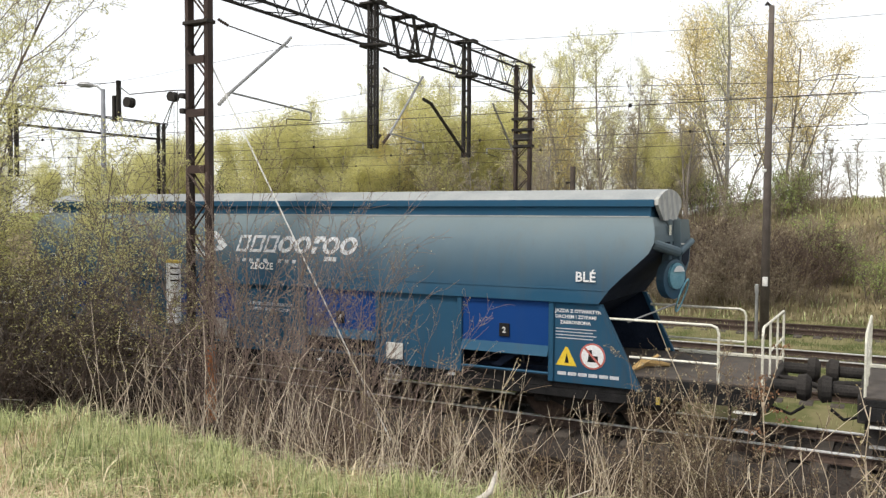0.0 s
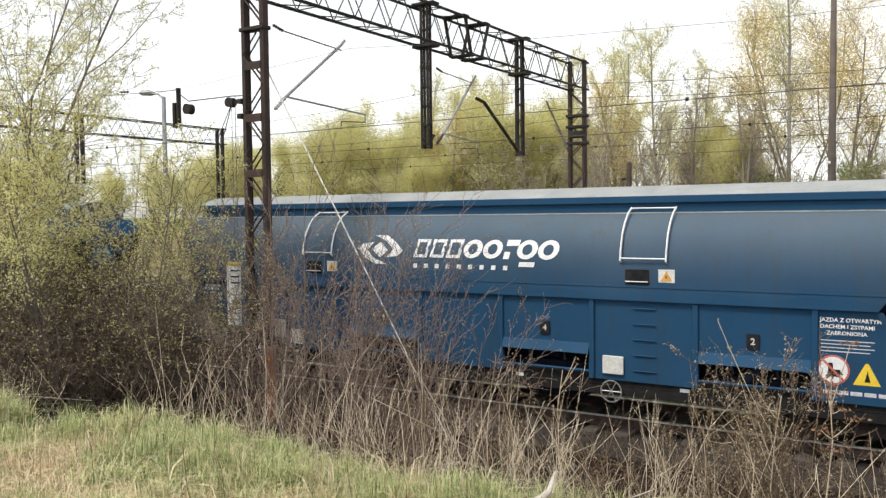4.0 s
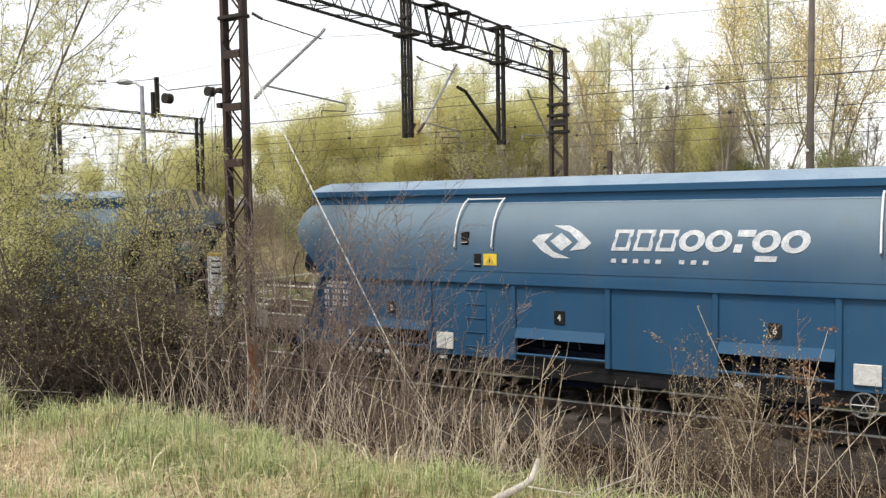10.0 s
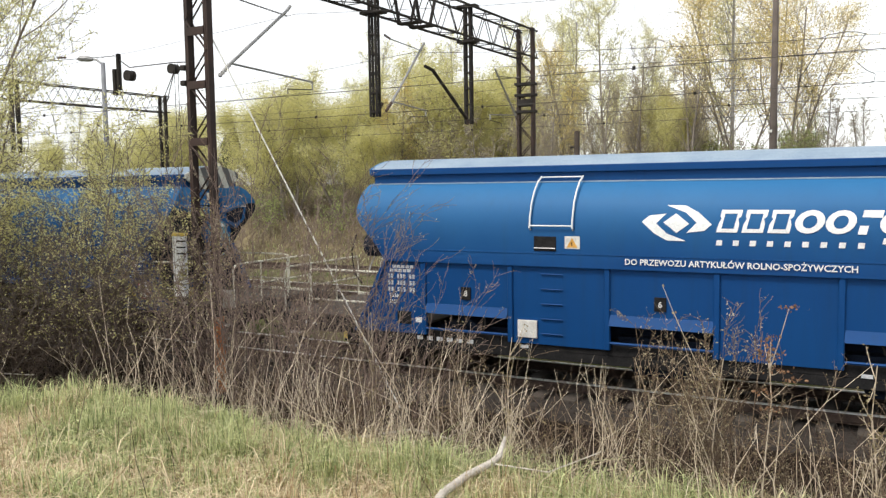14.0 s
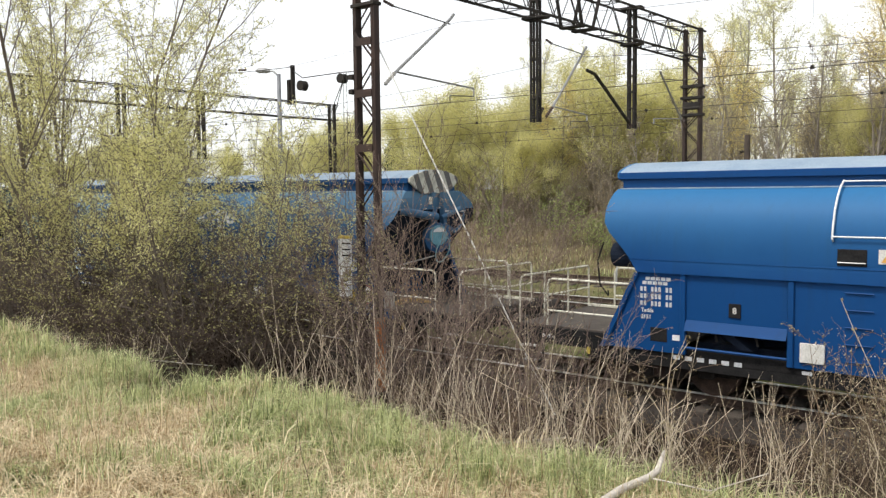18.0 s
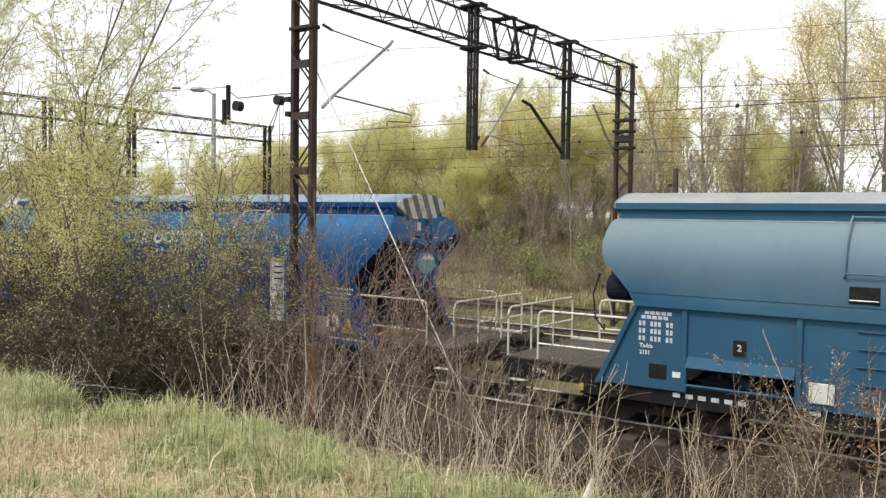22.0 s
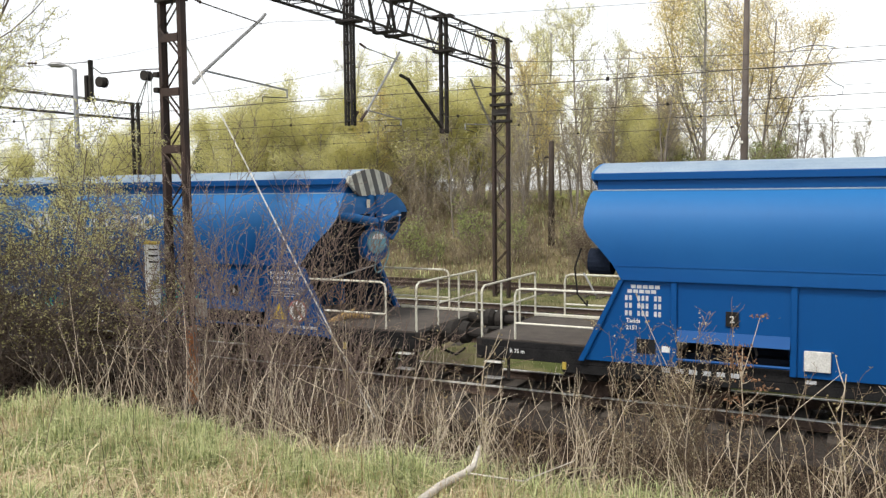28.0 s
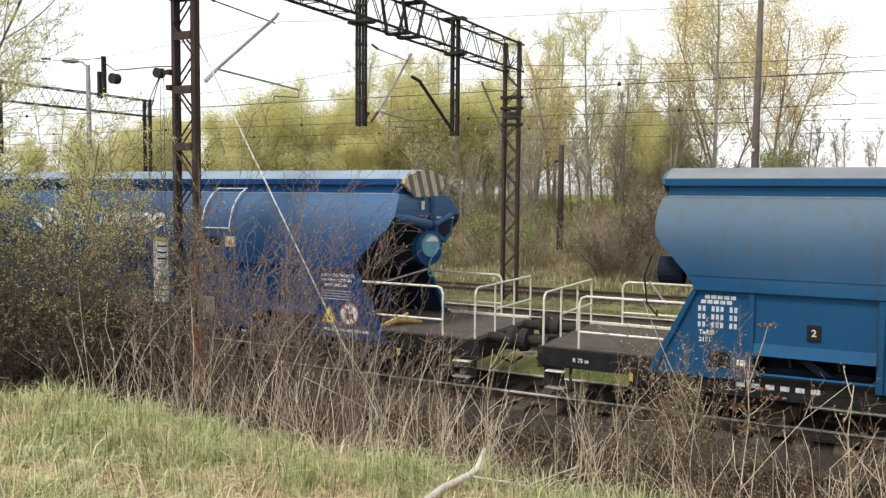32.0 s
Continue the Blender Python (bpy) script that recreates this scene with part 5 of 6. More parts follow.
# ---- overhead wires ----
def build_wires():
    for yc, zc, zm_lo, zm_hi, st in ((15.3, 5.8, 7.0, 7.62, 1), (20.4, 5.78, 6.75, 7.4, 2), (24.8, 5.82, 7.0, 7.5, 3), (30.8, 5.9, 7.1, 7.6, 4)):
        wire = tagged(new("overhead_wire"), "thin dark contact and messenger wires strung over a track", "overhead wire", "overhead wires")
        wire.location = (0, yc, zc)
        part("contact_wire", Geo().tube([(-150, 0, 0), (70, 0, 0)], 0.0075, 5), WIRE, wire)
        pts = []
        x = -152.2
        while x < 72:
            for i in range(6):
                u = i / 6 * 2 - 1
                pts.append((x + 28 * i / 6, 0, zm_lo + (zm_hi - zm_lo) * u * u - zc))
            x += 28
        part("messenger_wire", Geo().tube(pts, 0.004 if st == 1 else 0.0065, 5), WIRE, wire)
        for i in range(-8, 3):
            xx = i * 5.6 + 1.2
            u = ((xx + 12.2) % 28) / 14 - 1
            zt = zm_lo + (zm_hi - zm_lo) * u * u - zc
            d = part("dropper", Geo().tube([(xx, 0, 0), (xx, 0, zt)], 0.0025, 4), WIRE, wire)
            part("dropper_clip", Geo().box(xx - 0.03, xx + 0.03, -0.02, 0.02, -0.03, 0.04, 0.006), DARK_STEEL, d)
        if st == 2:
            for loop in (((-1.95, 5.76), (-2.12, 5.95), (-1.95, 6.2), (-1.72, 6.6), (-1.58, 6.82)), ((-1.72, 6.8), (-1.5, 6.87), (-1.26, 6.9), (-1.0, 6.88), (-0.79, 6.82)),
                         ((-0.8, 6.82), (-0.93, 6.65), (-0.84, 6.45), (-0.98, 6.25), (-0.78, 6.05), (-0.6, 5.95), (-0.62, 5.8), (-0.85, 5.76))):
                part("jumper_cable", Geo().tube([(a, 0.0, b - zc) for a, b in loop], 0.008, 5), BLACK, wire, "black looped jumper cable")
    # anchored wire with tensioning wheels beside the near post
    t = tagged(new("wire_tensioner"), "grooved tensioning wheels and plate holding an anchored wire", "tensioner")
    t.location = (-12.6, 12.3, 6.2)
    for x, z, r in ((-0.35, -0.08, 0.1), (-1.62, -0.12, 0.11)):
        g = Geo()
        for k in range(3):
            g.disc((x, -0.06 + k * 0.06, z), r * (1.0 if k != 1 else 0.85), (0, 1, 0), 0.04, 18)
        part("wheel", g, DARK_STEEL, t)
    part("plate", Geo().box(-1.97, -1.91, -0.05, 0.05, -0.4, 0.36, 0.01), DARK_STEEL, t)
    part("plate", Geo().box(-2.1, -2.02, -0.05, 0.05, -0.5, 0.05, 0.01), DARK_STEEL, t)
    part("wire", Geo().tube([(0.2, 0, 0.02), (-0.35, 0, 0.05), (-1.62, 0, 0.05), (-1.95, 0, 0.25)], 0.012, 5), WIRE, t)
    part("wire", Geo().tube([(-1.95, 0, 0.32), (-27.5, 0, 1.15)], 0.007, 5), WIRE, t)
    for x in (-0.6, -0.75):
        part("wire", Geo().tube([(-0.35, 0.03, -0.1), (x, 0.0, -0.8), (x - 0.1, 0, -1.0)], 0.01, 5), WIRE, t)
    g = Geo()
    insulator(g, (-3.6, 0, 0.42), (-3.9, 0, 0.44), 0.03, 3)
    part("insulator", g, CERAMIC, t)
    for x in (-0.12, -0.22):
        part("weight_rope", Geo().tube([(x, -0.1, 0), (x, -0.1, -5.8)], 0.008, 4), WIRE, t)


build_wires()


# ---- masts, lamps, signs ----
def build_masts():
    m = tagged(new("light_mast"), "tall slim weathered wooden-brown mast with a small box", "mast")
    m.location = (-3.74, 28.9, -0.45)
    part("pole", Geo().tube([(0, 0, 0), (0, 0, 5.5), (0.02, 0, 11.0)], [0.15, 0.12, 0.085], 12), plain("mast_grey_brown", (0.075, 0.06, 0.052), (0.13, 0.105, 0.09), 3.0, 0.85), m, "", True)
    part("top_fitting", Geo().tube([(0, 0, 10.98), (-0.12, -0.05, 11.1), (-0.16, -0.05, 11.02)], 0.05, 8), DARK_STEEL, m)
    part("cable_box", Geo().box(-0.06, 0.1, -0.24, -0.13, 1.95, 2.25, 0.015), WEATHERED_WHITE, m, "small pale cable box")
    part("cable_box", Geo().box(-0.3, -0.18, -0.16, -0.02, 1.7, 2.0, 0.015), GALV, m)
    part("conduit", Geo().tube([(-0.24, -0.08, 0), (-0.24, -0.08, 1.7)], 0.05, 8), GALV, m)
    part("lamp_fitting", Geo().box(-0.16, -0.02, -0.14, -0.04, 5.65, 5.75, 0.02), WEATHERED_WHITE, m)
    lamp = tagged(new("street_lamp"), "grey concrete lamp post with a cobra-head lantern", "street lamp")
    lamp.location = (-34.2, 28.0, -0.5)
    part("pole", Geo().tube([(0, 0, 0), (0, 0, 10.3)], [0.16, 0.1], 10), plain("lamp_grey", (0.15, 0.16, 0.175), (0.24, 0.25, 0.27), 3.0, 0.7), lamp, "", True)
    part("arm", Geo().tube([(0, 0, 10.2), (-0.3, -0.1, 10.45), (-0.6, -0.2, 10.5)], 0.05, 8), GALV, lamp)
    part("lantern", Geo().tube([(-0.5, -0.17, 10.48), (-0.75, -0.25, 10.52), (-1.15, -0.38, 10.55), (-1.3, -0.43, 10.53)], [0.08, 0.15, 0.13, 0.05], 10), GALV, lamp)
    post = tagged(new("distance_post"), "white ribbed concrete marker post with a yellow top", "marker post")
    post.location = (-11.93, 11.2, -0.35)
    part("body", Geo().box(-0.02, 0.26, -0.06, 0.06, 2.05, 3.2, 0.015), WHITE, post)
    part("stem", Geo().box(0.06, 0.18, -0.04, 0.04, -0.3, 2.06, 0.01), DARK_STEEL, post)
    part("cap", Geo().box(-0.03, 0.27, -0.07, 0.07, 3.18, 3.25, 0.015), OCHRE, post, "dull yellow cap")
    for i in range(11):
        z = 3.08 - i * 0.115
        part("tick", Geo().box(0.1, 0.268, -0.068, 0.0, z, z + 0.03, 0.002), DARK_STEEL if i < 3 else CONCRETE, post)
    far = tagged(new("utility_pole"), "dark weathered utility pole among the trees", "pole")
    far.location = (-14.2, 39.5, 1.0)
    part("pole", Geo().tube([(0, 0, 0), (0, 0, 5.2)], [0.17, 0.13], 10), TWIG, far, "", True)
    part("crossarm", Geo().bar((-0.35, 0, 4.4), (0.1, 0, 4.4), 0.08), DARK_STEEL, far)
    box = tagged(new("cable_marker"), "small weathered pale plate on a thin stake", "marker")
    box.location = (-11.4, 12.0, -0.4)
    part("plate", Geo().box(-0.14, 0.14, -0.02, 0.02, 1.8, 2.15, 0.01), CONCRETE, box)
    part("stake", Geo().box(-0.025, 0.025, 0.022, 0.05, -0.3, 2.1, 0.005), DARK_STEEL, box)


build_masts()


# ---- vegetation ----
SLOPE_STRAW = leaf_mat("brown_straw", (0.19, 0.15, 0.09), (0.4, 0.34, 0.21), 0.3)
def np_mesh(name, verts, faces, mats):
    """Mesh from arrays: verts (n, 3) and faces (m, k)."""
    me = bpy.data.meshes.new(name)
    verts = np.asarray(verts, dtype=np.float32)
    faces = np.asarray(faces, dtype=np.int32)
    k = faces.shape[1]
    me.vertices.add(len(verts))
    me.vertices.foreach_set("co", verts.ravel())
    me.loops.add(faces.size)
    me.loops.foreach_set("vertex_index", faces.ravel())
    me.polygons.add(len(faces))
    me.polygons.foreach_set("loop_start", np.arange(0, faces.size, k, dtype=np.int32))
    me.update(calc_edges=True)
    me.validate()
    for m in mats:
        me.materials.append(m)
    return me


def strands(points, radii, sides=3):
    """Thin tubes for arrays of points (n, k, 3) and radii (n, k)."""
    p = np.asarray(points, dtype=np.float64)
    r = np.asarray(radii, dtype=np.float64)
    n, k, _ = p.shape
    d = p[:, -1] - p[:, 0]
    d /= np.linalg.norm(d, axis=1, keepdims=True) + 1e-9
    ref = np.where(np.abs(d[:, 2:3]) > 0.9, np.array([[1.0, 0, 0]]), np.array([[0, 0, 1.0]]))
    a = np.cross(d, ref)
    a /= np.linalg.norm(a, axis=1, keepdims=True) + 1e-9
    b = np.cross(a, d)
    ang = np.arange(sides) * 2 * np.pi / sides
    off = a[:, None, None, :] * np.cos(ang)[None, None, :, None] + b[:, None, None, :] * np.sin(ang)[None, None, :, None]
    v = p[:, :, None, :] + off * r[:, :, None, None]
    base = (np.arange(n) * k * sides)[:, None, None]
    i = (np.arange(k - 1) * sides)[None, :, None]
    s = np.arange(sides)[None, None, :]
    s2 = (s + 1) % sides
    f = np.stack(np.broadcast_arrays(base + i + s, base + i + s2, base + i + sides + s2, base + i + sides + s), axis=-1).reshape(-1, 4)
    return v.reshape(-1, 3), f


def leaf_quads(rng, centers, size, droop=0.0, narrow=0.5):
    n = len(centers)
    a = rng.normal(size=(n, 3))
    a[:, 2] -= droop
    a /= np.linalg.norm(a, axis=1, keepdims=True)
    b = np.cross(a, rng.normal(size=(n, 3)))
    b /= np.linalg.norm(b, axis=1, keepdims=True)
    s = size * rng.uniform(0.6, 1.3, size=(n, 1))
    c = np.asarray(centers)
    v = np.stack([c, c + a * s * 0.5 + b * s * narrow * 0.5, c + a * s, c + a * s * 0.5 - b * s * narrow * 0.5], axis=1).reshape(-1, 3)
    f = np.arange(4 * n).reshape(-1, 4)
    return v, f


def join(*vf):
    vs, fs, n = [], [], 0
    for v, f in vf:
        vs.append(v)
        fs.append(f + n)
        n += len(v)
    return np.concatenate(vs), np.concatenate(fs)


class Plant:
    """Grows branches by rule; keeps them as point rows and notes where leaves sit."""

    def __init__(self, seed):
        self.rng = np.random.default_rng(seed)
        self.rows, self.rad, self.tips = [], [], []

    def branch(self, p, d, length, r, level, spec):
        rng = self.rng
        k = 6
        pts, dd = [np.array(p, float)], np.array(d, float)
        up = spec["up"][level]
        for i in range(k - 1):
            dd = dd + rng.normal(size=3) * spec["wob"][level] + np.array([0, 0, up])
            dd /= np.linalg.norm(dd)
            pts.append(pts[-1] + dd * length / (k - 1))
        pts = np.array(pts)
        last = level == len(spec["kids"])
        rad = r * np.linspace(1, 0.35 if not last else 0.25, k)
        self.rows.append(pts)
        self.rad.append(rad)
        if last or level >= spec.get("leafy", 99):
            self.tips.append(pts)
        if last:
            return
        for j in range(spec["kids"][level]):
            t = spec["from"][level] + (1 - spec["from"][level]) * (j + rng.uniform(0, 1)) / spec["kids"][level]
            i = min(int(t * (k - 1)), k - 2)
            u = t * (k - 1) - i
            q = pts[i] * (1 - u) + pts[i + 1] * u
            ax = pts[i + 1] - pts[i]
            ax /= np.linalg.norm(ax)
            side = np.cross(ax, rng.normal(size=3))
            side /= np.linalg.norm(side)
            ang = np.radians(spec["ang"][level] * rng.uniform(0.7, 1.3))
            nd = ax * np.cos(ang) + side * np.sin(ang)
            ln = length * spec["len"][level] * rng.uniform(0.6, 1.2) * (1.15 - 0.6 * t if level == 0 else 1)
            self.branch(q, nd, ln, rad[i] * spec["thin"][level], level + 1, spec)

    def wood(self, sides=4, floor=0.0):
        return strands(np.array(self.rows), np.maximum(np.array(self.rad), floor), sides)

    def leaves(self, per, size, spread, droop=0.0, narrow=0.5, lowest=-99.0):
        t = np.array(self.tips)
        n = len(t)
        idx = self.rng.integers(0, n, n * per)
        u = self.rng.uniform(0.15, 1, n * per) * 4.999
        i = u.astype(int)
        w = (u - i)[:, None]
        c = t[idx, i] * (1 - w) + t[idx, i + 1] * w + self.rng.normal(size=(n * per, 3)) * spread
        c = c[c[:, 2] > lowest + self.rng.normal(size=len(c)) * 0.4]
        return leaf_quads(self.rng, c, size, droop, narrow)


def tree_thing(name, label, category, group, plant, bark, leaf, leafargs, sides=4, floor=0.0):
    root = tagged(new(name), label, category, group)
    part("trunk", np_mesh("trunk", *plant.wood(sides, floor), [bark]), bark, root)
    if leaf:
        tagged(part("crown", np_mesh("crown", *plant.leaves(*leafargs), [leaf]), leaf, root), kind="stuff")
    return root


WILLOW_SPEC = dict(kids=[11, 6, 5], up=[0.1, 0.08, 0.05, 0.02], wob=[0.07, 0.13, 0.18, 0.2], ang=[38, 40, 45], len=[0.5, 0.5, 0.5], thin=[0.5, 0.5, 0.5], leafy=2)
WILLOW_SPEC["from"] = [0.2, 0.2, 0.15]
BIRCH_SPEC = dict(kids=[20, 6, 4], up=[0.12, 0.1, 0.02, -0.03], wob=[0.04, 0.1, 0.16, 0.2], ang=[42, 38, 45], len=[0.3, 0.42, 0.5], thin=[0.36, 0.5, 0.5], leafy=2)
BIRCH_SPEC["from"] = [0.2, 0.2, 0.15]
POPLAR_SPEC = dict(kids=[22, 6, 4], up=[0.1, 0.12, 0.06, 0.04], wob=[0.03, 0.09, 0.15, 0.18], ang=[46, 36, 42], len=[0.3, 0.42, 0.5], thin=[0.35, 0.5, 0.5], leafy=2)
POPLAR_SPEC["from"] = [0.18, 0.2, 0.15]
SHRUB_SPEC = dict(kids=[7, 5], up=[0.08, 0.06, 0.02], wob=[0.09, 0.16, 0.2], ang=[35, 42], len=[0.5, 0.5], thin=[0.55, 0.55], leafy=1)
SHRUB_SPEC["from"] = [0.25, 0.15]


def grown(seed, spec, height, radius, stems=1, lean=0.08, base=0.15):
    p = Plant(seed)
    for i in range(stems):
        a = 2 * math.pi * i / stems + p.rng.uniform(-0.5, 0.5)
        l = lean * p.rng.uniform(0.5, 1.3)
        p.branch((base * math.cos(a), base * math.sin(a), -0.25), (l * math.cos(a), l * math.sin(a), 1.0), height * p.rng.uniform(0.75, 1.05), radius * p.rng.uniform(0.7, 1.1), 0, spec)
    return p


def place_trees():
    T = {}
    T["willow"] = tree_thing("willow_tree", "rounded willow tree in fresh yellow-green leaf", "tree", "trees behind the tracks", grown(11, WILLOW_SPEC, 7.2, 0.12, 4, 0.3, 0.4), BARK_FAR, LEAF_WILLOW, (40, 0.105, 0.3), 4, 0.007)
    T["willow_b"] = tree_thing("willow_tree", "broad willow tree in fresh yellow-green leaf", "tree", "trees behind the tracks", grown(12, WILLOW_SPEC, 7.8, 0.11, 5, 0.22, 0.4), BARK_FAR, LEAF_WILLOW, (32, 0.1, 0.32), 4, 0.007)
    T["birch"] = tree_thing("birch_tree", "slender birch tree with sparse young leaves", "tree", "trees behind the tracks", grown(13, BIRCH_SPEC, 11.5, 0.16, 1), BIRCH, LEAF_BIRCH, (12, 0.095, 0.16), 4, 0.009)
    T["birch_b"] = tree_thing("birch_tree", "forked birch tree with sparse golden leaves", "tree", "trees behind the tracks", grown(14, BIRCH_SPEC, 10.5, 0.15, 2, 0.2), BARK_FAR, LEAF_GOLD, (12, 0.095, 0.17), 4, 0.009)
    T["poplar"] = tree_thing("poplar_tree", "upright poplar tree with thin yellow-green leaves", "tree", "trees behind the tracks", grown(15, POPLAR_SPEC, 13.5, 0.17, 1), BARK_FAR, LEAF_BIRCH, (14, 0.1, 0.18), 4, 0.009)
    T["bigbirch"] = tree_thing("birch_tree", "wide birch tree with bare limbs and golden catkins", "tree", "trees behind the tracks", grown(16, dict(WILLOW_SPEC, kids=[10, 6, 4], len=[0.42, 0.5, 0.5]), 10.5, 0.09, 3, 0.3, 0.3), BARK_FAR, LEAF_GOLD, (30, 0.085, 0.38), 4, 0.009)
    T["bare"] = tree_thing("bare_tree", "leafless young tree with brown twigs", "tree", "trees behind the tracks", grown(17, BIRCH_SPEC, 8.0, 0.1, 2, 0.25), BARK_FAR, PALE_BUD, (5, 0.07, 0.08), 4, 0.007)
    T["pine"] = tree_thing("pine_tree", "dark green pine tree far off", "tree", "trees behind the tracks", grown(18, BIRCH_SPEC, 9.0, 0.2, 1), BARK, LEAF_PINE, (30, 0.3, 0.14), 4, 0.009)
    T["thicket"] = tree_thing("bare_shrub", "leafless brown shrub on the slope", "shrub", "shrubs on the slope", grown(19, SHRUB_SPEC, 3.4, 0.03, 8, 0.45, 0.5), HAZE_TWIG, PALE_BUD, (2, 0.09, 0.08), 3, 0.009)
    T["sapling"] = tree_thing("green_sapling", "small sapling in bright green leaf", "shrub", "shrubs on the slope", grown(20, SHRUB_SPEC, 2.6, 0.03, 5, 0.3, 0.2), BARK, LEAF_GREEN, (5, 0.11, 0.1), 3, 0.01)
    T["brownbush"] = tree_thing("brown_shrub", "dense dark red-brown leafless shrub on the slope", "shrub", "shrubs on the slope", grown(21, dict(SHRUB_SPEC, kids=[9, 6]), 2.6, 0.022, 16, 0.6, 0.7), BROWNTWIG, BUD, (1, 0.06, 0.08), 3, 0.008)
    used = set()
    rnd = random.Random(3)

    def put(kind, x, y, s=1.0):
        m = pose(x, y, ground_z(x, y) - 0.1, 0, 0, rnd.uniform(0, 360))
        if kind not in used:
            used.add(kind)
            o = T[kind]
            o.scale = (s, s, s)
            o.location, o.rotation_euler = m.translation, m.to_euler()
        else:
            o = copy_thing(T[kind], m)
            o.scale = (s, s, s)
    for kind, x, y, s in (("willow", -35.9, 42, 1.0), ("willow_b", -33.4, 41, 0.95), ("willow", -30.2, 42, 0.95), ("willow_b", -24.5, 53, 0.95), ("willow", -22.6, 50, 0.6),
                          ("birch", -31.0, 46, 0.85), ("poplar", -27.6, 46, 0.8), ("birch", -26.0, 48, 0.85), ("willow_b", -24.4, 44, 1.0), ("poplar", -24.2, 55, 1.0), ("poplar", -22.2, 56, 0.98),
                          ("willow", -21.8, 46, 0.9), ("birch_b", -27.0, 43, 0.75), ("willow", -27.4, 42, 0.75),
                          ("poplar", -15.8, 50, 0.95), ("birch", -14.4, 52, 0.85), ("birch_b", -18.6, 50, 0.9), ("birch", -19.8, 53, 1.0), ("willow", -11.0, 46, 0.62), ("bare", -12.8, 45, 1.0),
                          ("bigbirch", -7.6, 46, 1.08), ("bigbirch", -5.4, 47.5, 0.95), ("birch", -7.9, 45, 0.95), ("bare", -3.6, 50, 0.55), ("bare", -9.6, 44, 0.9),
                          ("bare", -2.2, 54, 0.5), ("bare", -0.6, 56, 0.45), ("birch", 3.5, 52, 0.9), ("bigbirch", 7.5, 50, 0.9),
                          ("pine", -66, 70, 0.75), ("pine", -63, 72, 0.7), ("pine", -69, 69, 0.7), ("pine", -60, 74, 0.6),
                          ("bare", -16.4, 41, 0.85), ("bare", -20.0, 40.5, 0.8), ("bare", -23.0, 42, 0.85), ("bare", -14.2, 43, 0.9), ("bare", -18.0, 43, 1.0)):
        put(kind, x, y, s)
    # tree rows to the far left and behind
    for i in range(34):
        x = -47.5 - i * 3.4 + rnd.uniform(-1.5, 1.5)
        put(rnd.choice(("willow", "willow_b", "birch", "willow")), x, 45 + rnd.uniform(-3, 9), rnd.uniform(0.62, 0.85))
    for i in range(26):
        x = -42 + i * 1.15 + rnd.uniform(-0.8, 0.8)
        put(rnd.choice(("birch", "willow_b", "birch_b", "poplar", "birch")), x, 58 + rnd.uniform(-3, 8), rnd.uniform(0.5, 0.75))
    # scrub along the slope
    for i in range(120):
        x = rnd.uniform(-46, -11) if i < 75 else rnd.uniform(-11.5, -4.5)
        y = rnd.uniform(35.8, 48) if i < 75 else rnd.uniform(35.6, 39.5)
        put("thicket", x, y, rnd.uniform(0.45, 0.9) * (0.75 if y < 37.5 else 1.0))
    for i in range(26):
        put("thicket", rnd.uniform(-4.5, 7), rnd.uniform(36, 46), rnd.uniform(0.35, 0.6))
    for i in range(26):
        put("brownbush", -10.4 + i * 0.29 + rnd.uniform(-0.4, 0.4), 36.6 + 4.2 * (i * 0.381 % 1.0), rnd.uniform(0.55, 1.0))
    for x, y, s in ((-2.2, 38.5, 0.9), (-0.8, 37.2, 0.8), (0.4, 40.0, 1.0), (-3.2, 40.5, 0.9), (1.8, 38.4, 0.8)):
        put("sapling", x, y, s)
    for i in range(22):
        put(rnd.choice(("sapling", "thicket", "sapling")), rnd.uniform(-13, -3), rnd.uniform(42, 50), rnd.uniform(0.5, 0.95))
    for x, y, s in ((-13.6, 47, 0.5), (-11.2, 49, 0.55), (-9.4, 48, 0.5), (-5.0, 50, 0.42), (-12.2, 53, 0.6)):
        put("birch_b", x, y, s)
    for x, y, s in ((-15.5, 37.5, 1.0), (-17.8, 38, 1.1), (-21, 37, 1.0), (-24, 39, 1.2), (-10, 40, 0.9), (-28, 38, 1.1), (-33, 38, 1.2), (-13, 39, 0.7), (-19.4, 36.6, 0.7)):
        put("sapling", x, y, s)


place_trees()


# ---- willows and bushes on the near bank ----
NEAR_WILLOW = dict(kids=[11, 6, 4], up=[0.06, 0.06, 0.03, 0.0], wob=[0.05, 0.1, 0.16, 0.2], ang=[32, 38, 46], len=[0.4, 0.45, 0.45], thin=[0.45, 0.5, 0.55], leafy=2)
NEAR_WILLOW["from"] = [0.22, 0.15, 0.1]


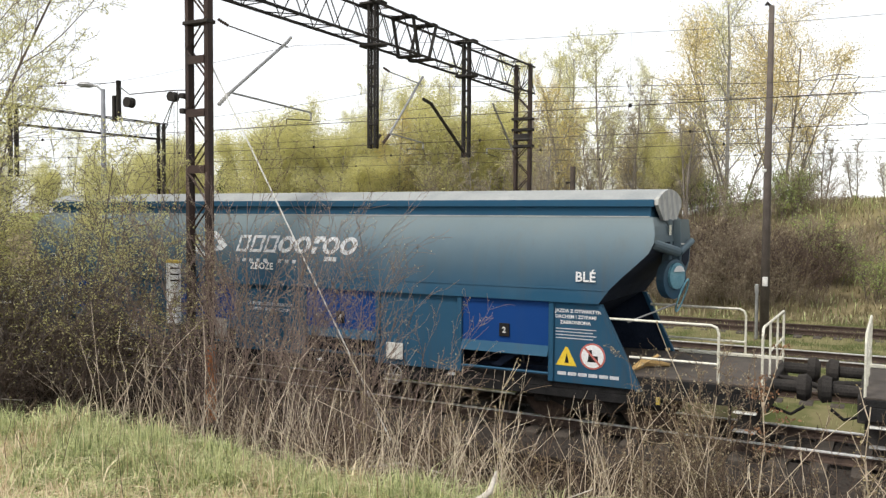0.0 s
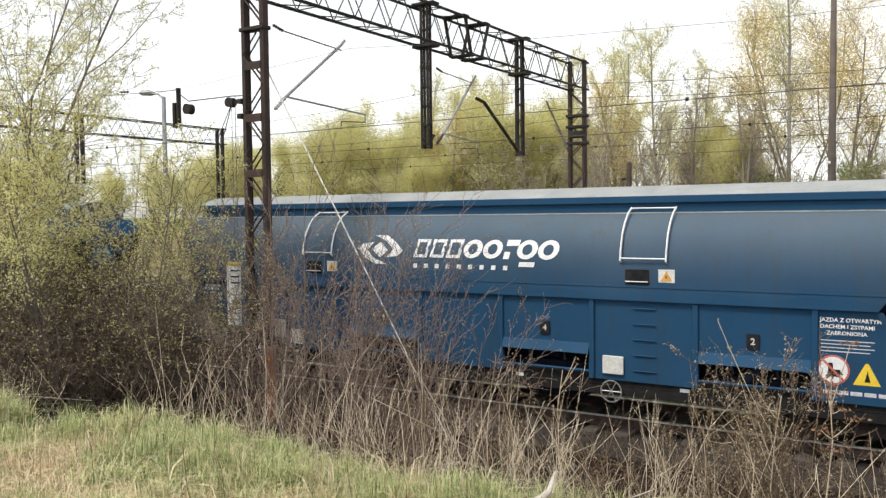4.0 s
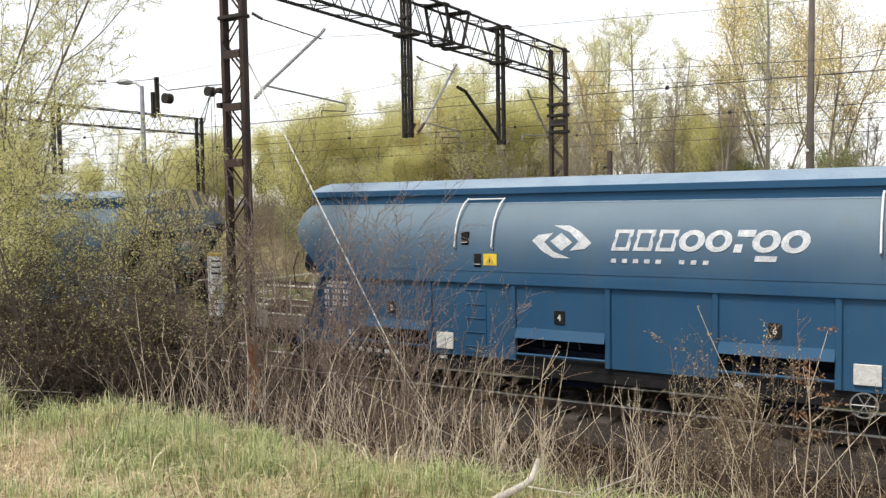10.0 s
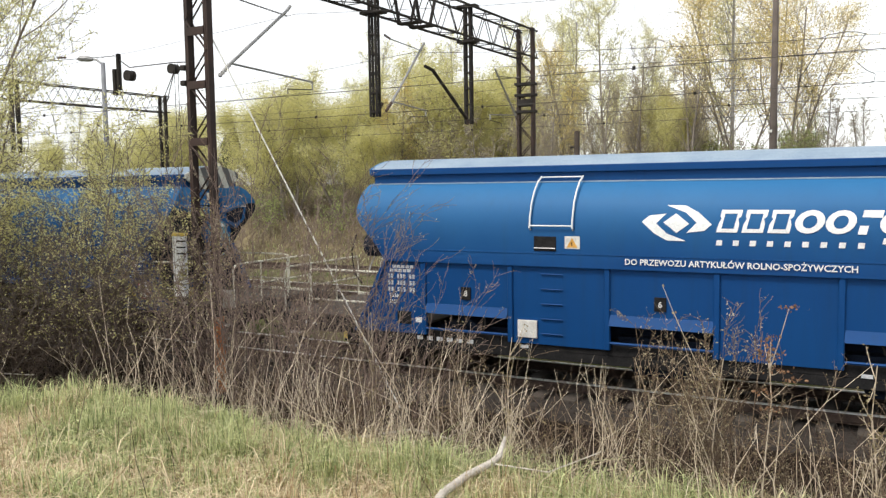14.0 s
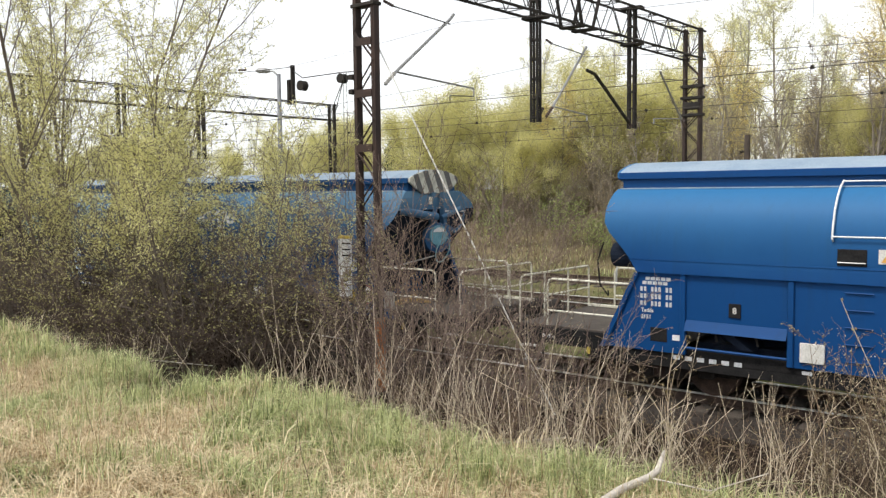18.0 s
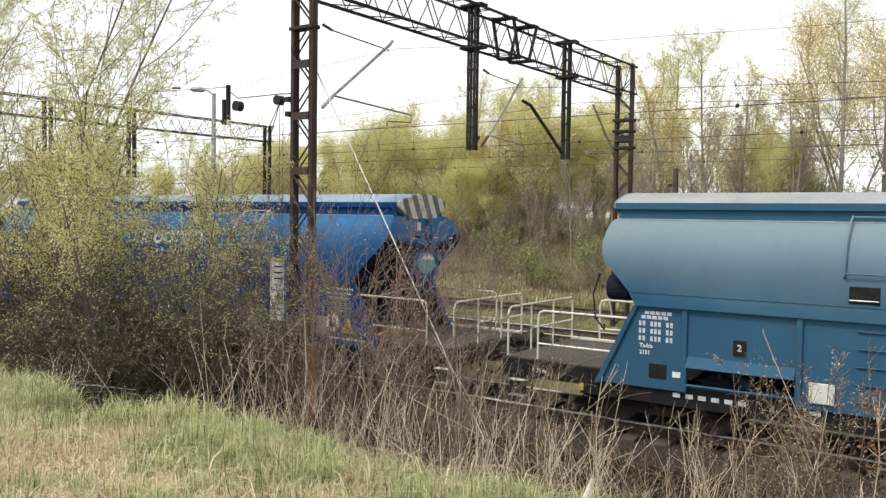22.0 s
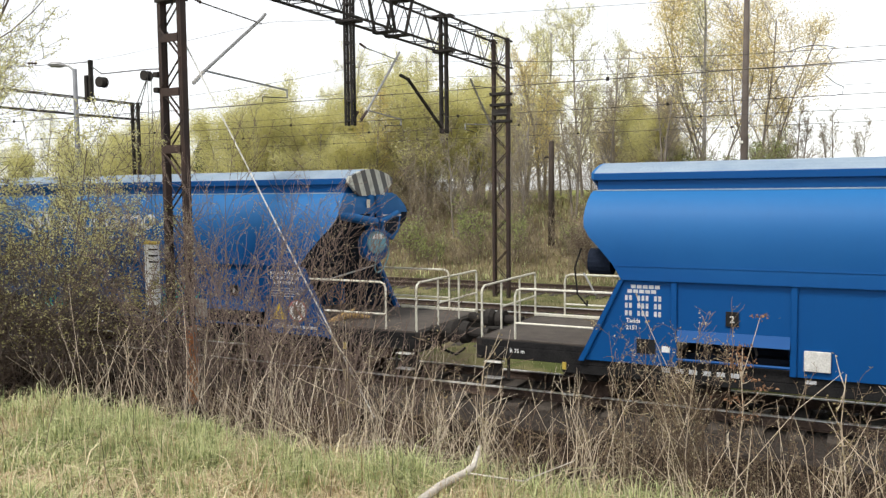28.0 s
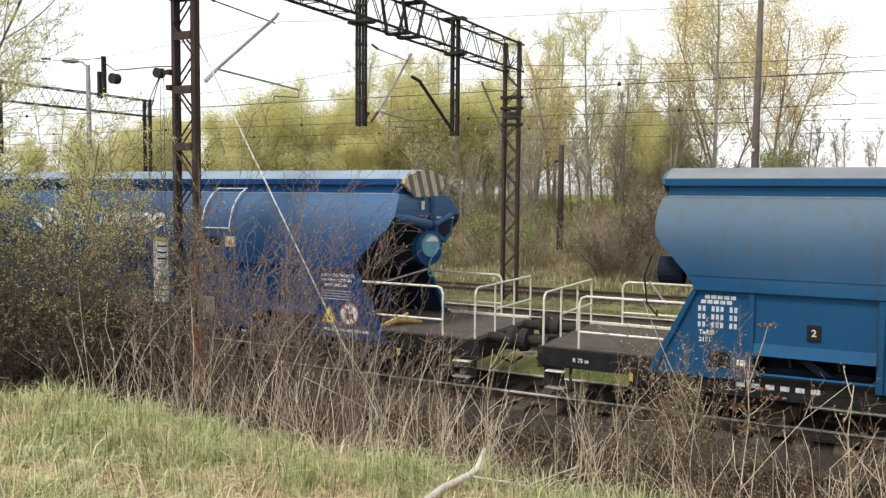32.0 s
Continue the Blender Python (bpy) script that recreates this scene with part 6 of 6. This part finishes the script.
def near_bank():
    for seed, x, y, h, r, stems, lean, per, size, low in ((31, -19.6, 9.2, 10.2, 0.06, 9, 0.42, 19, 0.052, 3.2), (32, -24.6, 9.0, 10.0, 0.065, 7, 0.38, 19, 0.055, 3.4), (33, -13.6, 9.4, 5.5, 0.034, 9, 0.5, 16, 0.046, 3.3),
                                                      (34, -30.0, 9.0, 9.0, 0.065, 5, 0.35, 15, 0.06, 3.4), (35, -16.4, 9.0, 6.8, 0.042, 8, 0.42, 18, 0.05, 3.2)):
        o = tree_thing("willow_bush", "many-stemmed willow bush in fresh yellow-green leaf", "willow", "willows on the bank", grown(seed, NEAR_WILLOW, h, r, stems, lean, 0.45), BARK, LEAF_WILLOW, (per, size, 0.05, 0.0, 0.55, low), 4, 0.0045)
        o.location = (x, y, ground_z(x, y))
    thorn = dict(kids=[9, 6, 4], up=[0.03, 0.0, 0.0, 0.0], wob=[0.12, 0.2, 0.24, 0.25], ang=[50, 55, 55], len=[0.55, 0.5, 0.45], thin=[0.55, 0.55, 0.6], leafy=2)
    thorn["from"] = [0.1, 0.1, 0.1]
    for seed, x, y, h, stems, per in ((41, -15.0, 8.9, 4.3, 10, 4), (42, -12.9, 9.4, 4.2, 11, 4), (43, -18.0, 8.8, 3.6, 9, 4), (44, -22.0, 8.7, 3.0, 8, 3), (45, -26.5, 8.8, 2.6, 8, 3), (46, -14.2, 10.2, 4.4, 10, 4), (47, -16.8, 9.8, 4.0, 9, 4)):
        o = tree_thing("thorn_bush", "tangled brown thorn bush with tiny opening leaves", "bush", "bushes on the bank", grown(seed, thorn, h, 0.026, stems, 0.75, 0.6), THORNTWIG, LEAF_BUSH, (per, 0.045, 0.03, 0.0, 0.55, 1.9), 3, 0.005)
        o.location = (x, y, ground_z(x, y))
    upright = dict(kids=[11, 6], up=[0.05, 0.06, 0.03], wob=[0.05, 0.1, 0.15], ang=[28, 36], len=[0.42, 0.42], thin=[0.55, 0.55], leafy=1)
    upright["from"] = [0.2, 0.15]
    for seed, x, y, h, stems in ((51, -8.9, 9.9, 4.7, 15), (52, -7.6, 9.6, 4.1, 13), (54, -6.4, 9.3, 3.2, 11)):
        o = tree_thing("bare_bush", "upright grey-brown bush with swelling buds", "bush", "bushes on the bank", grown(seed, upright, h, 0.015, stems, 0.3, 0.5), PALETWIG, PALE_BUD, (3, 0.026, 0.01), 3, 0.0032)
        o.location = (x, y, ground_z(x, y))
    # low bushes before the track
    low = dict(kids=[7, 5], up=[0.04, 0.03, 0.0], wob=[0.1, 0.16, 0.2], ang=[38, 45], len=[0.5, 0.45], thin=[0.6, 0.6], leafy=1)
    low["from"] = [0.15, 0.1]
    spots = ((61, -6.2, 7.6, 1.9, 12), (62, -4.6, 7.3, 1.8, 12), (63, -3.2, 7.0, 1.7, 10), (64, -1.7, 5.9, 1.5, 9), (65, -0.6, 6.2, 1.5, 10), (66, 0.6, 6.4, 1.6, 10), (67, -6.9, 8.0, 1.9, 10), (69, -5.4, 8.8, 1.9, 10), (70, -2.2, 8.2, 1.7, 10))
    for seed, x, y, h, stems in spots:
        o = tree_thing("low_bush", "low brown budding bush among dry weeds", "bush", "bushes on the bank", grown(seed, low, h + 0.25, 0.007, stems, 0.35, 0.35), GREYTWIG, BUD, (3, 0.018, 0.007), 3, 0.002)
        o.location = (x, y, ground_z(x, y))


near_bank()


def budding_shrub():
    spec = dict(kids=[13, 7], up=[0.06, 0.06, 0.03], wob=[0.05, 0.1, 0.18], ang=[32, 42], len=[0.24, 0.42], thin=[0.6, 0.6], leafy=1)
    spec["from"] = [0.3, 0.15]
    for seed, x, y, h, stems in ((81, -1.2, 5.75, 2.0, 11), (82, -1.4, 6.1, 1.7, 8), (83, -3.0, 6.3, 1.5, 6), (84, 0.2, 6.0, 1.5, 6), (85, -0.5, 5.9, 1.5, 6)):
        o = tree_thing("budding_shrub", "slim shrub with pale green buds opening on every twig", "shrub", "bushes on the bank", grown(seed, spec, h, 0.0055, stems, 0.1, 0.16), GREYTWIG, PALE_BUD, (3, 0.016, 0.007), 3, 0.0016)
        o.location = (x, y, ground_z(x, y))


budding_shrub()


def scatter(rng, n, x0, x1, y0, y1):
    return rng.uniform(x0, x1, n), rng.uniform(y0, y1, n)


def gz(x, y):
    return ground_z(float(x), float(y))


def stalks(rng, xs, ys, hs, r, lean=0.25, bend=0.2, k=6):
    n = len(xs)
    z = np.array([gz(a, b) for a, b in zip(xs, ys)])
    d = rng.normal(size=(n, 2)) * lean
    e = rng.normal(size=(n, 2)) * bend
    t = np.linspace(0, 1, k)[None, :]
    px = xs[:, None] + hs[:, None] * (d[:, :1] * t + e[:, :1] * t * t)
    py = ys[:, None] + hs[:, None] * (d[:, 1:] * t + e[:, 1:] * t * t)
    pz = z[:, None] - 0.05 + hs[:, None] * (t - 0.25 * (np.abs(e).sum(1)[:, None]) * t * t)
    wig = rng.normal(size=(n, k, 3)) * 0.026 * t[:, :, None]
    p = np.stack([px, py, pz], -1) + wig
    rr = r * rng.uniform(0.6, 1.2, size=(n, 1)) * np.linspace(1, 0.45, k)[None, :]
    return p, rr


def dry_weeds():
    rng = np.random.default_rng(77)
    # tall dry stalks on the brow and slope
    rows, rads, heads = [], [], []
    for n, x0, x1, o0, o1, h0, h1, r in ((330, -6.5, 2.5, 0.0, 1.4, 0.5, 1.3, 0.0042), (240, -6.8, -2.8, 0.6, 2.6, 0.9, 1.9, 0.005), (60, -10.5, -7.4, 0.0, 0.5, 0.3, 0.8, 0.004), (160, -30, -13, 0.1, 1.6, 0.5, 1.2, 0.006), (130, -4, 2.5, -0.5, 0.5, 0.4, 1.0, 0.004), (150, -2.2, 2.6, 0.3, 2.6, 0.7, 1.4, 0.0042)):
        xs = rng.uniform(x0, x1, n)
        ys = np.array([crest(x) for x in xs]) + rng.uniform(o0, o1, n)
        hs = rng.uniform(h0, h1, n)
        p, rr = stalks(rng, xs, ys, hs, r * 0.82, 0.09, 0.22)
        rows.append(p)
        rads.append(rr)
        # side sprigs
        m = n * 3
        idx = rng.integers(0, n, m)
        at = rng.integers(2, 5, m)
        q = p[idx, at]
        dd = rng.normal(size=(m, 3)) * np.array([0.32, 0.32, 0.2]) + np.array([0, 0, 0.6])
        ln = rng.uniform(0.1, 0.4, (m, 1)) * hs[idx][:, None] * 0.6
        t = np.linspace(0, 1, 6)[None, :, None]
        sp = q[:, None, :] + dd[:, None, :] * ln[:, None, :] * t + np.array([0, 0, 1.0]) * (t ** 2) * ln[:, None, :] * 0.25
        rows.append(sp)
        rads.append(np.full((m, 6), r * 0.3) * np.linspace(1, 0.5, 6))
    P, R = np.concatenate(rows), np.concatenate(rads)
    ob = part("dry_weeds", np_mesh("dry_weeds", *strands(P, R), [DRY]), DRY)
    tagged(ob, "tangle of pale dry weed stalks along the bank", "dry weeds", kind="stuff")
    # darker old stalks
    n = 1050
    xs = rng.uniform(-6.4, 2.5, n)
    ys = np.array([crest(x) for x in xs]) + rng.uniform(0.3, 3.4, n)
    p, rr = stalks(rng, xs, ys, rng.uniform(0.5, 1.4, n), 0.0032, 0.11, 0.24)
    m = 260
    xg = rng.uniform(-2.6, 2.6, m)
    yg = np.array([crest(x) for x in xg]) + rng.uniform(0.4, 2.8, m)
    pg, rg = stalks(rng, xg, yg, rng.uniform(0.5, 1.2, m), 0.0032, 0.11, 0.24)
    p, rr = np.concatenate([p, pg]), np.concatenate([rr, rg])
    m = 60
    xg = rng.uniform(-9.5, 1.5, m)
    yg = np.array([crest(x) for x in xg]) - rng.uniform(0.2, 2.0, m)
    pg, rg = stalks(rng, xg, yg, rng.uniform(0.35, 0.85, m), 0.0026, 0.08, 0.1)
    p, rr = np.concatenate([p, pg]), np.concatenate([rr, rg])
    ob = part("old_stalks", np_mesh("old_stalks", *strands(p, rr), [REDTWIG]), REDTWIG)
    tagged(ob, "brown leafless stalks on the slope of the bank", "dry weeds", kind="stuff")
    # fine pale stems thickening the weeds
    n = 420
    xs = rng.uniform(-6.5, 2.8, n)
    off = rng.uniform(0.0, 3.0, n)
    ys = np.array([crest(x) for x in xs]) + off
    p, rr = stalks(rng, xs, ys, rng.uniform(0.4, 1.1, n) + 0.1 * off, 0.0022, 0.12, 0.3)
    ob = part("fine_weeds", np_mesh("fine_weeds", *strands(p, rr), [GREYTWIG]), GREYTWIG)
    tagged(ob, "fine grey-pink weed stems on the slope of the bank", "dry weeds", kind="stuff")
    # matted brambles low in the ditch, its shade put into their dark colour
    n = 1150
    xs = np.concatenate([rng.uniform(-6.5, 3, 1000), rng.uniform(-30, -14, 150)])
    ys = np.array([crest(x) for x in xs]) + np.concatenate([rng.uniform(1.6, 5.0, 1000), rng.uniform(3.4, 5.0, 150)])
    p, rr = stalks(rng, xs, ys, rng.uniform(0.5, 1.2, n), 0.0065, 0.8, 0.7)
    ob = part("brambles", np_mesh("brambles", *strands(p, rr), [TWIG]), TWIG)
    tagged(ob, "matted dark bramble stems filling the ditch", "brambles", kind="stuff")


dry_weeds()


def blades(rng, xs, ys, hs, width, lean):
    n = len(xs)
    z = np.array([gz(a, b) for a, b in zip(xs, ys)])
    ang = rng.uniform(0, 2 * np.pi, n)
    d = np.stack([np.cos(ang), np.sin(ang)], 1) * (np.abs(rng.normal(size=(n, 1))) * lean)
    w = np.stack([-np.sin(ang), np.cos(ang), np.zeros(n)], 1) * (width * rng.uniform(0.6, 1.3, (n, 1)))
    base = np.stack([xs, ys, z - 0.02], 1)
    mid = base + np.concatenate([d * hs[:, None] * 0.35, (hs * 0.62)[:, None]], 1)
    tip = base + np.concatenate([d * hs[:, None] * 1.0, (hs * rng.uniform(0.75, 1.0, n) * (1 - 0.3 * np.minimum(1, np.linalg.norm(d, axis=1))))[:, None]], 1)
    v = np.stack([base - w, base + w, mid + w * 0.8, mid - w * 0.8, tip], 1).reshape(-1, 3)
    i = np.arange(n) * 5
    f = np.concatenate([np.stack([i, i + 1, i + 2], 1), np.stack([i, i + 2, i + 3], 1), np.stack([i + 3, i + 2, i + 4], 1)])
    return v, f


def grass():
    rng = np.random.default_rng(91)

    def field(n, x0, x1):
        xs = rng.uniform(x0, x1, n)
        c = np.array([crest(x) for x in xs])
        ys = 0.8 + (c + 0.06 - 0.8) * rng.uniform(0, 1, n) ** 0.75
        tuft = np.array([0.85 * noise.noise(Vector((a * 0.8, b * 0.9, 1.0))) + 0.6 * noise.noise(Vector((a * 3.0, b * 3.0, 1.0))) for a, b in zip(xs, ys)])
        edge = np.clip(1 - (c - ys) / 1.2, 0, 1)
        return xs, ys, tuft, edge
    out_g, out_d = [], []
    for n, x0, x1 in ((66000, -9.5, 2.6), (38000, -20, -9.5), (14000, -36, -20)):
        xs, ys, tuft, edge = field(n, x0, x1)
        size = 1.0 if x0 > -12 else (1.35 if x0 > -25 else 2.2)
        green = rng.uniform(-0.3, 0.3, n) < tuft - 0.07 + edge * 0.5
        hs = (0.05 + 0.08 * rng.uniform(0, 1, n) ** 1.5 + 0.16 * edge * rng.uniform(0, 1, n) + 0.24 * np.clip(tuft, 0, 1))
        for sel, lean, store in ((green, 1.0, out_g), (~green, 1.9, out_d)):
            store.append(blades(rng, xs[sel], ys[sel], hs[sel] * (1 if store is out_g else 1.1), 0.0046 * size, lean))
    # long-bladed tufts, thickest on the brow
    for m, x0, x1, o0, o1, h0, h1 in ((430, -9, 2.4, -0.8, 0.05, 0.2, 0.42), (330, -9, 2.4, -3.6, -0.6, 0.14, 0.3), (260, -24, -9, -0.9, 0.3, 0.25, 0.5), (240, -20, -9, -4.5, -0.5, 0.16, 0.32)):
        cx = rng.uniform(x0, x1, m)
        cy = np.array([crest(x) for x in cx]) + rng.uniform(o0, o1, m)
        per = 55
        xs = np.repeat(cx, per) + rng.normal(size=m * per) * 0.06
        ys = np.repeat(cy, per) + rng.normal(size=m * per) * 0.07
        hs = np.repeat(rng.uniform(h0, h1, m), per) * rng.uniform(0.5, 1.1, m * per)
        dry = np.repeat(rng.uniform(0, 1, m) < (0.2 if o1 > 0 else 0.4), per)
        wd = 0.003 if x0 > -12 else 0.005
        out_g.append(blades(rng, xs[~dry], ys[~dry], hs[~dry], wd, 0.7))
        out_d.append(blades(rng, xs[dry], ys[dry], hs[dry], wd, 0.9))
    # flattened straw lying in patches
    for n, x0, x1, wd in ((44000, -9.5, 2.4, 0.003), (22000, -20, -9.5, 0.005)):
        xs = rng.uniform(x0, x1, n)
        ys = 1.0 + (np.array([crest(x) for x in xs]) - 1.0) * rng.uniform(0, 1, n) ** 0.8
        spot = np.array([noise.noise(Vector((a * 0.9, b * 0.9, 21.0))) for a, b in zip(xs, ys)])
        keep = rng.uniform(-0.2, 0.3, n) < spot
        xs, ys = xs[keep], ys[keep]
        out_d.append(blades(rng, xs, ys, rng.uniform(0.08, 0.2, len(xs)), wd, 2.4))
    # long arching pale blades over the rest
    for n, x0, x1, wd in ((2000, -9.5, 2.4, 0.003), (700, -20, -9.5, 0.005)):
        xs = rng.uniform(x0, x1, n)
        ys = 1.2 + (np.array([crest(x) for x in xs]) - 1.2) * rng.uniform(0, 1, n) ** 0.6
        out_d.append(blades(rng, xs, ys, rng.uniform(0.18, 0.42, n), wd, 1.3))
    # verge between the tracks and along the slope foot
    n = 40000
    xs = rng.uniform(-26, 6, n)
    ys = rng.uniform(17.3, 34.6, n)
    keep = rng.uniform(-0.5, 0.5, n) < np.array([noise.noise(Vector((a * 0.35, b * 0.7, 4.0))) for a, b in zip(xs, ys)]) + 0.2
    xs, ys = xs[keep], ys[keep]
    ob = part("verge_grass", np_mesh("verge_grass", *blades(rng, xs, ys, rng.uniform(0.06, 0.22, len(xs)), 0.008, 0.8), [VERGE]), VERGE)
    tagged(ob, "short olive-green grass and weeds between the tracks", "grass", kind="stuff")
    # rank dry grass up the far slope
    n = 30000
    xs = rng.uniform(-34, 8, n)
    ys = rng.uniform(33.5, 52, n)
    hs = rng.uniform(0.15, 0.5, n)
    g = rng.uniform(0, 1, n) < 0.22
    out_g.append(blades(rng, xs[g], ys[g], hs[g], 0.02, 0.6))
    straw = blades(rng, xs[~g], ys[~g], hs[~g], 0.02, 0.7)
    ob = part("slope_grass", np_mesh("slope_grass", *straw, [SLOPE_STRAW]), SLOPE_STRAW)
    tagged(ob, "rank brown dead grass on the far slope", "grass", kind="stuff")
    ob = part("green_grass", np_mesh("green_grass", *join(*out_g), [GRASS_G]), GRASS_G)
    tagged(ob, "fresh green grass blades in tufts on the bank", "grass", kind="stuff")
    ob = part("dry_grass", np_mesh("dry_grass", *join(*out_d), [GRASS_D]), GRASS_D)
    tagged(ob, "flattened straw-coloured dry grass on the bank", "grass", kind="stuff")


grass()


def small_plants():
    """Single tall weeds that stand out before the train, and the fallen branch."""
    rng = np.random.default_rng(5)
    for x, y, h, kind in ((-1.05, 5.6, 1.5, "bud"), (-0.73, 5.5, 1.5, "head"), (-2.5, 5.5, 1.42, "plume"), (-1.55, 5.9, 1.35, "bud"), (-3.9, 5.8, 1.3, "bud"), (0.3, 5.3, 1.3, "bud"), (-0.1, 5.5, 1.5, "plume")):
        w = tagged(new("dry_weed"), {"bud": "tall weed stem with pale budding side shoots", "head": "dry weed with rusty brown flat seed heads", "plume": "dry grass stem with a pale feathery plume"}[kind], "weed", "tall weeds")
        w.location = (x, y, gz(x, y))
        k = 6
        main = np.array([[0.12 * math.sin(i * 1.3 + x * 5) * (i / k) * 0.4, 0.03 * i / k, h * i / (k - 1)] for i in range(k)])
        rows, rad = [main], [np.linspace(0.006, 0.003, k)]
        tips = []
        for j in range(10 if kind != "plume" else 14):
            t = rng.uniform(0.45, 1.0) if kind != "head" else rng.uniform(0.7, 0.95)
            i = min(int(t * (k - 1)), k - 2)
            q = main[i] + (main[i + 1] - main[i]) * (t * (k - 1) - i)
            d = rng.normal(size=3) * 0.7 + np.array([0, 0, 0.7])
            ln = rng.uniform(0.12, 0.38) * (1 if kind == "bud" else 0.5)
            s = np.array([q + d * ln * u + np.array([0, 0, ln * 0.4 * u * u]) for u in np.linspace(0, 1, k)])
            rows.append(s)
            rad.append(np.linspace(0.0035, 0.0018, k))
            tips.append(s)
        part("stem", np_mesh("stem", *strands(np.array(rows), np.array(rad), 4), [DRY]), DRY, w)
        tp = np.array(tips)
        if kind == "head":
            c = np.concatenate([tp[:, -1] + rng.normal(size=(len(tp), 3)) * np.array([0.04, 0.04, 0.008]) for _ in range(30)])
            tagged(part("seed_head", np_mesh("seed_head", *leaf_quads(rng, c, 0.02, 0, 0.8), [SEEDHEAD]), SEEDHEAD, w, "rusty brown seed heads"), kind="stuff")
        else:
            c = np.concatenate([tp[:, i] for i in range(1, 6)] * 2) + rng.normal(size=(len(tp) * 10, 3)) * 0.008
            tagged(part("bud", np_mesh("bud", *leaf_quads(rng, c, 0.022, 0, 0.55), [BUD]), BUD, w, "pale opening buds"), kind="stuff")
    b = tagged(new("fallen_branch"), "bleached crooked dead branch lying on the grass", "branch")
    bx, by = -2.25, 4.4
    z0 = gz(bx, by)
    b.location = (bx, by, z0)
    part("limb", Geo().tube([(-0.04, -0.55, 0.1), (-0.06, -0.26, 0.16), (-0.03, -0.02, 0.19), (0.03, 0.19, 0.21), (0.07, 0.23, 0.25), (0.02, 0.43, 0.31)], [0.024, 0.027, 0.025, 0.024, 0.02, 0.01], 8), PALE_WOOD, b, "", True)
    part("side_twig", Geo().tube([(0.03, 0.19, 0.21), (0.4, 0.23, 0.2), (0.66, 0.45, 0.3)], [0.006, 0.004, 0.003], 6), PALE_WOOD, b)
    for x, y, a in ((-5.6, 9.2, 20), (-13.2, 7.9, 70)):
        f = tagged(new("fallen_branch"), "pale thin dead branch caught in the bushes", "branch")
        f.matrix_basis = pose(x, y, gz(x, y), 0, 0, a)
        part("limb", Geo().tube([(-1.0, 0, 0.9), (0, 0.1, 1.05), (1.0, 0, 0.85)], [0.018, 0.015, 0.008], 6), PALE_WOOD, f)


small_plants()


def motions():
    for k, w, _, _ in WAGONS:
        walk(w, [(t, pose(s + k * PITCH + SLACK.get(k, 0.0), TRACKS[0], 0)) for t, s in RUN])


motions()
